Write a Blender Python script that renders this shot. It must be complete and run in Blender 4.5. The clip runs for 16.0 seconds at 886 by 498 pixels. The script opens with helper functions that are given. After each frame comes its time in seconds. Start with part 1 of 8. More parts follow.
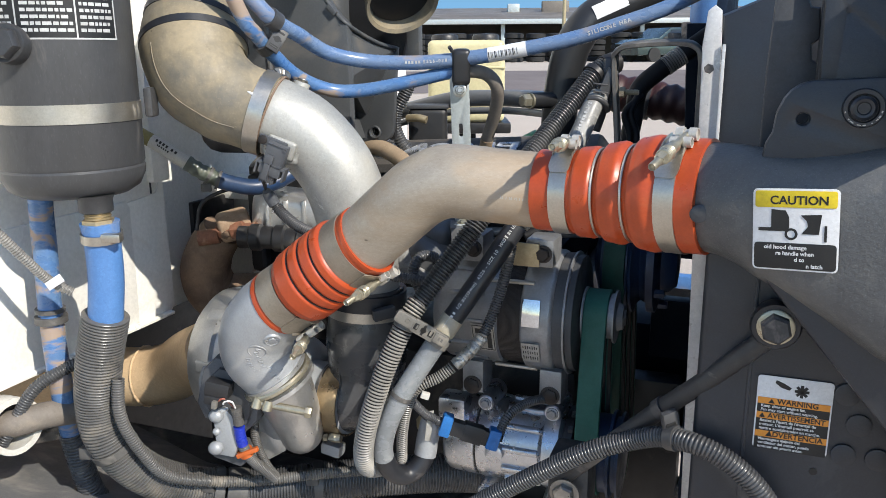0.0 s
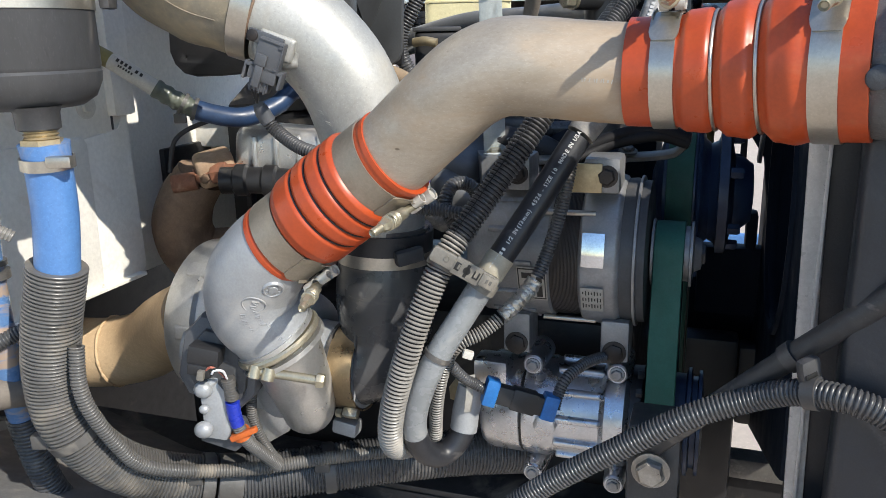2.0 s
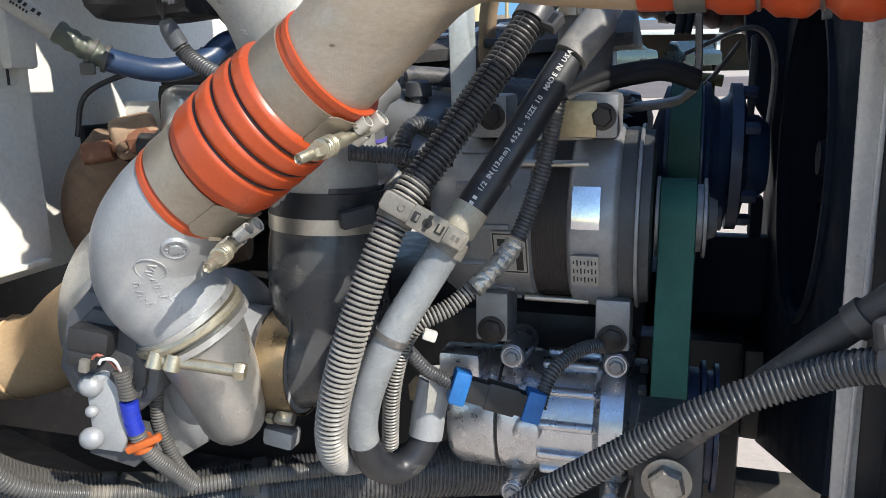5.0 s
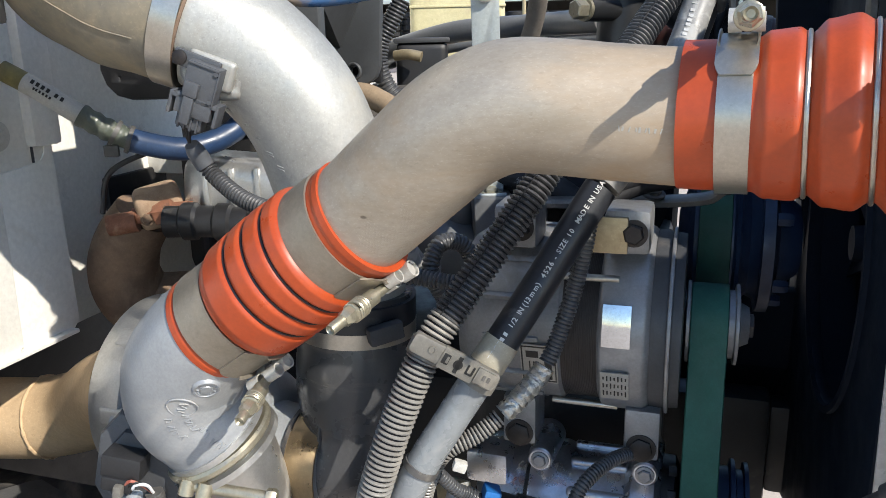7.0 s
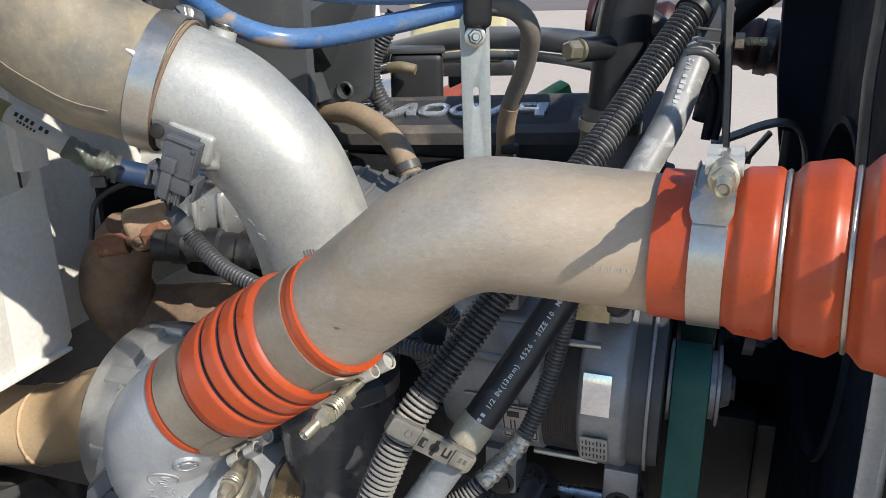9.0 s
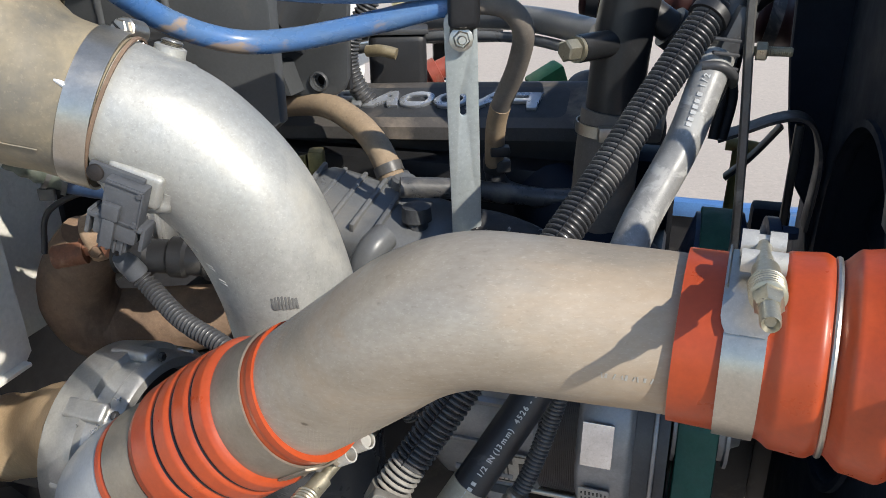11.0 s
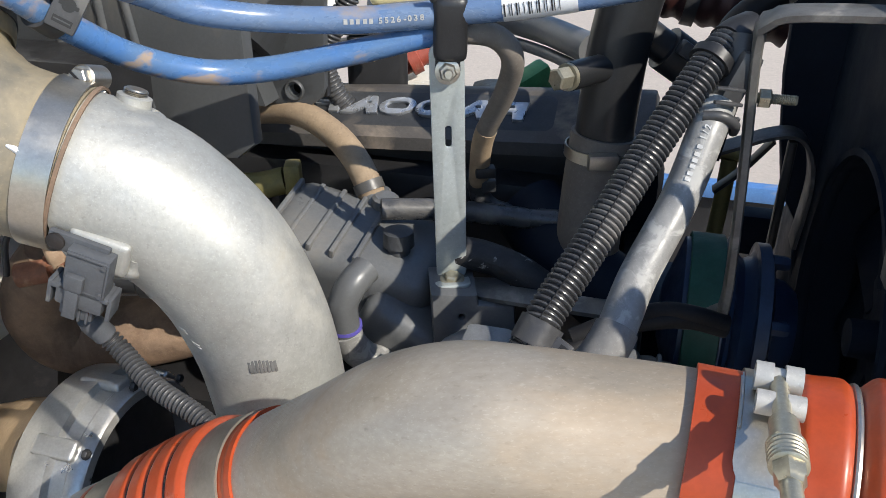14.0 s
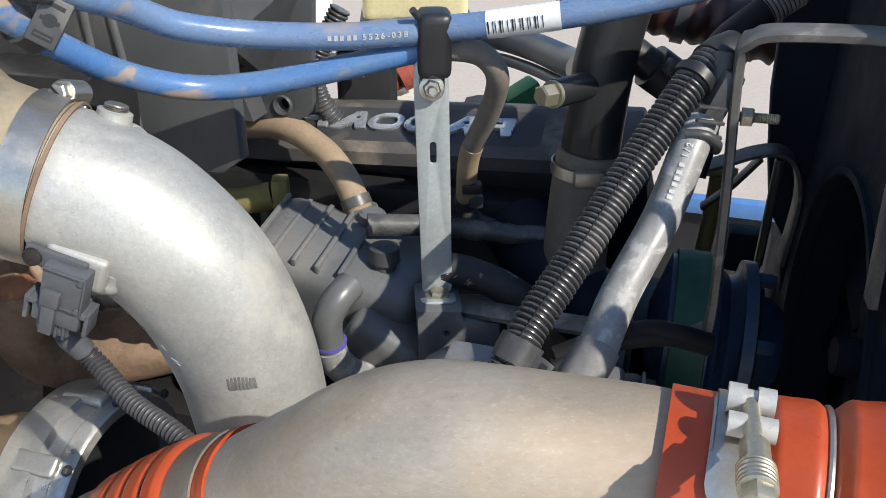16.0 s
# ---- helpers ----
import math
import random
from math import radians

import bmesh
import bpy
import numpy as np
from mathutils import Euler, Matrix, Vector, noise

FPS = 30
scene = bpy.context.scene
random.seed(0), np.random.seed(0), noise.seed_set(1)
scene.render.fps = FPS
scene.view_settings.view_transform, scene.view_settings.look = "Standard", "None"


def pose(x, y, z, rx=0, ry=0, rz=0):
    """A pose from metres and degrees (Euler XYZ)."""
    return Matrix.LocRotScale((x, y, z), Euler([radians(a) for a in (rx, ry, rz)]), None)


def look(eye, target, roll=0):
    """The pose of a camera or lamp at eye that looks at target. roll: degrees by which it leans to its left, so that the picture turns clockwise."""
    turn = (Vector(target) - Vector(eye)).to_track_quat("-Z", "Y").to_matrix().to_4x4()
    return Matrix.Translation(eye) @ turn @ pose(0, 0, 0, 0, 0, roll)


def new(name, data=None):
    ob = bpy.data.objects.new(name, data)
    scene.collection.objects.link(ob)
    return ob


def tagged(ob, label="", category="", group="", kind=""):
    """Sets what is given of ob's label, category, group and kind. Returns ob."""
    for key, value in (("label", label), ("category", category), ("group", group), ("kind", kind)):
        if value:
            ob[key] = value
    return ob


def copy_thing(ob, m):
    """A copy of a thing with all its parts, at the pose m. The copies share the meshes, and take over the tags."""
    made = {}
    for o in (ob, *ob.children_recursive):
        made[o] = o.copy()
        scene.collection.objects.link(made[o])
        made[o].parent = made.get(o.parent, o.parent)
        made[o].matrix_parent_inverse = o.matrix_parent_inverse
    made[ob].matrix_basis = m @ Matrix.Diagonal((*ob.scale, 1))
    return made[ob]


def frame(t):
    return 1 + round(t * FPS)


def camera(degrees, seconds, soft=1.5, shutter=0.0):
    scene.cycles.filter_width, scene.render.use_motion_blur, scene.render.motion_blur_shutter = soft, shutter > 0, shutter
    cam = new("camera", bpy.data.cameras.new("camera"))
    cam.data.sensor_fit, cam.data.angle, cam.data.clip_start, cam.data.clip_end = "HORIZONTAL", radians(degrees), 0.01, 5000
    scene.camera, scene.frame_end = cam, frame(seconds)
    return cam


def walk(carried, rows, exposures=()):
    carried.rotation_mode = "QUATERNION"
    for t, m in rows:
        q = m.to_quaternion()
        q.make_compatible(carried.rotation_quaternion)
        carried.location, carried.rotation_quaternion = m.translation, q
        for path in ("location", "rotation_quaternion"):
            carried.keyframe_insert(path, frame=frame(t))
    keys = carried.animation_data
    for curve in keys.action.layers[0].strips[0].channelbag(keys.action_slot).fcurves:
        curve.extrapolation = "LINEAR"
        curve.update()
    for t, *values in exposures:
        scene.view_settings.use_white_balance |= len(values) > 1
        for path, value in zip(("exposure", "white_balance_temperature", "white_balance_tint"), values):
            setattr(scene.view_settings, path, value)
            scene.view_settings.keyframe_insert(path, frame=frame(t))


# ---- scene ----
cam = camera(59.2, 16.0, 0.4)
METRES, EYE, TILT, LEAN, TURN = 1.0, 1.7, -14.0, 0.0, 0.0
PATH = [
    (0, (0.03, 0.023, 1.708), (-0.008, 1.965, 1.229), -0.4),
    (0.5, (0.035, 0.03, 1.7), (-0.006, 1.968, 1.21), -0.6),
    (1, (0.026, 0.065, 1.667), (-0.004, 2.001, 1.165), -0.8),
    (1.5, (-0.009, 0.154, 1.622), (-0.017, 2.087, 1.109), -1.1),
    (2, (-0.05, 0.221, 1.592), (-0.024, 2.151, 1.069), -1.4),
    (2.5, (-0.053, 0.26, 1.561), (0.022, 2.192, 1.047), -1.2),
    (3, (-0.048, 0.304, 1.528), (0.055, 2.24, 1.037), -1.1),
    (3.2, (-0.047, 0.309, 1.517), (0.076, 2.248, 1.041), -0.8),
    (5.3, (-0.027, 0.383, 1.474), (0.062, 2.333, 1.037), -1.1),
    (5.5, (-0.023, 0.38, 1.485), (0.06, 2.327, 1.036), -1.2),
    (6, (-0.023, 0.374, 1.522), (0.055, 2.317, 1.053), -1.2),
    (6.5, (-0.03, 0.39, 1.57), (0.035, 2.327, 1.073), -1.4),
    (7, (-0.041, 0.419, 1.61), (0.012, 2.349, 1.087), -1.4),
    (7.5, (-0.031, 0.45, 1.64), (0.005, 2.371, 1.085), -1.3),
    (8, (-0.026, 0.47, 1.667), (0.0, 2.381, 1.076), -1.3),
    (8.5, (-0.021, 0.462, 1.692), (0.005, 2.359, 1.062), -1.1),
    (9, (-0.016, 0.456, 1.719), (0.016, 2.34, 1.049), -0.7),
    (9.5, (-0.01, 0.474, 1.738), (0.029, 2.346, 1.035), -0.5),
    (9.7, (-0.005, 0.485, 1.743), (0.038, 2.353, 1.028), -0.4),
    (11.8, (-0.013, 0.593, 1.805), (0.06, 2.386, 0.921), -1.4),
    (12, (-0.012, 0.6, 1.817), (0.062, 2.384, 0.917), -1.5),
    (12.5, (-0.009, 0.61, 1.834), (0.073, 2.379, 0.906), -1.5),
    (13, (-0.011, 0.609, 1.851), (0.08, 2.369, 0.905), -1.3),
    (13.5, (-0.014, 0.613, 1.842), (0.092, 2.372, 0.898), -0.6),
    (14, (-0.015, 0.622, 1.834), (0.105, 2.385, 0.897), 0.0),
    (14.5, (-0.012, 0.625, 1.833), (0.119, 2.393, 0.906), 0.4),
    (15, (-0.008, 0.625, 1.834), (0.125, 2.396, 0.916), 0.5),
    (15.5, (-0.006, 0.625, 1.832), (0.126, 2.4, 0.921), 0.5),
    (16, (-0.003, 0.624, 1.835), (0.125, 2.403, 0.93), 0.4),
]
walk(cam, [(t, look(eye, target, roll)) for t, eye, target, roll in PATH],
     exposures=[(0, 0.36), (2, 0.43), (4, 0.55), (6, 0.56), (8, 0.33), (11, 0.26), (16, 0.38)])

# ---- world, sun, exposure ----
SUN = Vector((0.545, -0.59, 0.605)).normalized()
world = bpy.data.worlds.new("world")
scene.world = world
world.use_nodes = True
wn = world.node_tree.nodes
sky = wn.new("ShaderNodeTexSky")
sky.sky_type, sky.sun_disc = "NISHITA", False
sky.sun_elevation = math.asin(SUN.z)
sky.sun_rotation = math.atan2(SUN.x, SUN.y)
sky.air_density, sky.dust_density, sky.ozone_density = 1.0, 0.15, 3.0
wn["Background"].inputs["Strength"].default_value = 0.165
world.node_tree.links.new(sky.outputs[0], wn["Background"].inputs["Color"])
sun = new("sun", bpy.data.lights.new("sun", "SUN"))
sun.data.energy, sun.data.angle, sun.data.color = 4.6, radians(0.55), (1.0, 0.94, 0.84)
scene.view_settings.exposure = 0.25
sun.matrix_world = look(SUN * 20, (0, 0, 0))

# ---- materials ----
def rgb(v):
    return (*v, 1.0) if len(v) == 3 else v


def mat(name, c1, c2=None, rough=0.5, metal=0.0, scale=14.0, fine=160.0, bump=0.15, dust=None, dusty=0.4,
        dscale=9.0, coat=0.0, rvar=0.12, top=0.0, spec=0.5, stretch=(1, 1, 1), edge=0.18, speck=0.16, dots=0.0, dent=0.0):
    """Two tones in broad patches, a fine grain with relief, and dust or stains in patches of their own."""
    m = bpy.data.materials.new(name)
    m.use_nodes = True
    t = m.node_tree
    n, link = t.nodes, t.links.new
    bsdf = n["Principled BSDF"]
    co = n.new("ShaderNodeTexCoord").outputs["Object"]
    mp = n.new("ShaderNodeMapping")
    mp.inputs["Scale"].default_value = stretch
    link(co, mp.inputs["Vector"])
    co = mp.outputs["Vector"]

    def noise_tex(s, detail=4.0, distort=0.0):
        q = n.new("ShaderNodeTexNoise")
        q.inputs["Scale"].default_value, q.inputs["Detail"].default_value = s, detail
        q.inputs["Roughness"].default_value, q.inputs["Distortion"].default_value = 0.62, distort
        link(co, q.inputs["Vector"])
        return q.outputs["Fac"]

    def ramp(fac, a, b, ca=(0, 0, 0), cb=(1, 1, 1)):
        r = n.new("ShaderNodeValToRGB")
        r.color_ramp.elements[0].position, r.color_ramp.elements[1].position = a, b
        r.color_ramp.elements[0].color, r.color_ramp.elements[1].color = rgb(ca), rgb(cb)
        link(fac, r.inputs["Fac"])
        return r.outputs["Color"]

    def mix(fac, a, b):
        x = n.new("ShaderNodeMix")
        x.data_type = "RGBA"
        if isinstance(fac, float):
            x.inputs["Factor"].default_value = fac
        else:
            link(fac, x.inputs["Factor"])
        for sock, v in ((x.inputs[6], a), (x.inputs[7], b)):
            if isinstance(v, tuple):
                sock.default_value = rgb(v)
            else:
                link(v, sock)
        return x.outputs[2]

    c2 = c2 or tuple(v * 0.72 for v in c1)
    big, small = noise_tex(scale, 5.0, 0.4), noise_tex(fine, 3.0)
    col = ramp(big, 0.36, 0.66, c2, c1)
    col = mix(ramp(small, 0.30, 0.75, (0.0,) * 3, (0.30,) * 3), col, tuple(v * 0.55 for v in c2))
    if speck:
        spots = ramp(noise_tex(fine * 2.6, 2.0), 0.60, 0.67, (0.0,) * 3, (speck,) * 3)
        col = mix(spots, col, tuple(min(v * 1.6 + 0.02, 0.9) for v in c1))
        pits = ramp(noise_tex(fine * 1.1, 2.0), 0.30, 0.36, (speck * 1.3,) * 3, (0.0,) * 3)
        col = mix(pits, col, tuple(v * 0.45 for v in c2))
    if dots:
        vor = n.new("ShaderNodeTexVoronoi")
        vor.inputs["Scale"].default_value = 42.0
        link(co, vor.inputs["Vector"])
        keep = n.new("ShaderNodeMath")
        keep.operation = "MULTIPLY"
        link(ramp(vor.outputs["Distance"], 0.035, 0.075, (dots,) * 3, (0.0,) * 3), keep.inputs[0])
        link(ramp(noise_tex(scale * 1.6, 2.0), 0.46, 0.58), keep.inputs[1])
        col = mix(keep.outputs[0], col, tuple(v * 0.28 for v in c2))
    r_in = ramp(noise_tex(scale * 2.3, 4.0), 0.3, 0.7, (max(rough - rvar, 0.03),) * 3, (min(rough + rvar, 1.0),) * 3)
    if dust:
        d = ramp(noise_tex(dscale, 9.0, 0.6), 0.66 - dusty * 0.45, 0.66 - dusty * 0.45 + edge)
        if top:
            geo = n.new("ShaderNodeNewGeometry")
            sep = n.new("ShaderNodeSeparateXYZ")
            link(geo.outputs["Normal"], sep.inputs["Vector"])
            up = ramp(sep.outputs["Z"], 0.2, 0.95, (0,) * 3, (top,) * 3)
            a = n.new("ShaderNodeMath")
            a.operation, a.use_clamp = "ADD", True
            link(d, a.inputs[0])
            link(up, a.inputs[1])
            d = a.outputs[0]
        s = n.new("ShaderNodeMath")
        s.operation = "MULTIPLY"
        s.inputs[1].default_value = 0.85
        link(d, s.inputs[0])
        d = s.outputs[0]
        col = mix(d, col, tuple(dust))
        r_in = mix(d, r_in, (0.85, 0.85, 0.85))
        if metal:
            mm = n.new("ShaderNodeMath")
            mm.operation, mm.use_clamp = "SUBTRACT", True
            mm.inputs[0].default_value = metal
            link(d, mm.inputs[1])
            link(mm.outputs[0], bsdf.inputs["Metallic"])
    if metal and not dust:
        bsdf.inputs["Metallic"].default_value = metal
    link(col, bsdf.inputs["Base Color"])
    link(r_in, bsdf.inputs["Roughness"])
    bsdf.inputs["Specular IOR Level"].default_value = spec
    bsdf.inputs["Coat Weight"].default_value = coat
    bsdf.inputs["Coat Roughness"].default_value = 0.2
    if bump:
        b = n.new("ShaderNodeBump")
        b.inputs["Strength"].default_value, b.inputs["Distance"].default_value = bump, 0.002
        link(small, b.inputs["Height"])
        if dent:
            k = n.new("ShaderNodeBump")
            k.inputs["Strength"].default_value, k.inputs["Distance"].default_value = dent, 0.006
            link(noise_tex(46.0, 2.0, 0.8), k.inputs["Height"])
            link(k.outputs["Normal"], b.inputs["Normal"])
        link(b.outputs["Normal"], bsdf.inputs["Normal"])
    return m


DUST = (0.42, 0.33, 0.235)
M_CHARGE = mat("weathered_aluminium", (0.43, 0.384, 0.322), (0.335, 0.282, 0.215), 0.48, 0.36, 11, 300, 0.06, (0.33, 0.215, 0.115), 0.42, 8, top=0.02, stretch=(0.5, 1, 1.2), edge=0.24, speck=0.14, dots=0.9)
# Near-black with blue: the fan bay's shade and sky tint are in the colour.
M_SHADEBLACK = mat("shade_black_plastic", (0.0088, 0.0150, 0.0280), (0.0065, 0.0110, 0.0205), 0.62, 0.0, 8, 200, 0.1, spec=0.12, speck=0.1)
M_SILVER = mat("bare_aluminium", (0.48, 0.475, 0.445), (0.375, 0.368, 0.335), 0.50, 0.42, 12, 240, 0.08, (0.36, 0.325, 0.255), 0.30, 10, edge=0.30, speck=0.16, dots=0.4, dent=0.06)
M_STAMP = mat("dark_ink_stamp", (0.115, 0.115, 0.112), (0.20, 0.198, 0.19), 0.5, 0.2, 90, 300, 0.0)
M_COMP = mat("machined_aluminium", (0.66, 0.68, 0.72), (0.52, 0.54, 0.58), 0.30, 0.92, 26, 420, 0.05, (0.20, 0.18, 0.16), 0.06, 30, rvar=0.08, speck=0.0, dent=0.05)
M_ORANGE = mat("orange_silicone", (0.455, 0.068, 0.016), (0.375, 0.054, 0.013), 0.37, 0.0, 20, 300, 0.03, (0.44, 0.14, 0.06), 0.12, 14, speck=0.0)
M_STEEL = mat("stainless_band", (0.56, 0.53, 0.47), (0.48, 0.445, 0.385), 0.34, 0.90, 30, 400, 0.03, (0.40, 0.33, 0.24), 0.10, 12, rvar=0.05, speck=0.1)
M_BANDDUST = mat("dusty_steel_band", (0.34, 0.30, 0.245), (0.27, 0.235, 0.185), 0.46, 0.65, 22, 300, 0.04, (0.33, 0.27, 0.19), 0.26, 12, rvar=0.08, speck=0.08)
M_LOOP = mat("pale_clamp_loop", (0.60, 0.575, 0.525), (0.50, 0.475, 0.425), 0.45, 0.35, 30, 300, 0.04, (0.40, 0.34, 0.26), 0.12, 16)
M_ZINC = mat("yellow_zinc", (0.48, 0.440, 0.335), (0.40, 0.365, 0.275), 0.38, 0.75, 60, 300, 0.04)
M_CAST = mat("grey_cast_elbow", (0.37, 0.385, 0.40), (0.315, 0.325, 0.335), 0.42, 0.30, 18, 420, 0.07, (0.36, 0.33, 0.29), 0.14, 14, speck=0.0)
M_CASTLIGHT = mat("light_cast_housing", (0.60, 0.595, 0.58), (0.48, 0.475, 0.46), 0.36, 0.78, 14, 380, 0.10, (0.40, 0.35, 0.29), 0.20, 10, speck=0.0, dent=0.10)
M_GREYDUCT = mat("grey_duct", (0.072, 0.074, 0.078), (0.050, 0.051, 0.054), 0.28, 0.1, 10, 300, 0.05, (0.30, 0.26, 0.205), 0.14, 8, speck=0.08)
M_LOOM = mat("black_corrugated", (0.074, 0.075, 0.078), (0.052, 0.053, 0.056), 0.30, 0.0, 30, 260, 0.05, (0.22, 0.205, 0.185), 0.20, 18)
M_LOOMDUST = mat("dusty_corrugated", (0.25, 0.240, 0.222), (0.175, 0.168, 0.155), 0.32, 0.0, 30, 260, 0.05, (0.38, 0.35, 0.30), 0.26, 16, top=0.08)
M_RUBBER = mat("black_rubber_hose", (0.024, 0.026, 0.031), (0.016, 0.017, 0.021), 0.42, 0.0, 20, 240, 0.06, (0.22, 0.21, 0.20), 0.16, 14)
M_PALEHOSE = mat("pale_dusty_sleeve", (0.24, 0.235, 0.225), (0.15, 0.148, 0.145), 0.55, 0.0, 24, 220, 0.08, (0.36, 0.33, 0.28), 0.32, 24)
# Faded rubber, with sky reflection also mixed into its pale blue-grey.
M_GREYHOSE = mat("faded_skylit_hose", (0.275, 0.290, 0.300), (0.20, 0.212, 0.220), 0.27, 0.0, 16, 200, 0.03, (0.34, 0.335, 0.32), 0.20, 26, speck=0.05)
M_SCUFF = mat("scuffed_rubber_hose", (0.29, 0.287, 0.275), (0.22, 0.217, 0.21), 0.42, 0.0, 30, 220, 0.06, (0.40, 0.395, 0.375), 0.33, 52, edge=0.08)
M_PALETAPE = mat("cream_tape", (0.42, 0.38, 0.29), (0.33, 0.295, 0.225), 0.5, 0.0, 26, 240, 0.06, (0.25, 0.20, 0.14), 0.2, 20)
M_SLEEVE = mat("dusty_clear_sleeve", (0.52, 0.51, 0.47), (0.43, 0.42, 0.385), 0.4, 0.0, 30, 240, 0.05, (0.36, 0.34, 0.29), 0.2, 30)
M_GREENSLEEVE = mat("green_grey_sleeve", (0.115, 0.130, 0.105), (0.075, 0.088, 0.070), 0.4, 0.0, 30, 240, 0.05, (0.28, 0.26, 0.21), 0.2, 24)
M_STAINBOLT = mat("plated_bolt", (0.36, 0.35, 0.33), (0.24, 0.23, 0.215), 0.36, 0.85, 40, 300, 0.1, (0.22, 0.19, 0.15), 0.15, 30)
M_DARKBOLT = mat("dark_bolt", (0.050, 0.043, 0.040), (0.030, 0.026, 0.025), 0.5, 0.5, 40, 300, 0.15)
M_WIRE = mat("matt_black_sleeve", (0.012, 0.012, 0.014), (0.008, 0.008, 0.010), 0.6, 0.0, 30, 240, 0.05, spec=0.25)
M_BIGHOSE = mat("big_dusty_corrugated", (0.115, 0.112, 0.108), (0.070, 0.069, 0.067), 0.32, 0.0, 18, 260, 0.05, (0.30, 0.26, 0.205), 0.30, 11, top=0.10, edge=0.25)
M_LINER = mat("dusty_liner", (0.145, 0.150, 0.158), (0.085, 0.088, 0.094), 0.7, 0.0, 7, 160, 0.15, (0.30, 0.28, 0.25), 0.30, 9, top=0.15)
M_BLUE = mat("blue_silicone", (0.070, 0.180, 0.42), (0.110, 0.195, 0.34), 0.28, 0.0, 22, 240, 0.05, (0.36, 0.255, 0.16), 0.36, 16, coat=0.08, edge=0.07, stretch=(0.6, 1.0, 1.3))
M_BLUEGREY = mat("faded_blue_silicone", (0.100, 0.185, 0.36), (0.145, 0.205, 0.31), 0.27, 0.0, 22, 240, 0.05, (0.30, 0.225, 0.15), 0.29, 18, coat=0.08, edge=0.14, stretch=(0.6, 1.0, 1.3), dent=0.05)
# Darker blue carries the intake elbow's shade on the hose below it.
M_BLUESHADE = mat("shaded_blue_hose", (0.025, 0.055, 0.125), (0.018, 0.035, 0.08), 0.4, 0.0, 18, 240, 0.05, (0.16, 0.14, 0.12), 0.2, 12)
M_BLUECLEAN = mat("clean_blue_silicone", (0.10, 0.235, 0.50), (0.075, 0.185, 0.42), 0.45, 0.0, 14, 240, 0.05, (0.34, 0.30, 0.26), 0.14, 9)
M_TANRUBBER = mat("dusty_intake_rubber", (0.30, 0.242, 0.150), (0.150, 0.136, 0.108), 0.62, 0.0, 13, 130, 0.12, (0.39, 0.315, 0.20), 0.34, 9, edge=0.22, speck=0.10, dots=0.7)
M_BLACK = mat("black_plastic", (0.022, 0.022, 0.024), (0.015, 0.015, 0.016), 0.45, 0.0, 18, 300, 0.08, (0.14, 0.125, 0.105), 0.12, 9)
M_DARKGREY = mat("dark_grey_plastic", (0.060, 0.063, 0.068), (0.042, 0.044, 0.048), 0.55, 0.0, 12, 240, 0.12, (0.24, 0.20, 0.16), 0.2, 6)
M_SIDEPLATE = mat("moulded_black_plate", (0.029, 0.033, 0.041), (0.020, 0.023, 0.029), 0.40, 0.0, 8, 420, 0.18, (0.09, 0.085, 0.08), 0.16, 8)
M_TANKDUST = mat("dusty_moulded_tank", (0.118, 0.120, 0.121), (0.072, 0.074, 0.077), 0.40, 0.0, 9, 260, 0.45, (0.16, 0.152, 0.14), 0.26, 10, top=0.15, speck=0.3)
# Pale base stands in for sky reflection on the rail.
M_RAIL = mat("skylit_rail_metal", (0.70, 0.69, 0.67), (0.58, 0.57, 0.56), 0.34, 0.15, 20, 240, 0.04, (0.42, 0.38, 0.32), 0.14, 20)
M_CAN = mat("grey_painted_can", (0.064, 0.065, 0.068), (0.048, 0.049, 0.051), 0.40, 0.0, 8, 200, 0.06, (0.20, 0.185, 0.165), 0.11, 16, stretch=(1, 1, 0.3), rvar=0.06)
M_WHITE = mat("white_cab_paint", (0.84, 0.82, 0.77), (0.77, 0.75, 0.69), 0.36, 0.0, 5, 150, 0.02, (0.52, 0.44, 0.34), 0.10, 7, speck=0.05)
M_TANK = mat("yellowed_tank", (0.66, 0.60, 0.36), (0.58, 0.52, 0.30), 0.45, 0.0, 10, 160, 0.05, DUST, 0.15, 9)
M_EXH = mat("wrapped_exhaust", (0.60, 0.43, 0.26), (0.49, 0.345, 0.205), 0.72, 0.0, 9, 150, 0.12, (0.36, 0.25, 0.155), 0.18, 8)
M_RUST = mat("rusty_manifold", (0.25, 0.163, 0.106), (0.155, 0.104, 0.071), 0.8, 0.1, 14, 160, 0.35, (0.32, 0.22, 0.15), 0.3, 9)
M_TANCAST = mat("tan_rusted_casting", (0.44, 0.32, 0.22), (0.32, 0.215, 0.14), 0.75, 0.1, 24, 180, 0.25, (0.30, 0.15, 0.085), 0.26, 18)
M_RUSTRED = mat("rusty_fitting", (0.30, 0.125, 0.07), (0.17, 0.085, 0.055), 0.7, 0.2, 30, 200, 0.3, (0.46, 0.32, 0.22), 0.3, 14)
M_BELT = mat("green_belt_back", (0.019, 0.120, 0.088), (0.016, 0.098, 0.072), 0.62, 0.0, 30, 400, 0.1)
M_HUB = mat("black_blue_hub", (0.020, 0.040, 0.090), (0.014, 0.026, 0.058), 0.4, 0.2, 20, 220, 0.08)
M_STATOR = mat("stator_laminations", (0.062, 0.054, 0.050), (0.042, 0.037, 0.035), 0.5, 0.4, 20, 500, 0.15)
M_GALV = mat("galvanised_strap", (0.56, 0.60, 0.59), (0.48, 0.52, 0.51), 0.45, 0.45, 16, 200, 0.04, DUST, 0.06, 10)
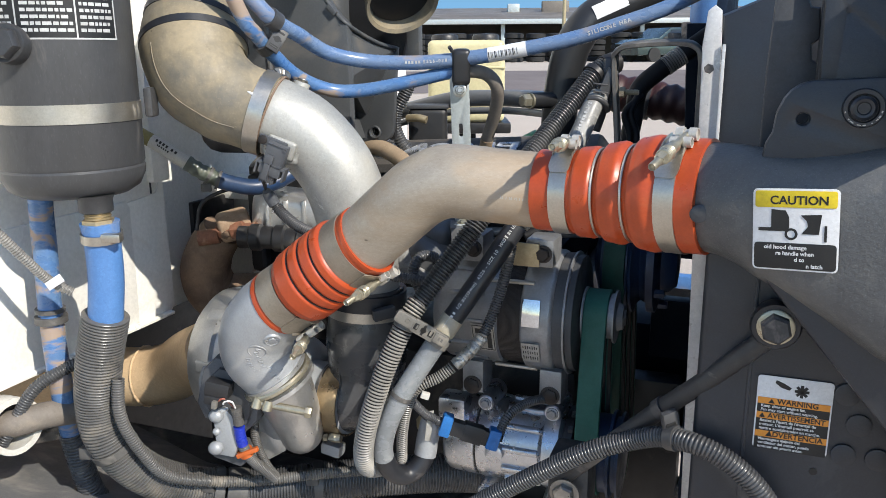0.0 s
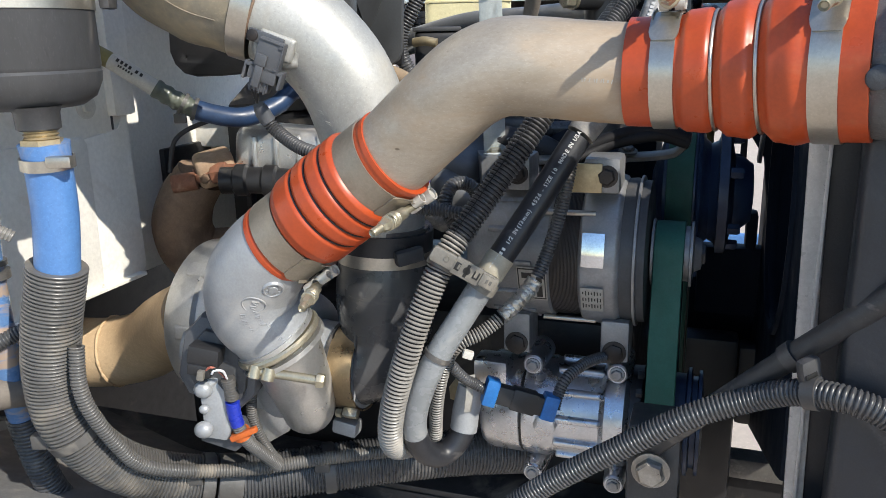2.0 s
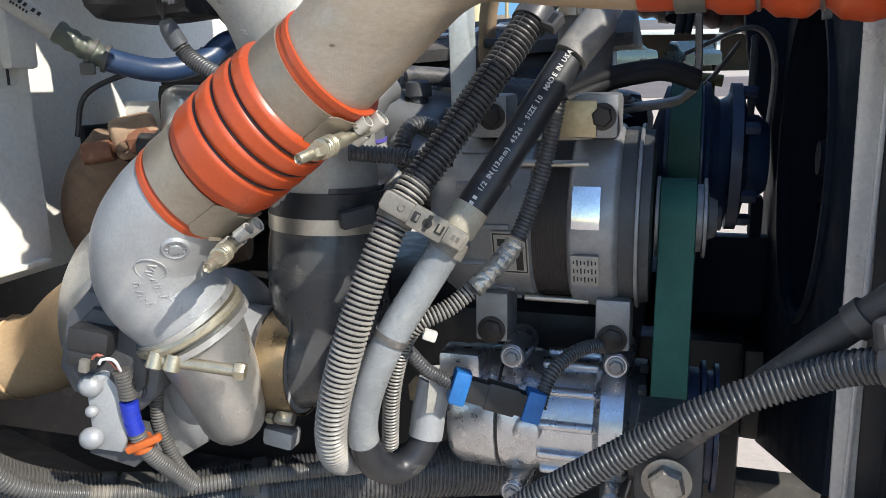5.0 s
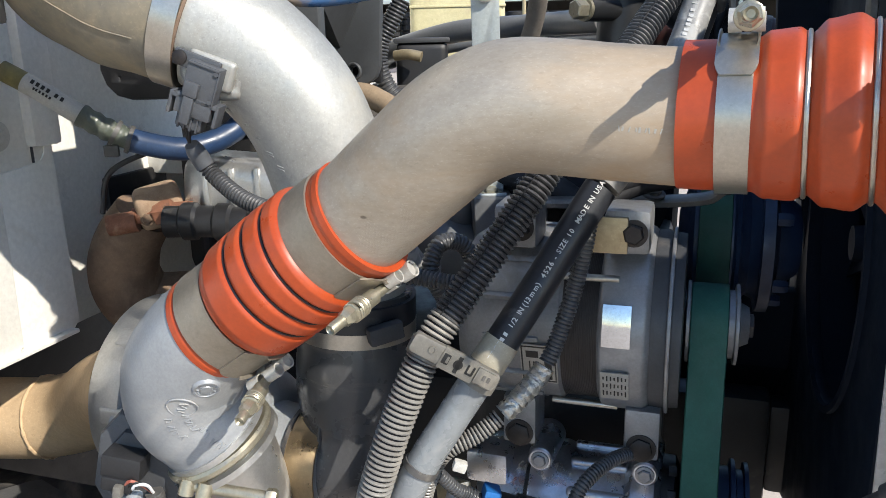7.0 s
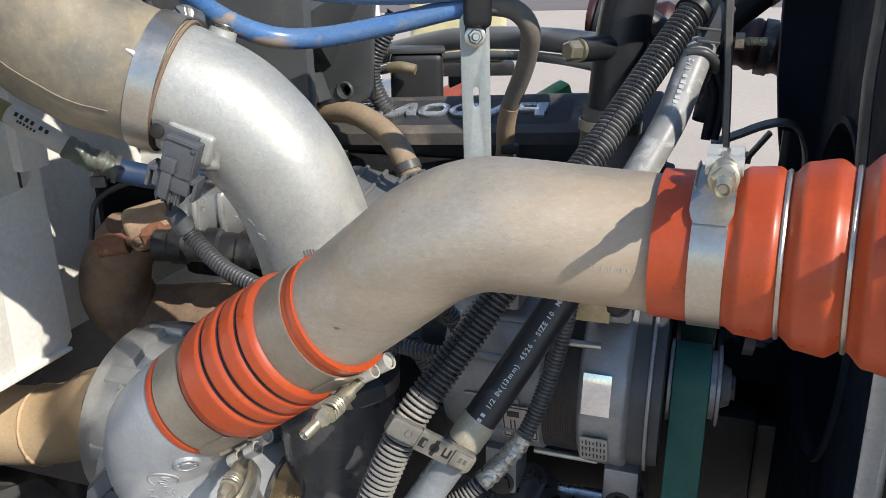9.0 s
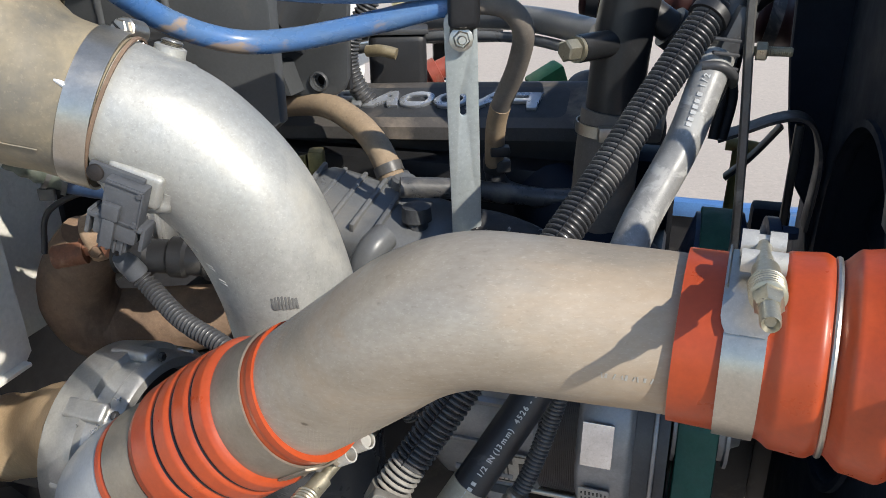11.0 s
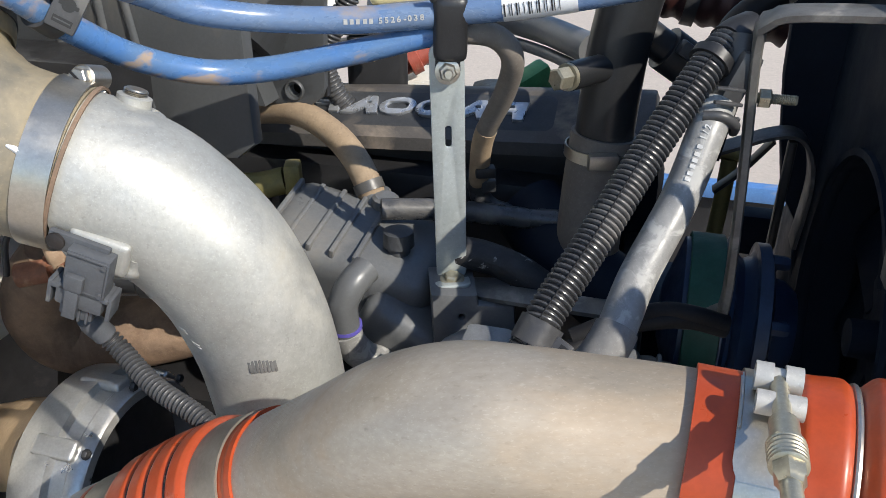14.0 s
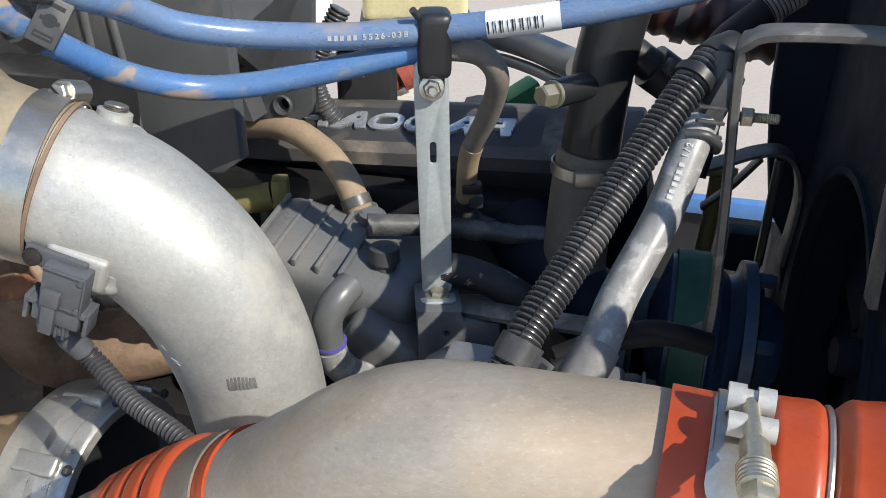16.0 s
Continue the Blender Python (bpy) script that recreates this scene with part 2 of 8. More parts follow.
M_STEELBAR = mat("painted_bar", (0.055, 0.056, 0.058), (0.035, 0.035, 0.037), 0.48, 0.2, 20, 200, 0.1, (0.32, 0.28, 0.24), 0.24, 12)
M_BROWNHOSE = mat("dusty_brown_hose", (0.20, 0.172, 0.145), (0.14, 0.122, 0.104), 0.7, 0.0, 12, 170, 0.12, (0.30, 0.25, 0.19), 0.25, 9)
M_BELTDARK = mat("dark_green_belt", (0.010, 0.075, 0.050), (0.008, 0.055, 0.038), 0.6, 0.0, 30, 400, 0.1)
M_ALT = mat("alternator_casting", (0.34, 0.345, 0.355), (0.24, 0.242, 0.248), 0.42, 0.50, 22, 420, 0.10, (0.17, 0.15, 0.125), 0.24, 15, edge=0.25, speck=0.06)
M_AIRBOX = mat("grey_airbox", (0.150, 0.155, 0.158), (0.110, 0.113, 0.116), 0.38, 0.0, 6, 300, 0.05, (0.22, 0.20, 0.17), 0.16, 6, speck=0.08)
M_FILTER = mat("filter_housing_plastic", (0.082, 0.086, 0.089), (0.062, 0.065, 0.068), 0.40, 0.0, 6, 300, 0.05, (0.17, 0.145, 0.115), 0.14, 6, speck=0.06)
M_PIPEDARK = mat("dusty_black_pipe", (0.026, 0.027, 0.029), (0.018, 0.019, 0.021), 0.38, 0.1, 10, 240, 0.06, (0.22, 0.195, 0.165), 0.12, 10, top=0.08, edge=0.25)
M_WORNBAR = mat("worn_bar", (0.170, 0.164, 0.152), (0.100, 0.097, 0.090), 0.40, 0.25, 20, 260, 0.08, (0.36, 0.335, 0.295), 0.26, 16, edge=0.15)
M_TANHOSE = mat("dusty_tan_hose", (0.36, 0.265, 0.17), (0.26, 0.19, 0.125), 0.75, 0.0, 12, 170, 0.15, (0.44, 0.35, 0.24), 0.3, 9)
M_COVER = mat("dusty_valve_cover", (0.085, 0.080, 0.077), (0.055, 0.052, 0.050), 0.6, 0.0, 10, 240, 0.15, (0.30, 0.245, 0.19), 0.28, 9, top=0.10)
M_BADGE = mat("silver_badge", (0.68, 0.70, 0.73), (0.60, 0.62, 0.64), 0.3, 0.7, 20, 300, 0.03, DUST, 0.12, 16)
M_LABELW = mat("white_label", (0.74, 0.745, 0.75), (0.66, 0.66, 0.66), 0.4, 0.0, 20, 300, 0.0, (0.45, 0.40, 0.33), 0.04, 12)
M_INK = mat("black_ink", (0.012, 0.012, 0.012), None, 0.5, 0.0, 20, 300, 0.0)
M_YELLOW = mat("label_yellow", (0.80, 0.60, 0.02), None, 0.42, 0.0, 20, 300, 0.0)
M_LABELO = mat("label_orange", (0.78, 0.30, 0.035), (0.72, 0.27, 0.03), 0.42, 0.0, 20, 300, 0.0)
M_PRINT = mat("white_print", (0.56, 0.56, 0.55), (0.42, 0.42, 0.41), 0.5, 0.0, 60, 300, 0.0)
M_MIRRORLABEL = mat("bright_foil_label", (0.78, 0.80, 0.83), None, 0.10, 1.0, 20, 300, 0.0, rvar=0.04)
M_WEATHERLABEL = mat("weathered_label", (0.42, 0.41, 0.38), (0.34, 0.33, 0.30), 0.5, 0.3, 40, 260, 0.05, (0.20, 0.18, 0.15), 0.2, 40)
M_BLUECONN = mat("blue_connector", (0.02, 0.17, 0.50), None, 0.4, 0.0, 30, 300, 0.05)
M_BLUESLEEVE = mat("blue_sleeve", (0.02, 0.045, 0.48), None, 0.32, 0.0, 30, 300, 0.03)
M_ORCLIP = mat("orange_clip", (0.62, 0.14, 0.03), None, 0.35, 0.0, 30, 300, 0.03)
M_BRASS = mat("brass_fitting", (0.50, 0.41, 0.26), (0.40, 0.32, 0.19), 0.42, 0.6, 40, 240, 0.05)
M_BRONZEBAND = mat("brown_tinted_band", (0.36, 0.27, 0.16), (0.28, 0.21, 0.13), 0.36, 0.8, 20, 240, 0.05)
M_CABLETIE = mat("grey_nylon", (0.105, 0.100, 0.094), (0.075, 0.072, 0.068), 0.45, 0.0, 30, 240, 0.05, (0.30, 0.27, 0.23), 0.2, 20)
M_CLIPBLACK = mat("worn_black_nylon", (0.064, 0.064, 0.066), (0.046, 0.046, 0.048), 0.40, 0.0, 30, 260, 0.06, (0.16, 0.15, 0.135), 0.14, 20)
M_CLIP = mat("dusty_nylon_clip", (0.190, 0.178, 0.155), (0.125, 0.118, 0.103), 0.42, 0.0, 40, 260, 0.05, (0.34, 0.30, 0.24), 0.26, 26)
M_SENSOR = mat("grey_sensor", (0.085, 0.090, 0.098), (0.07, 0.073, 0.08), 0.5, 0.0, 30, 320, 0.06, (0.30, 0.28, 0.25), 0.1, 20)
M_DARKRED = mat("dark_red_silicone", (0.048, 0.013, 0.012), (0.032, 0.010, 0.009), 0.5, 0.0, 30, 200, 0.05)
M_RED = mat("faded_red_plastic", (0.36, 0.075, 0.045), (0.27, 0.06, 0.04), 0.55, 0.0, 30, 200, 0.05, (0.40, 0.27, 0.2), 0.2, 20)
M_GREEN = mat("green_plastic", (0.06, 0.26, 0.09), None, 0.45, 0.0, 30, 200, 0.05)
M_OLIVE = mat("olive_fitting", (0.22, 0.185, 0.06), (0.15, 0.13, 0.05), 0.5, 0.1, 30, 200, 0.08)
M_PURPLE = mat("purple_ring", (0.12, 0.10, 0.42), None, 0.4, 0.0, 30, 200, 0.03)
M_WHITEPART = mat("white_moulding", (0.62, 0.60, 0.55), (0.52, 0.50, 0.45), 0.5, 0.0, 20, 240, 0.08, DUST, 0.12, 12)
M_GROUND = mat("pale_concrete", (0.54, 0.46, 0.38), (0.475, 0.40, 0.33), 0.85, 0.0, 0.35, 30, 0.2, (0.38, 0.33, 0.28), 0.15, 0.12)
M_CARPAINT = mat("dark_car_paint", (0.035, 0.065, 0.065), None, 0.2, 0.3, 3, 60, 0.0, coat=0.6)
M_GLASSDARK = mat("dark_glass", (0.02, 0.025, 0.03), None, 0.08, 0.0, 3, 60, 0.0)
M_TYRE = mat("tyre", (0.02, 0.02, 0.02), None, 0.8, 0.0, 8, 80, 0.1)
M_ROOF = mat("sheet_roof", (0.24, 0.21, 0.175), (0.16, 0.14, 0.12), 0.6, 0.2, 0.6, 20, 0.1)
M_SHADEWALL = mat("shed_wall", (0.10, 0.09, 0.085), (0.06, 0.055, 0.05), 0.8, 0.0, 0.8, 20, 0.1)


# ---- mesh tools ----
TURN20 = radians(-20.0)
ENG = Matrix.Rotation(TURN20, 4, "Z")       # the engine's own axes: u to its front, v away, w up


def eng(u, v, w):
    return ENG @ Vector((u, v, w))


def thing(name, at, label, category, group="", kind=""):
    ob = new(name)
    ob.location = at
    ob.empty_display_size = 0.05
    return tagged(ob, label, category, group, kind)


def part(name, bm, material, parent=None, label="", smooth=True, sharp=38.0):
    me = bpy.data.meshes.new(name)
    bmesh.ops.recalc_face_normals(bm, faces=bm.faces)
    for f in bm.faces:
        f.smooth = smooth
    bm.to_mesh(me)
    bm.free()
    me.materials.append(material)
    if smooth:
        me.set_sharp_from_angle(angle=radians(sharp))
    ob = new(name, me)
    if parent is not None:
        ob.parent = parent
        if parent.type == "EMPTY":
            ob.matrix_parent_inverse = Matrix.Translation(-parent.location)
    if label:
        ob["label"] = label
    return ob


def solo(name, bm, material, label, category, group="", kind="", **k):
    return tagged(part(name, bm, material, None, **k), label, category, group, kind)


def spline(pts, step):
    """A smooth line through the points, in even steps, with its length up to each."""
    p = [Vector(q) for q in pts]
    p = [p[0] * 2 - p[1]] + p + [p[-1] * 2 - p[-2]]
    dense = []
    for i in range(1, len(p) - 2):
        a, b, c, d = p[i - 1:i + 3]
        for k in range(24):
            s = k / 24
            dense.append(0.5 * ((2 * b) + (c - a) * s + (2 * a - 5 * b + 4 * c - d) * s * s + (3 * b - a - 3 * c + d) * s ** 3))
    dense.append(p[-2])
    run = [0.0]
    for a, b in zip(dense, dense[1:]):
        run.append(run[-1] + (b - a).length)
    total, n = run[-1], max(2, round(run[-1] / step))
    out, j = [], 0
    for i in range(n + 1):
        s = total * i / n
        while j < len(run) - 2 and run[j + 1] < s:
            j += 1
        f = (s - run[j]) / max(run[j + 1] - run[j], 1e-9)
        out.append((dense[j].lerp(dense[j + 1], min(max(f, 0), 1)), s))
    return out, total


def frames(line):
    """Point, tangent and two crosswise axes at each step, without twist."""
    pts = [q for q, _ in line]
    tang = [((pts[min(i + 1, len(pts) - 1)]) - pts[max(i - 1, 0)]).normalized() for i in range(len(pts))]
    ref = Vector((0, 0, 1)) if abs(tang[0].z) < 0.8 else Vector((0, -1, 0))
    a = (ref - tang[0] * ref.dot(tang[0])).normalized()
    out = []
    for q, t in zip(pts, tang):
        a = (a - t * a.dot(t)).normalized()
        out.append((q, t, a, t.cross(a)))
    return out


def ringed(bm, rings, closed_ends=True, loop=False):
    vs = [[bm.verts.new(c) for c in r] for r in rings]
    n = len(vs[0])
    pairs = list(zip(vs, vs[1:])) + ([(vs[-1], vs[0])] if loop else [])
    for a, b in pairs:
        for i in range(n):
            bm.faces.new((a[i], a[(i + 1) % n], b[(i + 1) % n], b[i]))
    if closed_ends and not loop:
        bm.faces.new(vs[0])
        bm.faces.new(vs[-1][::-1])
    return bm


def tube(pts, radius, step=0.006, seg=20, bm=None, caps=True):
    """radius: a number, or a function of the way along (metres) and the whole length."""
    bm = bm or bmesh.new()
    line, total = spline(pts, step)
    rings = []
    for (q, t, a, b), (_, s) in zip(frames(line), line):
        r = radius(s, total) if callable(radius) else radius
        rings.append([q + (a * math.cos(k * math.tau / seg) + b * math.sin(k * math.tau / seg)) * r for k in range(seg)])
    return ringed(bm, rings, caps)


def corrugated(pts, r, pitch=0.0042, depth=0.0016, seg=20, split=True):
    """A split corrugated sleeve: rounded ribs, and the slit along it as a shallow groove."""
    bm = bmesh.new()
    line, total = spline(pts, pitch / 6)
    prof = (-0.25, 0.0, 0.0, -0.25, -1.0, -1.0)
    rings = []
    for i, (q, t, a, b) in enumerate(frames(line)):
        ring = []
        for k in range(seg):
            rr = r + depth * prof[i % 6] - (0.0012 if split and k == seg // 3 else 0.0)
            ring.append(q + (a * math.cos(k * math.tau / seg) + b * math.sin(k * math.tau / seg)) * rr)
        rings.append(ring)
    return ringed(bm, rings)


def strip_of(pts, t0, t1):
    """The stretch of a smooth line between two fractions of its length, as points."""
    line, total = spline(pts, 0.004)
    return [q for q, s in line if t0 * total - 1e-6 <= s <= t1 * total + 1e-6]


def lathe(profile, at=(0, 0, 0), axis=(0, 0, 1), seg=40, bm=None, caps=True):
    """profile: (way along the axis, radius)."""
    bm = bm or bmesh.new()
    z = Vector(axis).normalized()
    x = z.orthogonal().normalized()
    y = z.cross(x)
    o = Vector(at)
    rings = [[o + z * h + (x * math.cos(k * math.tau / seg) + y * math.sin(k * math.tau / seg)) * max(r, 1e-4) for k in range(seg)]
             for h, r in profile]
    return ringed(bm, rings, caps)


def box(size, m=None, bevel=0.002, bm=None, seg=2):
    """A block centred on m (a place or a pose), with rounded edges."""
    b = bmesh.new()
    bmesh.ops.create_cube(b, size=1.0)
    bmesh.ops.scale(b, vec=size, verts=b.verts)
    if bevel:
        bmesh.ops.bevel(b, geom=b.edges[:], offset=min(bevel, min(size) * 0.45), segments=seg, profile=0.6, affect="EDGES")
    if m is not None:
        b.transform(m if isinstance(m, Matrix) else Matrix.Translation(m))
    if bm is None:
        return b
    tmp = bpy.data.meshes.new("tmp")
    b.to_mesh(tmp)
    b.free()
    bm.from_mesh(tmp)
    bpy.data.meshes.remove(tmp)
    return bm


def plate(outline, thick, m, holes=(), bevel=0.001):
    """A flat sheet cut to an outline in its own x, y, with round or long holes (x, y, r, extra length in y)."""
    cu = bpy.data.curves.new("tmp", "CURVE")
    cu.dimensions, cu.fill_mode, cu.extrude = "2D", "BOTH", max(thick / 2 - bevel, 0.0001)
    cu.bevel_depth, cu.bevel_resolution = bevel, 1

    def ring(points):
        s = cu.splines.new("POLY")
        s.points.add(len(points) - 1)
        for q, (x, y) in zip(s.points, points):
            q.co = (x, y, 0, 1)
        s.use_cyclic_u = True

    ring(outline)
    for x, y, r, extra in holes:
        ring([(x + r * math.cos(a), y + r * math.sin(a) + (extra / 2 if math.sin(a) > 0 else -extra / 2))
              for a in (k * math.tau / 24 + 0.001 for k in range(24))])
    ob = bpy.data.objects.new("tmp", cu)
    me = bpy.data.meshes.new_from_object(ob)
    bm = bmesh.new()
    bm.from_mesh(me)
    bmesh.ops.remove_doubles(bm, verts=bm.verts, dist=1e-6)
    bm.transform(m)
    bpy.data.objects.remove(ob)
    bpy.data.meshes.remove(me)
    bpy.data.curves.remove(cu)
    return bm


def rounded(w, h, r, n=5):
    pts = []
    for cx, cy, a0 in ((w / 2 - r, h / 2 - r, 0), (-w / 2 + r, h / 2 - r, 90), (-w / 2 + r, -h / 2 + r, 180), (w / 2 - r, -h / 2 + r, 270)):
        for k in range(n + 1):
            a = radians(a0 + 90 * k / n)
            pts.append((cx + r * math.cos(a), cy + r * math.sin(a)))
    return pts


def writing(text, size, m, depth=0.00015, align="LEFT"):
    cu = bpy.data.curves.new("tmp", "FONT")
    cu.body, cu.size, cu.extrude, cu.align_x, cu.resolution_u, cu.offset = text, size, depth, align, 3, size * 0.022
    ob = bpy.data.objects.new("tmp", cu)
    me = bpy.data.meshes.new_from_object(ob)
    bm = bmesh.new()
    bm.from_mesh(me)
    bm.transform(m)
    bpy.data.objects.remove(ob)
    bpy.data.meshes.remove(me)
    bpy.data.curves.remove(cu)
    return bm


def basis(o, x, y):
    """A pose with its own x and y along these ways."""
    x = Vector(x).normalized()
    z = x.cross(Vector(y)).normalized()
    y = z.cross(x)
    m = Matrix((x, y, z)).transposed().to_4x4()
    m.translation = o
    return m


def merge(*bms):
    out = bmesh.new()
    for b in bms:
        tmp = bpy.data.meshes.new("tmp")
        b.to_mesh(tmp)
        b.free()
        out.from_mesh(tmp)
        bpy.data.meshes.remove(tmp)
    return out


def hexbolt(at, axis, r=0.009, h=0.007, washer=0.0, shank=0.0, bm=None):
    """A hexagon head with a chamfered crown, a washer under it and the shank behind."""
    z = Vector(axis).normalized()
    o = Vector(at)
    b = lathe([(0, r), (h * 0.75, r), (h, r * 0.82)], o, z, 6, bm)
    if washer:
        lathe([(-0.0015, washer), (0.0008, washer), (0.0012, washer * 0.9)], o, z, 24, b)
    if shank:
        lathe([(-shank, r * 0.5), (0, r * 0.5)], o, z, 12, b)
    return b


def facing(at):
    """The way from a place to about where one stands."""
    return (Vector((0.0, 0.35, 1.68)) - Vector(at)).normalized()


def band_at(pts, f, width, r, thick=0.0012, seg=40, shift=0.0):
    """A flat ring round a tube at a fraction of its length."""
    line, total = spline(pts, 0.002)
    i = min(range(len(line)), key=lambda k: abs(line[k][1] - f * total - shift))
    q, t, a, b = frames(line)[i]
    h = width / 2
    return lathe([(-h, r), (-h, r + thick), (h, r + thick), (h, r), (-h, r)], q, t, seg, caps=False), q, t, a, b


def at_way(pts, f):
    line, total = spline(pts, 0.002)
    i = min(range(len(line)), key=lambda k: abs(line[k][1] - f * total))
    return frames(line)[i]


def thread(at, axis, r, length, pitch=0.0015, seg=14, bm=None):
    n = max(4, int(length / pitch))
    prof = []
    for i in range(n):
        prof += [(length * i / n, r), (length * (i + 0.5) / n, r * 0.86)]
    prof.append((length, r * 0.8))
    return lathe(prof, at, axis, seg, bm)

# ---- setting ----
def ground_height(x, y):
    k = min(max((y - 4.0) / 28.0, 0.0), 1.0)
    return 1.42 * k * k * (3 - 2 * k)


bm = bmesh.new()
xs = [-400, -150, -60, -30, -15, -8, -4, 0, 4, 8, 15, 30, 60, 150, 400]
ys = [-300, -100, -30, -10, -4, 0, 4, 7, 10, 13, 16, 19, 22, 25, 28, 32, 40, 60, 120, 400, 1500]
grid = [[bm.verts.new((x, y, ground_height(x, y))) for x in xs] for y in ys]
for a, b in zip(grid, grid[1:]):
    for i in range(len(xs) - 1):
        bm.faces.new((a[i], a[i + 1], b[i + 1], b[i]))
solo("ground", bm, M_GROUND, "pale dusty concrete yard under and behind the truck", "ground", kind="structure")

# the cab's front wall, left of the engine: a footwell box, and the wall set back behind it
cab = thing("cab_front", eng(-1.05, 1.3, 1.2), "white painted truck cab front wall in patchy sun and shade", "truck cab", kind="structure")
part("footwell_panel", box((0.10, 0.62, 0.70), ENG @ Matrix.Translation((-1.030, 0.872, 1.592)), 0.012), M_WHITE, cab)
part("lower_flange", box((0.020, 0.60, 0.006), ENG @ Matrix.Translation((-0.976, 0.868, 1.239)), 0.002), M_WHITE, cab)
CABFACE = ENG @ Matrix.Translation((-0.980, 0, 0)) @ pose(0, 0, 0, 90, 0, 90)
part("lower_skin", plate([(0.565, 1.243), (1.076, 1.243), (1.083, 1.249), (1.086, 1.350), (1.087, 1.455), (1.080, 1.464), (0.565, 1.464)], 0.008, CABFACE, bevel=0.0035), M_WHITE, cab)
part("side_skin", plate([(1.088, 1.243), (1.170, 1.239), (1.181, 1.249), (1.179, 1.503), (1.171, 1.499), (1.168, 1.480), (1.160, 1.469), (1.140, 1.466), (1.088, 1.462)], 0.004, CABFACE, bevel=0.0018), M_WHITE, cab)
part("seam_gap", box((0.003, 0.0025, 0.15), ENG @ Matrix.Translation((-0.979, 1.148, 1.545)), 0.0005), M_DARKGREY, cab)
part("firewall", box((0.03, 1.3, 0.95), ENG @ Matrix.Translation((-1.12, 1.80, 1.66)), 0.004), M_WHITE, cab)
part("side_post", box((0.05, 0.045, 0.34), ENG @ Matrix.Translation((-0.99, 1.165, 1.66)), 0.006), M_WHITE, cab)
part("cowl_ledge", box((0.10, 0.95, 0.05), ENG @ Matrix.Translation((-1.06, 1.99, 1.415)), 0.012), M_WHITE, cab)
part("vent_opening", box((0.012, 0.15, 0.085), ENG @ Matrix.Translation((-1.100, 1.475, 1.360)), 0.004), M_BLACK, cab)
part("cab_body", box((1.2, 2.2, 1.6), ENG @ Matrix.Translation((-1.76, 1.66, 2.05)), 0.05), M_WHITE, cab)
part("panel_bolt", hexbolt(eng(-0.979, 1.10, 1.509), ENG.to_3x3() @ Vector((1, 0, 0)), 0.0105, 0.006, 0.0185), M_WHITEPART, cab)

# frame rail and the dark pan below
rail = thing("frame_rail", eng(-0.4, 0.85, 0.9), "dark painted steel frame rail below the engine", "frame rail", kind="structure")
part("web", box((2.4, 0.010, 0.26), ENG @ Matrix.Translation((-0.35, 1.16, 0.80)), 0.002), M_STEELBAR, rail)
part("flange", box((2.4, 0.085, 0.010), ENG @ Matrix.Translation((-0.35, 1.20, 0.935)), 0.002), M_STEELBAR, rail)
pan = solo("fender_liner", box((0.62, 0.62, 0.05), ENG @ Matrix.Translation((-0.86, 0.95, 0.975)) @ pose(0, 0, 0, -18, 6, 0), 0.02), M_LINER,
           "dusty grey plastic fender liner beneath the hoses", "fender liner", kind="structure")

cross = thing("front_crossmember", eng(-0.2, 1.58, 0.8), "black steel cross-member below the front of the engine", "cross-member", kind="structure")
part("beam", box((0.50, 0.06, 0.46), ENG @ Matrix.Translation((-0.305, 1.58, 0.84)), 0.012), M_BLACK, cross)
part("upper_beam", box((0.16, 0.05, 0.15), ENG @ Matrix.Translation((0.025, 1.60, 0.975)), 0.010), M_BLACK, cross)
part("lower_bar", box((0.30, 0.05, 0.042), ENG @ Matrix.Translation((0.06, 1.59, 0.815)), 0.010), M_WORNBAR, cross)
part("lower_panel", box((0.30, 0.03, 0.40), ENG @ Matrix.Translation((0.06, 1.60, 0.59)), 0.010), M_BLACK, cross)

# far side of the yard: an open shed with a sheet roof and cars before it
shed = thing("open_shed", (4, 46, 1.42), "long low open-sided shed with a pale sheet roof", "shed", kind="structure")
part("roof", box((60, 9, 0.12), Matrix.Translation((6, 47.8, 4.10)) @ pose(0, 0, 0, 7, 0, 0), 0.02), M_ROOF, shed)
part("fascia", box((60, 0.15, 0.26), (6, 43.3, 3.50), 0.02), M_GALV, shed)
part("back_wall", box((60, 0.3, 2.8), (6, 52, 2.8), 0.02), M_SHADEWALL, shed)
for i in range(8):
    part("post", box((0.22, 0.22, 2.2), (-20 + i * 7.5, 43.9, 2.45), 0.02), M_GALV, shed)
for i, x in enumerate((-9.0, -2.5, 3.4, 5.9, 11.0)):
    part("rooftop_unit", box((0.7 + 0.9 * (i % 2), 0.6, 0.5 + 0.3 * (i % 2)), (x, 49, 4.5), 0.05), (M_ROOF, M_RUSTRED, M_GALV)[i % 3], shed)
pole = thing("light_pole", (4.75, 36.0, ground_height(4.75, 36)), "slim pale steel light pole by the shed", "pole")
part("shaft", tube([(4.75, 36.0, ground_height(4.75, 36)), (4.75, 36.0, 4.0), (4.75, 36.0, 7.5)], 0.085, 0.5, 12), M_BRASS, pole)


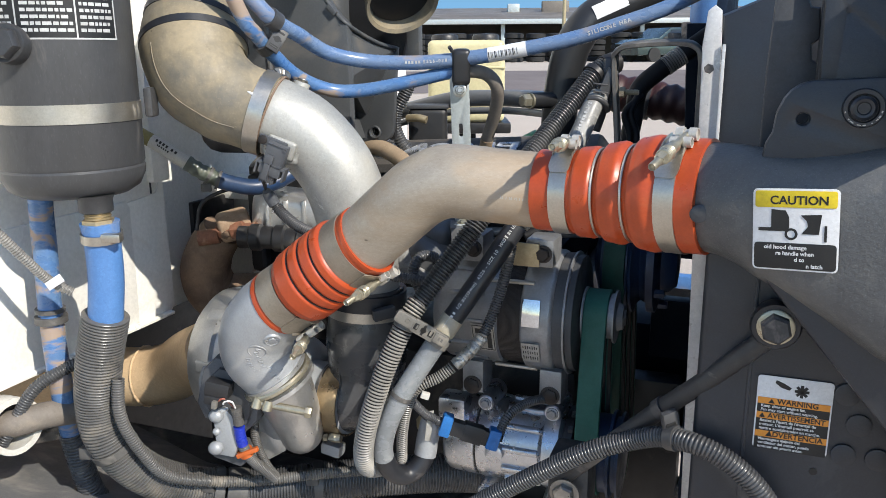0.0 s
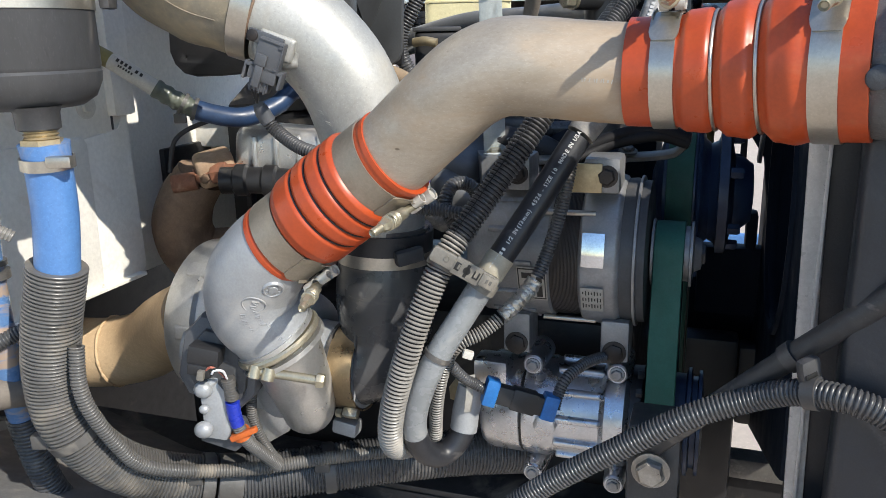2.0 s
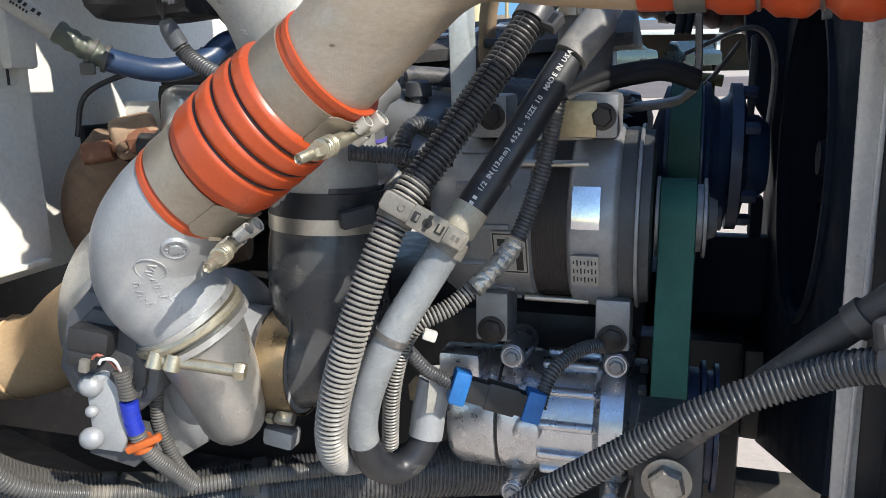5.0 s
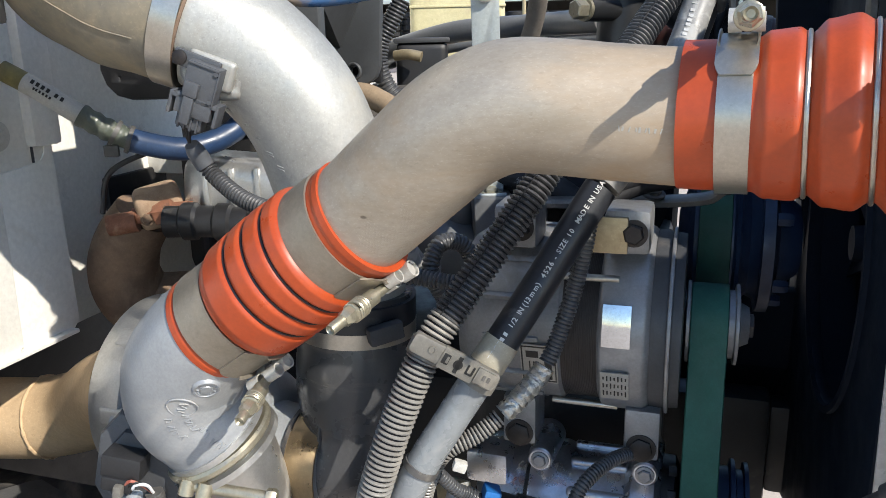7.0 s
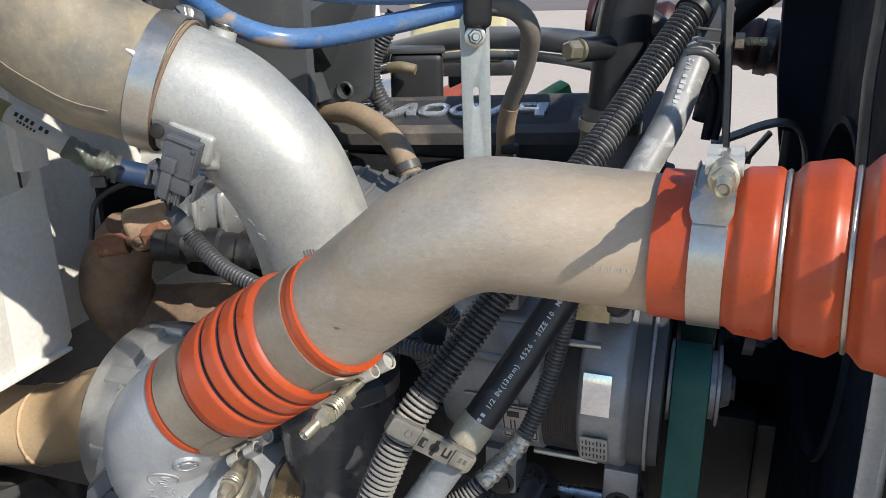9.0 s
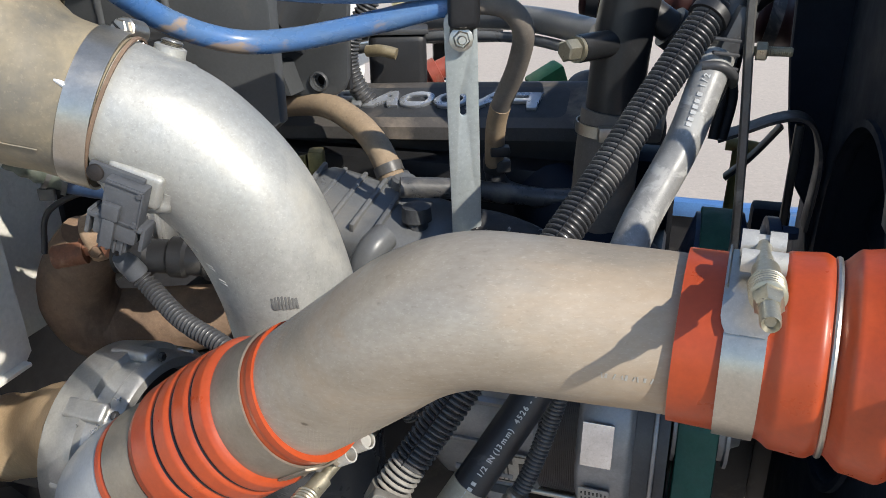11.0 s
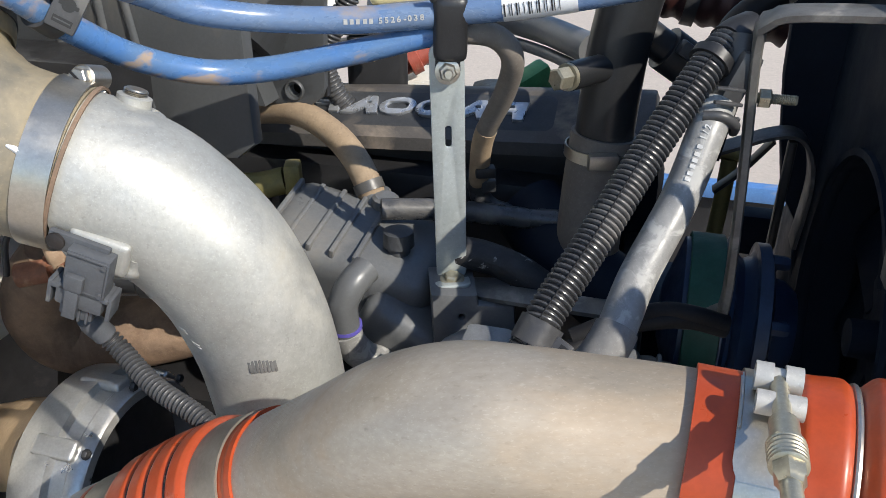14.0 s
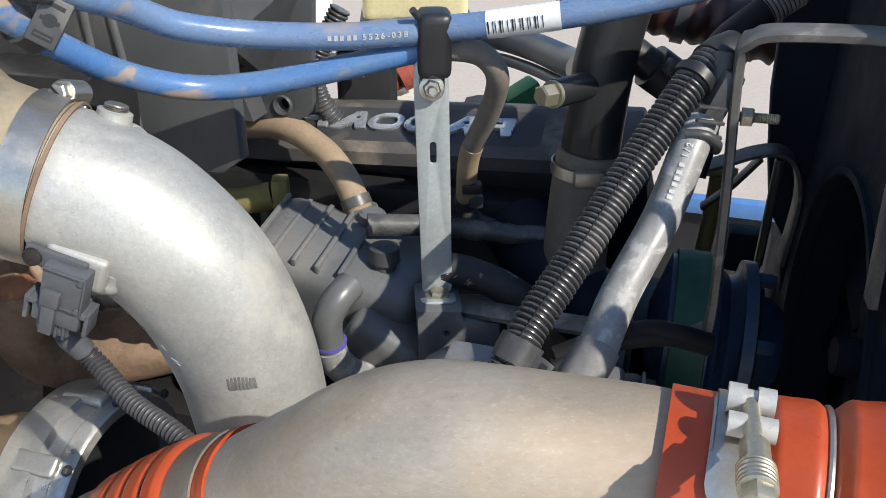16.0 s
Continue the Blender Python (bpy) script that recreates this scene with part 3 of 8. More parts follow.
sky_mat = bpy.data.materials.new("far_sky")
sky_mat.use_nodes = True
em = sky_mat.node_tree.nodes.new("ShaderNodeEmission")
em.inputs["Color"].default_value = (0.175, 0.385, 0.63, 1.0)
sky_mat.node_tree.links.new(em.outputs[0], sky_mat.node_tree.nodes["Material Output"].inputs["Surface"])
bm = bmesh.new()
bm.faces.new([bm.verts.new(q) for q in ((-500, 390, 0), (500, 390, 0), (500, 390, 70), (-500, 390, 70))])
solo("backdrop", bm, sky_mat, "plain pale blue sky low over the yard", "sky", kind="structure")


def car(name, at, paint, label, turn):
    c = thing(name, at, label, "car", "cars by the shed")
    m = Matrix.Translation(at) @ Matrix.Rotation(radians(turn), 4, "Z")
    prof = [(-2.2, 0.35), (-2.25, 0.75), (-1.9, 0.92), (-1.1, 0.98), (-0.5, 1.42), (0.9, 1.46), (1.6, 1.02), (2.15, 0.92), (2.25, 0.6), (2.2, 0.35)]
    part("body", plate(prof, 1.7, m @ pose(0, 0, 0, 90, 0, 0), bevel=0.06), paint, c)
    part("glasshouse", plate([(-0.95, 0.99), (-0.45, 1.36), (0.85, 1.39), (1.4, 1.03)], 1.74, m @ pose(0, 0, 0, 90, 0, 0), bevel=0.02), M_GLASSDARK, c)
    for x in (-1.4, 1.4):
        for y in (-0.82, 0.82):
            part("wheel", lathe([(-0.1, 0.2), (-0.1, 0.31), (0.1, 0.31), (0.1, 0.2)], m @ Vector((x, y, 0.31)), m.to_3x3() @ Vector((0, 1, 0)), 24), M_TYRE, c)


for x, y, p, lab, turn in ((-6.5, 40, M_CARPAINT, "dark parked saloon car in front of the shed", 80), (9.6, 37, M_CARPAINT, "dark teal parked saloon car in front of the shed", 25),
                          (14.6, 40, M_CARPAINT, "dark parked saloon car in front of the shed", 85)):
    car("car", (x, y, ground_height(x, y)), p, lab, turn)
TYRE = [(-0.13, 0.32), (-0.10, 0.46), (0.10, 0.46), (0.13, 0.32), (0.13, 0.24), (-0.13, 0.24), (-0.13, 0.32)]
stack = thing("tyre_stack", (0, 38, ground_height(0, 38)), "stack of used black truck tyres by the shed", "tyre stack", "tyre stacks")
for k in range(5):
    part("tyre", lathe(TYRE, (0.03 * (k % 2), 38, ground_height(0, 38) + 0.14 + 0.27 * k), (0.02 * (k % 3), 0, 1), 24, caps=False), M_TYRE, stack)
random.seed(11)
for i in range(16):
    x, y = -5.0 + i * 0.98 + random.uniform(-0.2, 0.2), 38.5 + random.uniform(-0.8, 2.0)
    copy_thing(stack, Matrix.Translation((x, y, ground_height(x, y))) @ Matrix.Rotation(random.uniform(0, 6), 4, "Z"))
bm = bmesh.new()
for i in range(12):
    y0, y1 = 19.6 + i * 0.52, 20.12 + i * 0.52
    bm.faces.new([bm.verts.new((x, y, ground_height(0, y) + 0.008)) for x, y in ((-80, y0), (80, y0), (80, y1), (-80, y1))])
bmesh.ops.remove_doubles(bm, verts=bm.verts, dist=1e-5)
solo("road", bm, mat("worn_asphalt", (0.20, 0.165, 0.15), (0.16, 0.13, 0.12), 0.85, 0.0, 0.5, 40, 0.2), "worn reddish-grey asphalt lane across the yard", "road", kind="structure")

# Black sheet added to block light and keep the space under the firewall dark.
part("underfloor_dark_sheet", box((0.05, 1.9, 0.75), ENG @ Matrix.Translation((-1.42, 1.62, 0.86)), 0.01), M_BLACK, cab)
part("tunnel_wall", box((0.30, 0.04, 0.60), ENG @ Matrix.Translation((-0.95, 1.78, 1.05)), 0.01), M_BLACK, cab)

# ---- engine block and what is fixed to it ----
block = thing("engine_block", eng(-0.6, 1.5, 0.8), "large dark diesel engine block and head, dusty", "engine")
part("crankcase", box((0.78, 0.46, 0.50), ENG @ Matrix.Translation((-0.60, 1.49, 0.94)), 0.03), M_BLACK, block)
part("cylinder_head", box((0.70, 0.30, 0.22), ENG @ Matrix.Translation((-0.62, 1.57, 1.36)), 0.02), M_BLACK, block)
for i in range(6):
    part("head_rib", box((0.012, 0.02, 0.18), ENG @ Matrix.Translation((-0.92 + i * 0.115, 1.413, 1.36)), 0.004), M_DARKGREY, block)
part("front_case", box((0.04, 0.40, 0.55), ENG @ Matrix.Translation((-0.235, 1.47, 1.05)), 0.015), M_BLACK, block)

TILT_COVER = ENG @ Matrix.Translation((-0.62, 1.44, 1.504)) @ pose(0, 0, 0, 0, -3.4, 0)
cover = thing("valve_cover", TILT_COVER.translation, "dusty brown-grey valve cover with a raised silver badge", "valve cover")
cov = [(0.0, -0.014), (0.0, -0.004), (0.006, 0.0), (0.072, 0.0325), (0.080, 0.0335), (0.11, 0.028), (0.22, -0.010), (0.22, -0.014)]
part("top_shell", plate(cov, 0.74, TILT_COVER @ Matrix.Translation((0.02, 0, 0)) @ pose(0, 0, 0, 90, 0, 90), bevel=0.004), M_COVER, cover)
part("skirt", box((0.70, 0.20, 0.075), TILT_COVER @ Matrix.Translation((0.0, 0.122, -0.052)), 0.006), M_BLACK, cover)
part("gasket_rail", box((0.70, 0.23, 0.010), TILT_COVER @ Matrix.Translation((0.0, 0.120, -0.092)), 0.003), M_DARKGREY, cover)
SLOPE = TILT_COVER @ Matrix.Translation((0.11, 0.040, 0.0185)) @ pose(0, 0, 0, 26.2, 0, 0)
part("badge_panel", plate(rounded(0.33, 0.060, 0.012), 0.005, SLOPE), M_DARKGREY, cover)
for i in range(6):
    # six plain slanted shapes stand for the badge's letters
    sl = SLOPE @ Matrix.Translation((-0.131 + i * 0.0482, 0.0045 - i * 0.0012, 0.0045)) @ pose(0, 0, 0, 0, 0, 90)
    kind_ = (0, 1, 2, 2, 1, 0)[i]
    if kind_ == 2:
        shape = [(0.0145 * math.sin(a), -0.023 * math.cos(a) - 0.004 * math.sin(a)) for a in (k * math.tau / 20 for k in range(20))]
        hole = [(0.001, 0.0, 0.0075, 0.016)]
    elif kind_ == 1:
        shape = [(-0.0145, -0.023), (-0.0145, -0.010), (-0.004, -0.006), (-0.0145, 0.012), (-0.0145, 0.025), (0.0145, -0.006), (0.0145, -0.017)]
        hole = [(0.004, -0.008, 0.0030, 0.003)]
    else:
        shape = [(-0.0145, -0.017), (-0.0145, -0.006), (-0.002, -0.004), (-0.002, 0.016), (0.004, 0.024), (0.0145, 0.020), (0.0145, -0.021)]
        hole = [(0.0065, 0.004, 0.0032, 0.014)]
    part("badge_tile", plate(shape, 0.005, sl, hole, 0.0008), M_BADGE, cover)
for u in (-0.33, -0.05, 0.32):
    part("cover_bolt", hexbolt(TILT_COVER @ Vector((u, 0.10, 0.036)), (0, 0, 1), 0.007, 0.006, 0.011), M_STEELBAR, cover)

# black manifold housing in front of the head, with ribs, an outlet elbow and a small top fitting
egr = thing("intake_housing", eng(-0.52, 1.22, 1.4), "dark grey ribbed intake housing with a short outlet elbow", "engine housing")
part("body", box((0.20, 0.12, 0.115), ENG @ Matrix.Translation((-0.535, 1.30, 1.402)) @ pose(0, 0, 0, 14, 12, 0), 0.03, seg=4), M_AIRBOX, egr)
part("shoulder", box((0.10, 0.10, 0.07), ENG @ Matrix.Translation((-0.46, 1.26, 1.368)) @ pose(0, 0, 0, 10, 28, 0), 0.025, seg=4), M_AIRBOX, egr)
for i in range(5):
    part("rib", box((0.006, 0.10, 0.014), ENG @ Matrix.Translation((-0.615 + i * 0.026, 1.285, 1.469 - i * 0.004)) @ pose(0, 0, 0, 14, 12, 0), 0.003), M_AIRBOX, egr)
part("outlet_elbow", tube([(-0.045, 1.29, 1.46), (-0.058, 1.275, 1.452), (-0.068, 1.270, 1.432), (-0.068, 1.275, 1.40)], 0.0150), M_AIRBOX, egr)
part("purple_ring", lathe([(-0.002, 0.0155), (-0.002, 0.0172), (0.002, 0.0172), (0.002, 0.0155)], (-0.068, 1.276, 1.404), (0, 0.1, -1)), M_PURPLE, egr)
part("outlet_hose", tube([(-0.068, 1.275, 1.40), (-0.064, 1.28, 1.38), (-0.05, 1.29, 1.355), (-0.03, 1.30, 1.34)], 0.0165), M_SCUFF, egr)
part("top_fitting", lathe([(0, 0.013), (0.012, 0.012), (0.014, 0.017), (0.030, 0.016), (0.034, 0.008)], (-0.012, 1.36, 1.435), (0, 0, 1), 20), M_DARKGREY, egr)

brown = thing("exhaust_manifold", eng(-0.9, 1.25, 1.3), "rusty brown cast exhaust manifold with a bolted flange", "manifold")
part("casting", tube([(-0.425, 1.49, 1.385), (-0.458, 1.50, 1.338), (-0.472, 1.515, 1.285), (-0.45, 1.53, 1.238), (-0.38, 1.535, 1.235), (-0.27, 1.53, 1.25)], lambda s, l: 0.040 + 0.012 * math.sin(s / l * 3.1)), M_RUST, brown)
part("flange", box((0.062, 0.05, 0.052), Matrix.Translation((-0.396, 1.470, 1.400)) @ pose(0, 0, 0, 10, -12, 20), 0.014, seg=3), M_TANCAST, brown)
for k in (-0.012, 0.014):
    part("flange_bolt", hexbolt((-0.392 + k, 1.443, 1.392 + 0.4 * k), (0.1, -1, 0.1), 0.0075, 0.007, 0.010), M_RUST, brown)
part("fitting", merge(lathe([(0, 0.013), (0.03, 0.013), (0.032, 0.018), (0.055, 0.018), (0.057, 0.013), (0.08, 0.012)], (-0.425, 1.455, 1.388), (0.92, -0.1, 0.12), 6)), M_RUSTRED, brown)
part("stub", tube([(-0.42, 1.450, 1.383), (-0.458, 1.447, 1.378)], 0.0145), M_RUSTRED, brown)
heat = thing("ribbed_cover", eng(-0.72, 1.22, 1.4), "grey ribbed cast cover with a black pipe before it", "engine cover")
part("body", box((0.17, 0.10, 0.09), Matrix.Translation((-0.275, 1.50, 1.415)) @ pose(0, 0, 0, 0, 6, -4), 0.028, seg=4), M_CASTLIGHT, heat)
for i in range(4):
    part("rib", box((0.008, 0.105, 0.075), Matrix.Translation((-0.325 + i * 0.034, 1.497, 1.413)), 0.004), M_CASTLIGHT, heat)
part("black_pipe", tube([(-0.375, 1.43, 1.385), (-0.32, 1.425, 1.385), (-0.26, 1.42, 1.38), (-0.20, 1.41, 1.37)], lambda s, l: 0.021 + (0.004 if int(s / 0.022) % 2 else 0.0), 0.004), M_BLACK, heat)

# ---- turbocharger ----
turbo = thing("turbocharger", (-0.26, 1.15, 1.2), "grey cast turbocharger with clamped inlet and outlet", "turbocharger")
rear = ENG.to_3x3() @ Vector((-1, 0, 0))
fore = -rear
TC = Vector((-0.231, 1.181, 1.188))                                   # compressor centre
# spiral compressor casing round the engine's long axis
bm = bmesh.new()
rings = []
ax, up = fore, Vector((0, 0, 1))
side = ax.cross(up)
for i in range(37):
    a = radians(-100 + i * 10)
    rr = 0.026 + 0.013 * i / 36
    c = TC + (side * math.cos(a) + up * math.sin(a)) * 0.058
    out = (side * math.cos(a) + up * math.sin(a))
    rings.append([c + (out * math.cos(k * math.tau / 18) + ax * math.sin(k * math.tau / 18)) * rr for k in range(18)])
ringed(bm, rings)
lathe([(-0.15, 0.05), (-0.10, 0.055), (-0.05, 0.072), (-0.03, 0.086), (0.005, 0.083), (0.025, 0.062), (0.035, 0.054), (0.10, 0.053)], TC, ax, 40, bm)
part("compressor_casing", bm, M_CAST, turbo)
part("outlet_neck", tube([(-0.234, 1.075, 1.264), (-0.224, 1.085, 1.228), (-0.216, 1.100, 1.190), (-0.212, 1.120, 1.150), (-0.225, 1.16, 1.125)], lambda s, l: 0.046 - 0.016 * s / l), M_CASTLIGHT, turbo)
part("inlet_band", band_at([TC + ax * 0.066, TC + ax * 0.102], 0.5, 0.034, 0.0540, 0.0022)[0], M_BRONZEBAND, turbo)
part("band_edge", band_at([TC + ax * 0.064, TC + ax * 0.070], 0.5, 0.004, 0.0540, 0.0036)[0], M_STEELBAR, turbo)
part("worm_screw", merge(box((0.020, 0.012, 0.012), basis(TC + ax * 0.082 + Vector((-0.004, -0.043, -0.046)), ax, (0, -0.7, -0.7)), 0.003), hexbolt(TC + ax * 0.070 + Vector((-0.004, -0.044, -0.047)), -ax, 0.006, 0.008)), M_ZINC, turbo)
part("outlet_flange", lathe([(-0.003, 0.040), (-0.003, 0.0535), (0.003, 0.0535), (0.004, 0.040)], (-0.2285, 1.0745, 1.2495), (0.42, 0.16, -0.89), 44), M_CASTLIGHT, turbo)
part("casing_lug", box((0.034, 0.024, 0.020), Matrix.Translation(TC + ax * 0.068 + Vector((0.0, -0.018, -0.078))) @ pose(0, 0, 0, 0, 8, -20), 0.005), M_CAST, turbo)
# wide back housing with ribs and a stepped rim
BH = Vector((-0.330, 1.303, 1.204))
part("back_housing", lathe([(-0.062, 0.070), (-0.058, 0.104), (-0.050, 0.112), (-0.016, 0.1165), (-0.008, 0.1165), (-0.005, 0.109), (0.010, 0.107), (0.013, 0.1095), (0.026, 0.1085), (0.030, 0.105), (0.030, 0.094), (0.006, 0.090), (-0.012, 0.060)], BH, ax, 72), M_CASTLIGHT, turbo)
# Black disc paints the shade on the housing's recessed front.
part("recess_shade", lathe([(0.004, 0.02), (0.008, 0.05), (0.0085, 0.0885), (0.003, 0.0885)], BH, ax, 48), M_BLACK, turbo)
for i in range(8):
    a = radians(8 + i * 45)
    d = side * math.cos(a) + up * math.sin(a)
    lugm = basis(BH + d * 0.1115 + ax * -0.008, ax.cross(d), d)
    lg_ = part("housing_lug", box((0.022, 0.012, 0.050), lugm, 0.005, seg=3), M_CASTLIGHT, turbo)
    part("lug_screw", hexbolt(BH + d * 0.1125 + ax * 0.026, ax, 0.0055, 0.005), M_STEELBAR, lg_)
part("foot_plate", plate([(-0.283, 1.178), (-0.268, 1.174), (-0.256, 1.150), (-0.238, 1.127), (-0.240, 1.118), (-0.270, 1.101), (-0.289, 1.114)], 0.012, basis((0, 1.122, 0), (1, 0, 0), (0, 0, 1)), bevel=0.003), M_CASTLIGHT, turbo)

# charge outlet elbow
elbow = thing("charge_elbow", (-0.25, 1.06, 1.3), "matt grey cast elbow with raised casting marks", "pipe elbow")
ELBOW = [(-0.2125, 1.035, 1.3865), (-0.2345, 1.047, 1.362), (-0.2525, 1.059, 1.334), (-0.256, 1.066, 1.302), (-0.243, 1.070, 1.278), (-0.234, 1.073, 1.262)]
part("casting", tube(ELBOW, lambda s, l: 0.0455 + 0.007 * math.sin(min(s / l, 1) * math.pi) ** 0.7, 0.003, 48), M_CAST, elbow)
part("end_rim", band_at(ELBOW, 0.97, 0.006, 0.046, 0.004)[0], M_CASTLIGHT, elbow)


def on_elbow(f, angle, lift=0.0):
    """A pose on the elbow's skin: its own x along the elbow, z outwards."""
    q, t, a, b = at_way(ELBOW, f)
    d = facing(q)
    d = (d - t * d.dot(t)).normalized()
    d = Matrix.Rotation(radians(angle), 3, t) @ d
    return basis(q + d * (0.0455 + 0.007 * math.sin(min(f, 1) * math.pi) ** 0.7 + lift), t, d.cross(t))


bm_ = on_elbow(0.167, -35.3, -0.003)
bz_ = bm_.to_3x3() @ Vector((0, 0, 1))
part("boss", lathe([(-0.003, 0.0125), (0.0035, 0.0115), (0.0045, 0.0105), (0.0045, 0.0092), (0.0034, 0.0088), (0.0034, 0.0052), (0.0045, 0.0048), (0.0046, 0.0015)], bm_.translation, bz_, 28), M_CAST, elbow)
for k in range(9):
    part("raised_mark", box((0.0007, 0.0022, 0.0010), bm_ @ pose(0, 0, 0, 0, 0, k * 40) @ Matrix.Translation((0, 0.0070, 0.0036)), 0.0002), M_CAST, elbow)
om = on_elbow(0.367, -16.0, 0.0002)
part("raised_ring", tube([om @ Vector((0.0105 * math.cos(k * math.tau / 28), 0.0125 * math.sin(k * math.tau / 28), -0.0012 * math.sin(k * math.tau / 28) ** 2)) for k in range(29)], 0.0008, 0.002, 8), M_CAST, elbow)
for k in range(4):
    part("raised_mark", box((0.0009, 0.0072 - 0.0015 * (k % 2), 0.0016), om @ Matrix.Translation((-0.0050 + 0.0034 * k, 0.001 * (k % 2), 0)) @ pose(0, 0, 0, 0, 0, (20, -24, 16, -8)[k]), 0.0003), M_CAST, elbow)
for row, (f0, a0, f1, a1, count) in enumerate(((0.545, 14.0, 0.735, 23.0, 7), (0.49, -5.0, 0.845, 11.0, 12), (0.865, 10.5, 0.935, 5.0, 5))):
    for i in range(count):
        k = i / (count - 1)
        mm = on_elbow(f0 + (f1 - f0) * k, a0 + (a1 - a0) * k, 0.0001)
        part("raised_mark", merge(box((0.0008, 0.0064 - 0.0018 * (i % 3 == 1), 0.0014), mm @ pose(0, 0, 0, 0, 0, (10, -12, 26)[(i * 5 + row) % 3]), 0.0003), box((0.0022, 0.0008, 0.0012), mm @ Matrix.Translation((0.0006, 0.0022 - 0.0044 * (i % 2), 0)), 0.0003)), M_CAST, elbow)
vb = thing("v_band_clamp", (-0.235, 1.07, 1.26), "steel V-band clamp with a long bolt on the elbow joint", "clamp")
part("band", lathe([(-0.0045, 0.047), (-0.0045, 0.0510), (-0.002, 0.0530), (0.002, 0.0530), (0.0045, 0.0510), (0.0045, 0.047)], (-0.233, 1.073, 1.259), (0.42, 0.16, -0.89), 44), M_ZINC, vb)
part("bolt", merge(hexbolt((-0.183, 1.022, 1.228), (0.96, -0.10, -0.12), 0.0085, 0.009), tube([(-0.245, 1.030, 1.237), (-0.183, 1.022, 1.228)], 0.0055)), M_ZINC, vb)
for p in ((-0.252, 1.028, 1.238), (-0.236, 1.024, 1.236)):
    part("loop", lathe([(-0.008, 0.005), (-0.007, 0.0070), (0.007, 0.0070), (0.007, 0.005)], p, (0.25, 0.3, 0.9), 20), M_ZINC, vb)

# turbo inlet: grey duct below the silver pipe
inlet = thing("inlet_duct", (-0.12, 1.165, 1.25), "dark grey moulded turbo inlet duct with a banded top", "intake duct")
INLET = [(-0.108, 1.165, 1.372), (-0.110, 1.165, 1.330), (-0.111, 1.163, 1.280), (-0.113, 1.161, 1.240), (-0.119, 1.158, 1.212), (-0.131, 1.157, 1.196), (-0.152, 1.160, 1.189)]
part("duct", tube(INLET, lambda s, l: 0.056 + 0.007 * math.sin(min(max(s / l - 0.15, 0) / 0.6, 1) * math.pi), 0.005, 36), M_GREYDUCT, inlet)
part("top_collar", band_at(INLET, 0.10, 0.030, 0.056, 0.004)[0], M_RUBBER, inlet)
part("band", band_at(INLET, 0.19, 0.015, 0.058, 0.0025)[0], M_STEEL, inlet)
part("buckle", box((0.034, 0.014, 0.017), Matrix.Translation((-0.078, 1.104, 1.345)) @ pose(0, 0, 0, 0, -8, 22), 0.003), M_DARKGREY, inlet)
part("mould_seam", tube([(-0.152, 1.128, 1.33), (-0.146, 1.118, 1.28), (-0.148, 1.114, 1.23), (-0.152, 1.112, 1.19)], 0.0025, 0.004, 8), M_GREYDUCT, inlet)

# ---- actuator box on the turbo, with its plugs ----
act = thing("turbo_actuator", (-0.30, 1.06, 1.24), "dark blue-grey actuator box with a black plug", "actuator")
am = basis((-0.301, 1.082, 1.238), Vector((0.97, -0.10, -0.20)), Vector((0.16, 0.0, 0.98)))
face = am.to_3x3() @ Vector((0, 0, 1))
part("housing", plate([(-0.038, -0.026), (-0.026, -0.044), (0.030, -0.050), (0.042, -0.034), (0.041, 0.034), (0.026, 0.042), (-0.022, 0.043), (-0.036, 0.022)], 0.040, am, bevel=0.007), M_SENSOR, act)
part("cover", plate([(-0.028, -0.020), (-0.018, -0.034), (0.024, -0.040), (0.033, -0.026), (0.032, 0.026), (0.020, 0.032), (-0.016, 0.033), (-0.027, 0.016)], 0.010, am @ Matrix.Translation((0.002, 0, 0.022)), bevel=0.004), M_DARKGREY, act)
part("plug", merge(box((0.036, 0.022, 0.024), am @ Matrix.Translation((-0.008, 0.013, 0.036)), 0.003), box((0.028, 0.014, 0.020), am @ Matrix.Translation((-0.010, -0.003, 0.040)), 0.003)), M_BLACK, act)
part("plug_latch", box((0.008, 0.012, 0.008), am @ Matrix.Translation((-0.006, -0.006, 0.052)), 0.002), M_CLIP, act)
for x, y in ((0.026, 0.030), (0.028, -0.034)):
    part("screw", merge(hexbolt(am @ Vector((x, y, 0.024)), face, 0.0052, 0.004, 0.0085), lathe([(-0.02, 0.011), (0.0, 0.011)], am @ Vector((x, y, 0.022)), face, 20)), M_DARKGREY, act)
lug = thing("cast_lug", (-0.318, 1.055, 1.18), "pale grey moulded bracket with rounded knobs", "bracket")
for p, rr in (((-0.319, 1.052, 1.207), 0.0112), ((-0.320, 1.050, 1.183), 0.0060), ((-0.323, 1.050, 1.157), 0.0112)):
    bm = bmesh.new()
    bmesh.ops.create_uvsphere(bm, u_segments=18, v_segments=12, radius=rr, matrix=Matrix.Translation(p) @ Matrix.Diagonal((1, 0.85, 0.92, 1)))
    part("knob", bm, M_CAST, lug)
part("neck", tube([(-0.319, 1.054, 1.207), (-0.309, 1.058, 1.214), (-0.300, 1.062, 1.218)], 0.0062, 0.003, 16), M_CAST, lug)
part("web", plate([(-0.012, -0.032), (0.006, -0.036), (0.012, -0.026), (0.012, 0.020), (0.004, 0.032), (-0.010, 0.026)], 0.018, basis((-0.309, 1.062, 1.180), (1, -0.05, 0.05), (0.06, 0, 1)), bevel=0.005), M_CAST, lug)
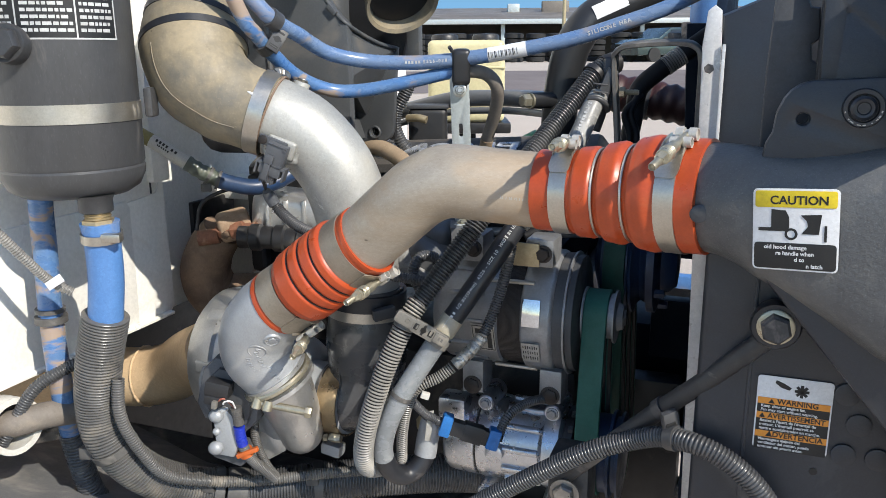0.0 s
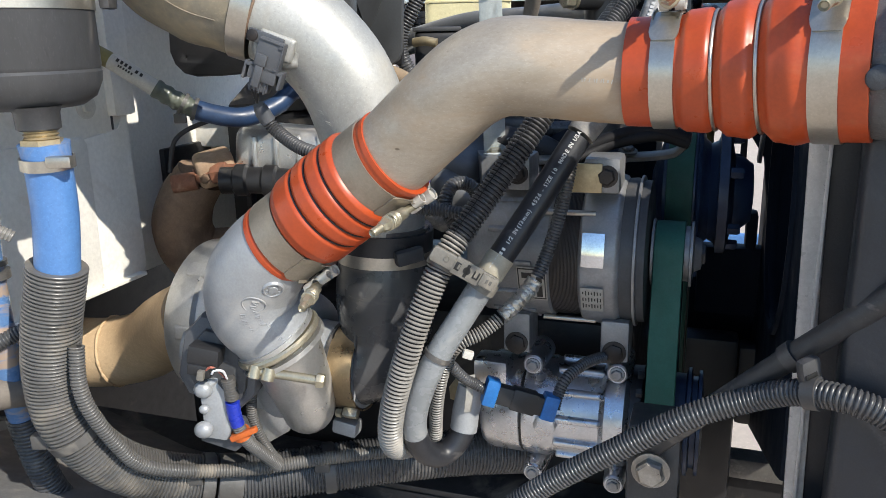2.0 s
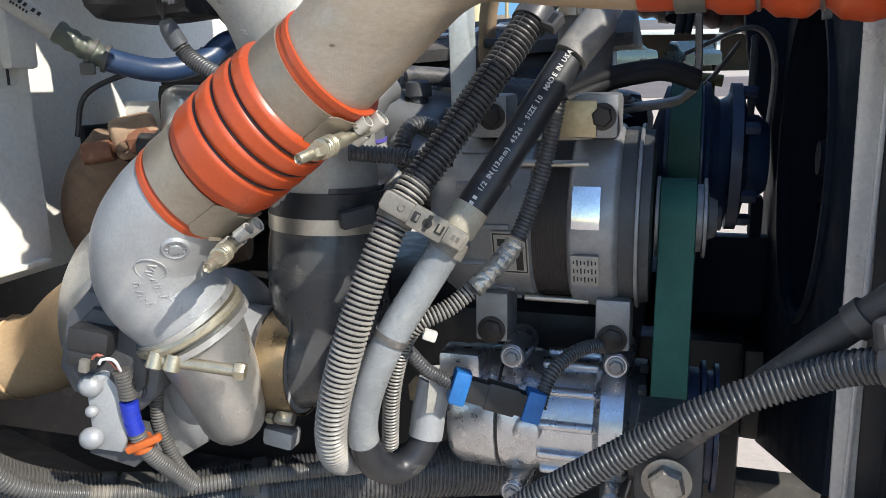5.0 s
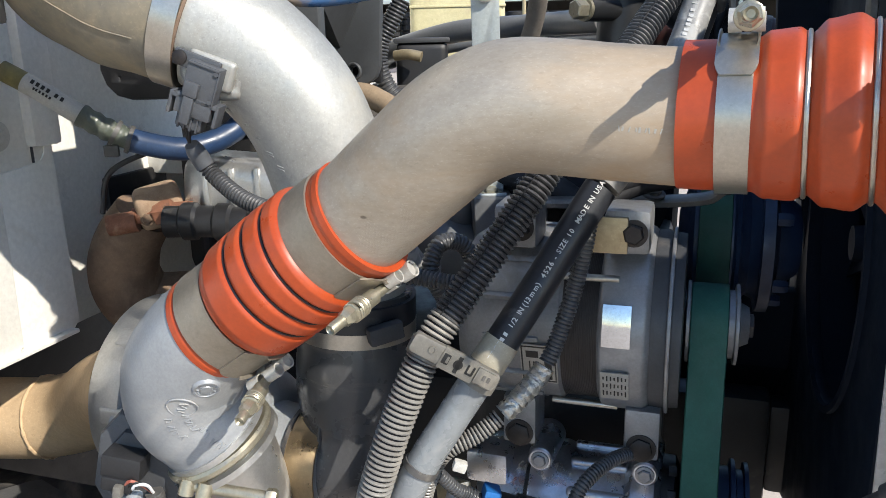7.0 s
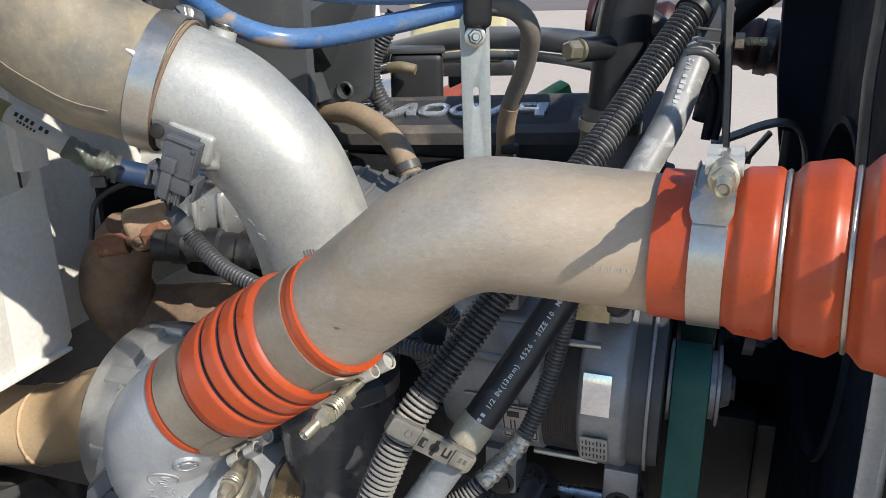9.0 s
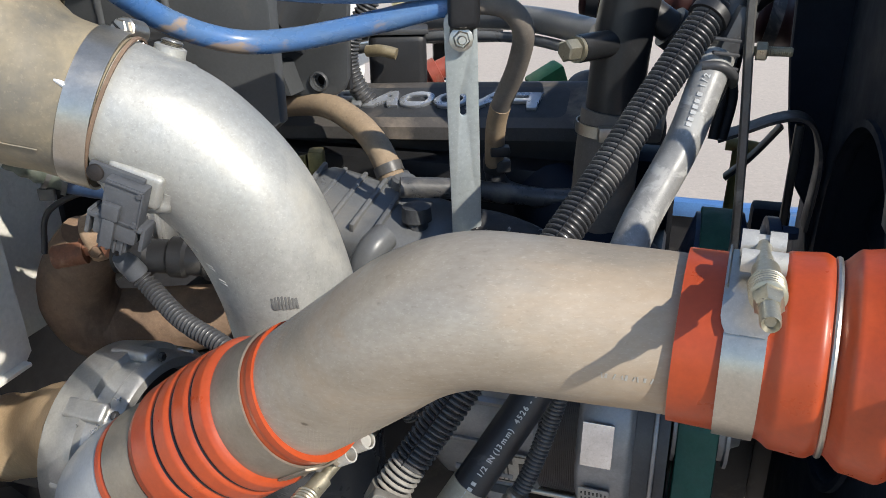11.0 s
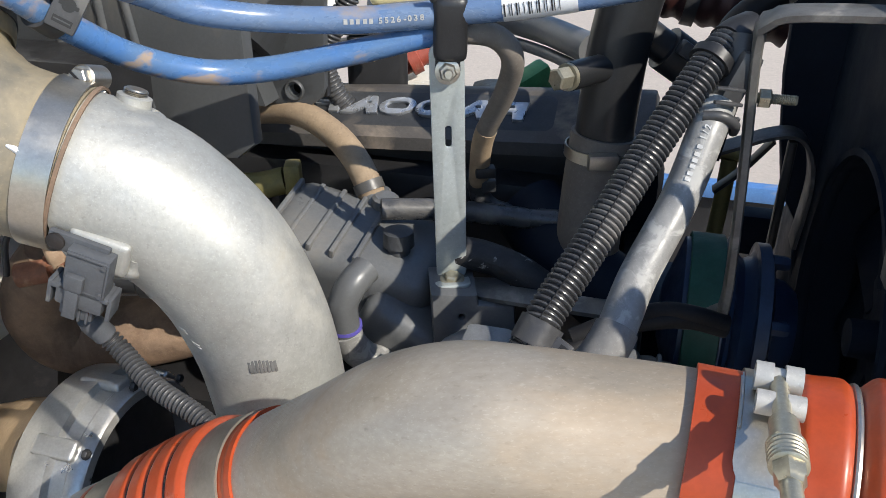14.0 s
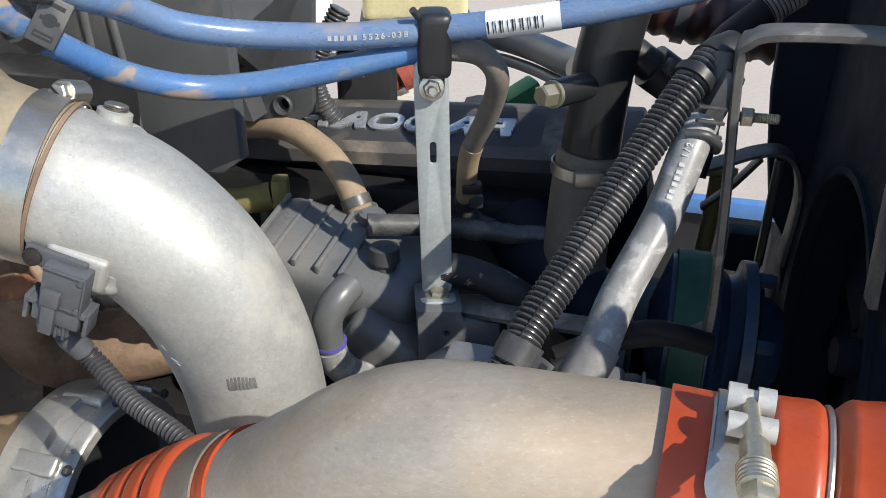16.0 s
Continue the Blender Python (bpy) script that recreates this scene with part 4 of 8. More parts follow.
part("base", plate([(-0.016, -0.012), (0.020, -0.018), (0.030, -0.006), (0.022, 0.012), (-0.012, 0.014)], 0.024, basis((-0.309, 1.074, 1.146), (1, -0.05, -0.20), (0.2, 0, 1)), bevel=0.005), M_SENSOR, lug)
sleeve = thing("sensor_wires", (-0.283, 1.05, 1.18), "wires in grey braid with a blue sleeve and an orange clip", "wire harness")
SW1 = [(-0.300, 1.046, 1.243), (-0.290, 1.046, 1.228), (-0.287, 1.050, 1.205), (-0.287, 1.054, 1.175), (-0.283, 1.058, 1.150), (-0.276, 1.064, 1.131), (-0.262, 1.078, 1.106), (-0.250, 1.092, 1.083)]
part("upper_braid", tube(strip_of(SW1, 0.12, 0.30), lambda s, l: 0.0078 + 0.0003 * math.sin(s * 1900), 0.001), M_CABLETIE, sleeve)
part("blue_sleeve", tube(strip_of(SW1, 0.29, 0.49), 0.0082), M_BLUESLEEVE, sleeve)
part("lower_braid", corrugated(strip_of(SW1, 0.48, 1.0), 0.0080, 0.0030, 0.0014, 16), M_BIGHOSE, sleeve)
part("orange_clip", band_at(SW1, 0.57, 0.009, 0.0080, 0.0030)[0], M_ORCLIP, sleeve)
part("clip_ear", box((0.034, 0.008, 0.007), Matrix.Translation((-0.277, 1.050, 1.150)) @ pose(0, 0, 0, 0, -22, 0), 0.002), M_ORCLIP, sleeve)
for i, m_ in enumerate((M_RED, M_INK, M_LABELW)):
    part("wire", tube([(-0.308 + i * 0.003, 1.034, 1.238 - i * 0.002), (-0.302 + i * 0.002, 1.032, 1.243 - i * 0.002), (-0.294 + i * 0.002, 1.036, 1.236), (-0.289, 1.046, 1.222)], 0.0015, 0.003, 8), m_, sleeve)
solo("thin_wire_sleeve", corrugated([(-0.272, 1.088, 1.203), (-0.2745, 1.086, 1.165), (-0.2735, 1.086, 1.150), (-0.266, 1.086, 1.125), (-0.2567, 1.088, 1.103), (-0.250, 1.096, 1.086)], 0.0066, 0.0030, 0.0013, 16), M_BIGHOSE,
     "thin dusty corrugated wire sleeve beside the actuator", "wire sleeve")

# ---- exhaust ----
EXH = [(-0.98, 1.58, 1.045), (-0.80, 1.53, 1.068), (-0.69, 1.502, 1.078), (-0.612, 1.492, 1.080), (-0.54, 1.472, 1.100), (-0.475, 1.415, 1.150), (-0.40, 1.33, 1.20)]
exh = thing("exhaust_pipe", (-0.6, 1.6, 1.0), "tan heat-wrapped exhaust pipe with a stitched weld ring", "exhaust pipe")
part("pipe", tube(EXH, 0.0595, 0.008, 40), M_EXH, exh)
ER = at_way(EXH, 0.575)
random.seed(21)
wr = [random.uniform(0.7, 1.25) for k in range(60)]
part("weld_ring", tube([ER[0] + (ER[2] * math.cos(k / 60 * math.tau) + ER[3] * math.sin(k / 60 * math.tau)) * 0.0598 for k in range(61)], lambda s_, l: 0.0026 * wr[int(s_ / l * 59.9)], 0.002, 10), M_EXH, exh)

# ---- alternator ----
AV, AW = 1.155, 1.330
alt = thing("alternator", eng(-0.30, AV, AW), "grey cast alternator with a dark laminated middle", "alternator")
U = ENG.to_3x3() @ Vector((1, 0, 0))


def eu(profile, v=AV, w=AW, seg=56):
    return lathe(profile, eng(0, v, w), U, seg)


part("rear_housing", eu([(-0.405, 0.050), (-0.400, 0.078), (-0.385, 0.088), (-0.300, 0.089), (-0.297, 0.086)]), M_ALT, alt)
part("stator", eu([(-0.298, 0.083)] + [p for i in range(24) for p in ((-0.297 + i * 0.00165, 0.0855), (-0.2961 + i * 0.00165, 0.0855), (-0.2957 + i * 0.00165, 0.0851))] + [(-0.257, 0.083)]), M_STATOR, alt)
part("front_housing", eu([(-0.263, 0.086), (-0.261, 0.091), (-0.258, 0.093), (-0.222, 0.0945), (-0.218, 0.093), (-0.214, 0.088)]), M_ALT, alt)
part("front_cover", eu([(-0.215, 0.090), (-0.205, 0.091), (-0.190, 0.086), (-0.188, 0.070)]), M_DARKGREY, alt)
part("front_rim", eu([(-0.2005, 0.089), (-0.2000, 0.0935), (-0.1985, 0.0940), (-0.1970, 0.0935), (-0.1965, 0.086)]), M_ALT, alt)
part("front_disc", eu([(-0.1965, 0.086), (-0.1960, 0.0885), (-0.1875, 0.0875), (-0.1865, 0.060)]), M_DARKGREY, alt)
for i in range(14):
    a = radians(i * 360 / 14)
    d = Vector((0, -math.cos(a), math.sin(a)))
    part("vent_rib", box((0.055, 0.007, 0.006), ENG @ Matrix.Translation(Vector((-0.345, AV, AW)) + d * 0.0885) @ Matrix.Rotation(a, 4, "X"), 0.002), M_ALT, alt)
for z in (0.060, -0.081, 0.082):
    v = AV - math.sqrt(max(0.0925 ** 2 - z * z, 0.0))
    part("tie_rod", tube([eng(-0.31, v, AW + z), eng(-0.245, v, AW + z)], 0.0035), M_STEEL, alt)
for u in (-0.340, -0.219):
    f = part("foot", box((0.034, 0.050, 0.052), ENG @ Matrix.Translation((u, 1.112, 1.232)), 0.004), M_ALT, alt)
    part("foot_bolt", hexbolt(eng(u, 1.0865, 1.2185), ENG.to_3x3() @ Vector((0, -1, 0)), 0.0115, 0.005, 0.0145), M_DARKBOLT, f)
for u in (-0.345, -0.240):
    f = part("ear", box((0.042, 0.055, 0.042), ENG @ Matrix.Translation((u, 1.115, 1.434)), 0.006), M_ALT, alt)
    part("ear_bolt", hexbolt(eng(u + 0.006, 1.0855, 1.434), ENG.to_3x3() @ Vector((0, -1, 0)), 0.0100, 0.006, 0.0128), M_DARKBOLT, f)
part("brass_bracket", box((0.046, 0.004, 0.034), ENG @ Matrix.Translation((-0.262, 1.084, 1.432)), 0.001), M_BRASS, alt)
part("bright_label", box((0.026, 0.0012, 0.040), ENG @ Matrix.Translation((-0.2445, AV - 0.0935, 1.352)) @ pose(0, 0, 0, -10, 0, 0), 0.0003), M_MIRRORLABEL, alt, "bright foil label")
lab = part("code_label", box((0.026, 0.0012, 0.034), ENG @ Matrix.Translation((-0.2445, AV - 0.0885, 1.291)) @ pose(0, 0, 0, 22, 0, 0), 0.0003), M_WEATHERLABEL, alt, "weathered pale code label")
for i in range(7):
    for k in range(3):
        part("print_bar", box((0.0012, 0.0006, 0.0062 - 0.0016 * ((i + k) % 3)), ENG @ Matrix.Translation((-0.2548 + i * 0.0034, AV - 0.0896, 1.291)) @ pose(0, 0, 0, 22, 0, 0) @ Matrix.Translation((0, 0, -0.0098 + k * 0.0096)), 0), M_INK, lab, smooth=False)
PLM = ENG @ Matrix.Translation((-0.317, AV - 0.0850, 1.304)) @ pose(0, 0, 0, 20, 0, 0)
pl = part("name_plate", box((0.036, 0.0012, 0.048), PLM, 0.0003), M_WEATHERLABEL, alt, "pale name plate with a thin dark border")
for x, z, sx, sz in ((0, 0.0215, 0.033, 0.0012), (0, -0.0215, 0.033, 0.0012), (-0.016, 0, 0.0012, 0.044), (0.016, 0, 0.0012, 0.044), (0.009, -0.004, 0.0070, 0.030), (-0.006, 0.012, 0.012, 0.008), (-0.005, -0.008, 0.0012, 0.022), (-0.009, -0.008, 0.0012, 0.022)):
    part("plate_bar", box((sx, 0.0006, sz), PLM @ Matrix.Translation((x, -0.0008, z)), 0), M_INK, pl, smooth=False)
apul = part("pulley", eu([(-0.186, 0.015), (-0.184, 0.041), (-0.181, 0.041), (-0.180, 0.034), (-0.140, 0.034), (-0.139, 0.040), (-0.136, 0.040), (-0.134, 0.022), (-0.126, 0.018), (-0.125, 0.010)], seg=44), M_ALT, alt)
part("pulley_nut", lathe([(0, 0.013), (0.006, 0.013), (0.007, 0.010)], eng(-0.128, AV, AW), U, 6), M_STEELBAR, apul)

# ---- compressor ----
CV, CW = 1.142, 1.113
comp = thing("air_conditioning_compressor", eng(-0.28, CV, CW), "bright bare aluminium compressor with bolted ears", "compressor")
part("rear_head", eu([(-0.392, 0.040), (-0.388, 0.060), (-0.380, 0.066), (-0.336, 0.067), (-0.334, 0.064)], CV, CW), M_COMP, comp)
part("gasket", eu([(-0.335, 0.0655), (-0.331, 0.0655)], CV, CW), M_INK, comp)
part("body", eu([(-0.332, 0.066), (-0.325, 0.068), (-0.300, 0.066), (-0.290, 0.062), (-0.235, 0.062), (-0.228, 0.068), (-0.205, 0.068), (-0.198, 0.060)], CV, CW), M_COMP, comp)
part("front_head", eu([(-0.199, 0.064), (-0.186, 0.064), (-0.180, 0.050)], CV, CW), M_BLACK, comp)
for i in range(6):
    a = radians(-52 + i * 31)
    d = Vector((0, -math.cos(a), math.sin(a)))
    part("body_rib", box((0.060, 0.013, 0.010), ENG @ Matrix.Translation(Vector((-0.262, CV, CW)) + d * 0.0620) @ Matrix.Rotation(-a, 4, "X"), 0.0045, seg=3), M_COMP, comp)
for i in range(7):
    a = radians(-75 + i * 25)
    d = Vector((0, -math.cos(a), math.sin(a)))
    part("head_bolt", hexbolt(eng(*(Vector((-0.192, CV, CW)) + d * 0.066)), U, 0.006, 0.008), M_STEELBAR, comp)
for u, w in ((-0.318, 1.192), (-0.214, 1.192), (-0.318, 1.040), (-0.214, 1.040)):
    f = part("ear", lathe([(0, 0.0108), (0.002, 0.0128), (0.06, 0.0170)], eng(u, 1.084, w), ENG.to_3x3() @ Vector((0, 1, 0)), 28), M_COMP, comp)
    part("ear_bolt", hexbolt(eng(u, 1.083, w), ENG.to_3x3() @ Vector((0, -1, 0)), 0.0070, 0.004, 0.0092), M_ALT, f)
part("side_boss", lathe([(0, 0.015), (0.012, 0.014), (0.014, 0.011)], eng(-0.30, CV - 0.062, CW + 0.005), ENG.to_3x3() @ Vector((0, -1, 0)), 24), M_COMP, comp)
part("port_block", box((0.045, 0.04, 0.036), ENG @ Matrix.Translation((-0.375, 1.105, 1.172)), 0.006), M_COMP, comp)
part("port_nut", lathe([(0, 0.016), (0.022, 0.016), (0.026, 0.012)], eng(-0.395, 1.06, 1.155), (-0.5, -0.4, 0.35), 6), M_BRASS, comp)
cpul = part("clutch", eu([(-0.182, 0.050), (-0.180, 0.066)] + [p for i in range(5) for p in ((-0.176 + i * 0.0085, 0.060), (-0.172 + i * 0.0085, 0.060))] + [(-0.134, 0.060), (-0.132, 0.068), (-0.128, 0.068), (-0.126, 0.058), (-0.120, 0.058), (-0.119, 0.066), (-0.115, 0.066), (-0.112, 0.03)], CV, CW), M_HUB, comp)


def belt(name, wheels, u0, u1, thick, label, material=M_BELT):
    """A flat belt round two wheels (v, w, r), its outer face plain and rounded at the edges."""
    (v1, w1, r1), (v2, w2, r2) = wheels
    a, b = Vector((v1, w1)), Vector((v2, w2))
    d = b - a
    base, off = math.atan2(d.y, d.x), math.acos((r1 - r2) / d.length)
    prof = []
    for c, r, s, e in ((a, r1, base + off, base + math.tau - off), (b, r2, base - off, base + off)):
        prof += [(c, r, s + (e - s) * k / 28) for k in range(29)]
    bm = bmesh.new()
    rings = []
    for c, r, ang in prof:
        o = Vector((math.cos(ang), math.sin(ang)))
        ring = []
        for u, h in ((u0, 0), (u0, thick * 0.7), (u0 + 0.001, thick), (u1 - 0.001, thick), (u1, thick * 0.7), (u1, 0)):
            q = c + o * (r + h)
            ring.append(eng(u, q.x, q.y))
        rings.append(ring)
    ringed(bm, rings, loop=True)
    b = thing(name, rings[0][2], label, "belt")
    part("backing", bm, material, b)
    for k in range(4):
        lip = [[eng(u0 + (u1 - u0) * (k + f) / 4, c.x + math.cos(ang) * (r - d), c.y + math.sin(ang) * (r - d)) for f, d in ((0.1, 0.0005), (0.25, 0.003), (0.75, 0.003), (0.9, 0.0005))] for c, r, ang in prof]
        part("rib", ringed(bmesh.new(), lip, loop=True), M_BLACK, b)
    return b


belt("drive_belt", ((AV, AW, 0.0345), (CV, CW, 0.0605)), -0.1805, -0.1455, 0.005, "green-backed ribbed drive belt over the alternator pulley")
FV, FW = 1.345, 1.372
belt("fan_belt", ((FV, FW, 0.086), (1.40, 1.02, 0.10)), -0.1775, -0.1425, 0.005, "dark green-backed belt over the fan pulley", M_BELTDARK)

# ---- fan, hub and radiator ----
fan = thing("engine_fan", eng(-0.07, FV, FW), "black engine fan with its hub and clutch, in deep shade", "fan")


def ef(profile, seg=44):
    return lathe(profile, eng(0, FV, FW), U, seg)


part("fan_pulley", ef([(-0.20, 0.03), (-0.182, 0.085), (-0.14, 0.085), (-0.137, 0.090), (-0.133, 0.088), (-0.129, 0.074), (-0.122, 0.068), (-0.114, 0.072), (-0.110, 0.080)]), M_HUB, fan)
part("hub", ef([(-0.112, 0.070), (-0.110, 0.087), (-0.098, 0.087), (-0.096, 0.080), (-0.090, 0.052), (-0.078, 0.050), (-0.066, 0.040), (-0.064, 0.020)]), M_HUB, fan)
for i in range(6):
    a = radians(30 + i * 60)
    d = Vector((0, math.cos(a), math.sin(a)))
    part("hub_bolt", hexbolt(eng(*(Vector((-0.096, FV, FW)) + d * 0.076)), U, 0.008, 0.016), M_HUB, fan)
part("clutch", ef([(-0.010, 0.020), (0.020, 0.022), (0.024, 0.085), (0.034, 0.085), (0.04, 0.04)]), M_SHADEBLACK, fan)
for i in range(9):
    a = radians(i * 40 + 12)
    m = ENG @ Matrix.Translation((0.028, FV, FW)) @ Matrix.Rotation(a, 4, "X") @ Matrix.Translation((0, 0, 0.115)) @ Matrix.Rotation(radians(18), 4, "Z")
    part("blade", plate([(-0.025, -0.06), (0.025, -0.06), (0.034, 0.055), (0.016, 0.065), (-0.028, 0.060)], 0.004, m @ pose(0, 0, 0, 90, 0, 90), bevel=0.0015), M_SHADEBLACK, fan)

shroud = thing("fan_shroud", eng(0.0, FV, FW), "black moulded fan shroud in front of the radiator, deep shade in its colour", "fan shroud")
part("face", plate([(1.056 - 1.375, -0.20), (1.10 - 1.375, -0.22), (1.60 - 1.375, -0.41), (1.755 - 1.375, -0.43), (1.755 - 1.375, 0.56), (1.25 - 1.375, 0.54), (1.056 - 1.375, 0.42)], 0.014, ENG @ Matrix.Translation((-0.020, 1.375, 1.30)) @ pose(0, 0, 0, 90, 0, 90), [(FV - 1.375, FW - 1.30, 0.190, 0.0)], 0.003), M_SHADEBLACK, shroud)
part("ring", lathe([(-0.032, 0.187), (-0.032, 0.195), (0.03, 0.198), (0.03, 0.188), (-0.032, 0.187)], eng(0, FV, FW), U, 72, caps=False), M_SHADEBLACK, shroud)
part("far_wall", plate([(-0.092, 1.76), (-0.088, 1.665), (-0.084, 1.58), (-0.073, 1.50), (-0.058, 1.425), (-0.033, 1.385), (-0.022, 1.29), (-0.018, 1.225), (-0.014, 1.05), (0.06, 1.05), (0.06, 1.76)], 0.022, ENG @ Matrix.Translation((0, 1.605, 0)) @ pose(0, 0, 0, 90, 0, 0), bevel=0.005), M_SHADEBLACK, shroud)
part("side_wall", box((0.060, 0.012, 0.84), ENG @ Matrix.Translation((0.030, 1.090, 1.28)), 0.004), M_SHADEBLACK, shroud)

rad = thing("radiator", eng(0.10, 1.3, 1.3), "tall truck radiator with black moulded side tanks", "radiator")
part("side_tank", box((0.075, 0.24, 0.62), ENG @ Matrix.Translation((0.055, 0.99, 1.28)), 0.012, seg=3), M_SIDEPLATE, rad)
part("core", box((0.06, 0.74, 0.90), ENG @ Matrix.Translation((0.095, 1.51, 1.38)), 0.004), M_BLACK, rad)
part("lower_mount", box((0.10, 0.13, 0.30), ENG @ Matrix.Translation((0.035, 1.065, 0.93)), 0.012), M_BLACK, rad)
part("side_rail", plate([(0.008, -0.50), (0.024, -0.50), (0.008, 0.30), (0.006, 0.338), (0.0, 0.343), (-0.006, 0.338), (-0.010, 0.30)], 0.004, ENG @ Matrix.Translation((-0.024, 1.047, 1.42)) @ pose(0, 0, 0, 90, 0, 0), bevel=0.002), M_RAIL, rad, "pale metal edge rail")
part("rail_bolt", hexbolt(eng(-0.026, 1.039, 1.692), ENG.to_3x3() @ Vector((0, -1, 0)), 0.006, 0.006), M_STEELBAR, rad)
part("side_rail_lip", box((0.004, 0.004, 0.80), ENG @ Matrix.Translation((-0.011, 1.042, 1.32)), 0.001), M_RAIL, rad)
part("tank", plate([(-0.006, -0.62), (0.060, -0.62), (0.060, 0.155), (0.042, 0.148), (-0.006, 0.128)], 0.034, ENG @ Matrix.Translation((0.0, 1.068, 1.62)) @ pose(0, 0, 0, 90, 0, 0), bevel=0.010), M_SIDEPLATE, rad)
part("tank_edge", plate([(0.040, -0.10), (0.040, -0.001), (0.043, 0.075), (0.062, 0.075), (0.068, 0.059), (0.075, 0.058), (0.077, 0.035), (0.070, 0.029), (0.072, 0.010), (0.079, 0.005), (0.080, -0.10)], 0.014, ENG @ Matrix.Translation((0.0, 0.912, 1.690)) @ pose(0, 0, 0, 90, 0, 0), bevel=0.005), M_DARKGREY, rad)

# ---- charge air pipe and its two boots ----
CHARGE = [(0.165, 0.897, 1.5555), (0.126, 0.914, 1.5575), (0.082, 0.923, 1.5610), (0.048, 0.928, 1.5645), (0.016, 0.934, 1.5650), (-0.013, 0.944, 1.5520), (-0.042, 0.958, 1.5260), (-0.088, 0.985, 1.4820), (-0.115, 1.000, 1.460)]
R_PIPE = 0.0435
charge = solo("charge_air_pipe", tube(CHARGE, R_PIPE, 0.004, 56), M_CHARGE, "bent weathered aluminium charge air pipe, dusty on top", "pipe")

BOOT_R = [(0.126, 0.912, 1.559), (0.150, 0.9015, 1.559), (0.188, 0.884, 1.560), (0.220, 0.867, 1.562), (0.250, 0.849, 1.564), (0.280, 0.829, 1.565), (0.2913, 0.8213, 1.5655)]


def boot_profile(marks):
    """A radius along the way from pairs (metres, radius), eased between them."""
    def r(s, total):
        f = s / total
        for (a, ra), (b, rb) in zip(marks, marks[1:]):
            if f <= b:
                k = (f - a) / (b - a)
                return ra + (rb - ra) * (k * k * (3 - 2 * k))
        return marks[-1][1]
    return r


boot_r = thing("silicone_boot", (0.20, 0.86, 1.51), "large orange silicone boot with three swollen folds and steel rings", "hose boot", "charge air boots")
part("sleeve", tube(BOOT_R, boot_profile([(0, 0.0462), (0.225, 0.0465), (0.265, 0.0505), (0.345, 0.0515), (0.384, 0.0478), (0.435, 0.0550), (0.515, 0.0570), (0.570, 0.0515), (0.630, 0.0605), (0.710, 0.0630), (0.775, 0.0605), (1.0, 0.0600)]), 0.0016, 60), M_ORANGE, boot_r)
for f, r in ((0.384, 0.0488), (0.571, 0.0525)):
    q, t, a, b = at_way(BOOT_R, f)
    part("steel_ring", tube([q + (a * math.cos(k * math.tau / 40) + b * math.sin(k * math.tau / 40)) * r for k in range(41)], 0.0016, 0.004, 8), M_STEEL, boot_r)
BOOT_L = [(-0.0830, 0.983, 1.4845), (-0.1160, 0.999, 1.4595), (-0.1455, 1.0105, 1.437), (-0.1755, 1.0225, 1.4125), (-0.2050, 1.0328, 1.3905), (-0.2175, 1.037, 1.3815)]
boot_l = thing("silicone_boot", (-0.15, 1.012, 1.38), "orange silicone boot with folds and dark rings between them", "hose boot", "charge air boots")
part("sleeve", tube(BOOT_L, boot_profile([(0, 0.0472), (0.030, 0.0472), (0.040, 0.0462), (0.225, 0.0462), (0.236, 0.0500), (0.258, 0.0526), (0.312, 0.0528), (0.336, 0.0498), (0.360, 0.0530), (0.42, 0.0534), (0.447, 0.0500), (0.472, 0.0534), (0.528, 0.0534), (0.557, 0.0500), (0.585, 0.0532), (0.69, 0.0528), (0.745, 0.0500), (0.768, 0.0465), (0.960, 0.0465), (0.970, 0.0476), (1.0, 0.0474)]), 0.0014, 64), M_ORANGE, boot_l)
for f in (0.336, 0.447, 0.557):
    q, t, a, b = at_way(BOOT_L, f)
    part("dark_ring", tube([q + (a * math.cos(k * math.tau / 40) + b * math.sin(k * math.tau / 40)) * 0.0502 for k in range(41)], 0.0011, 0.004, 8), M_RUBBER, boot_l)


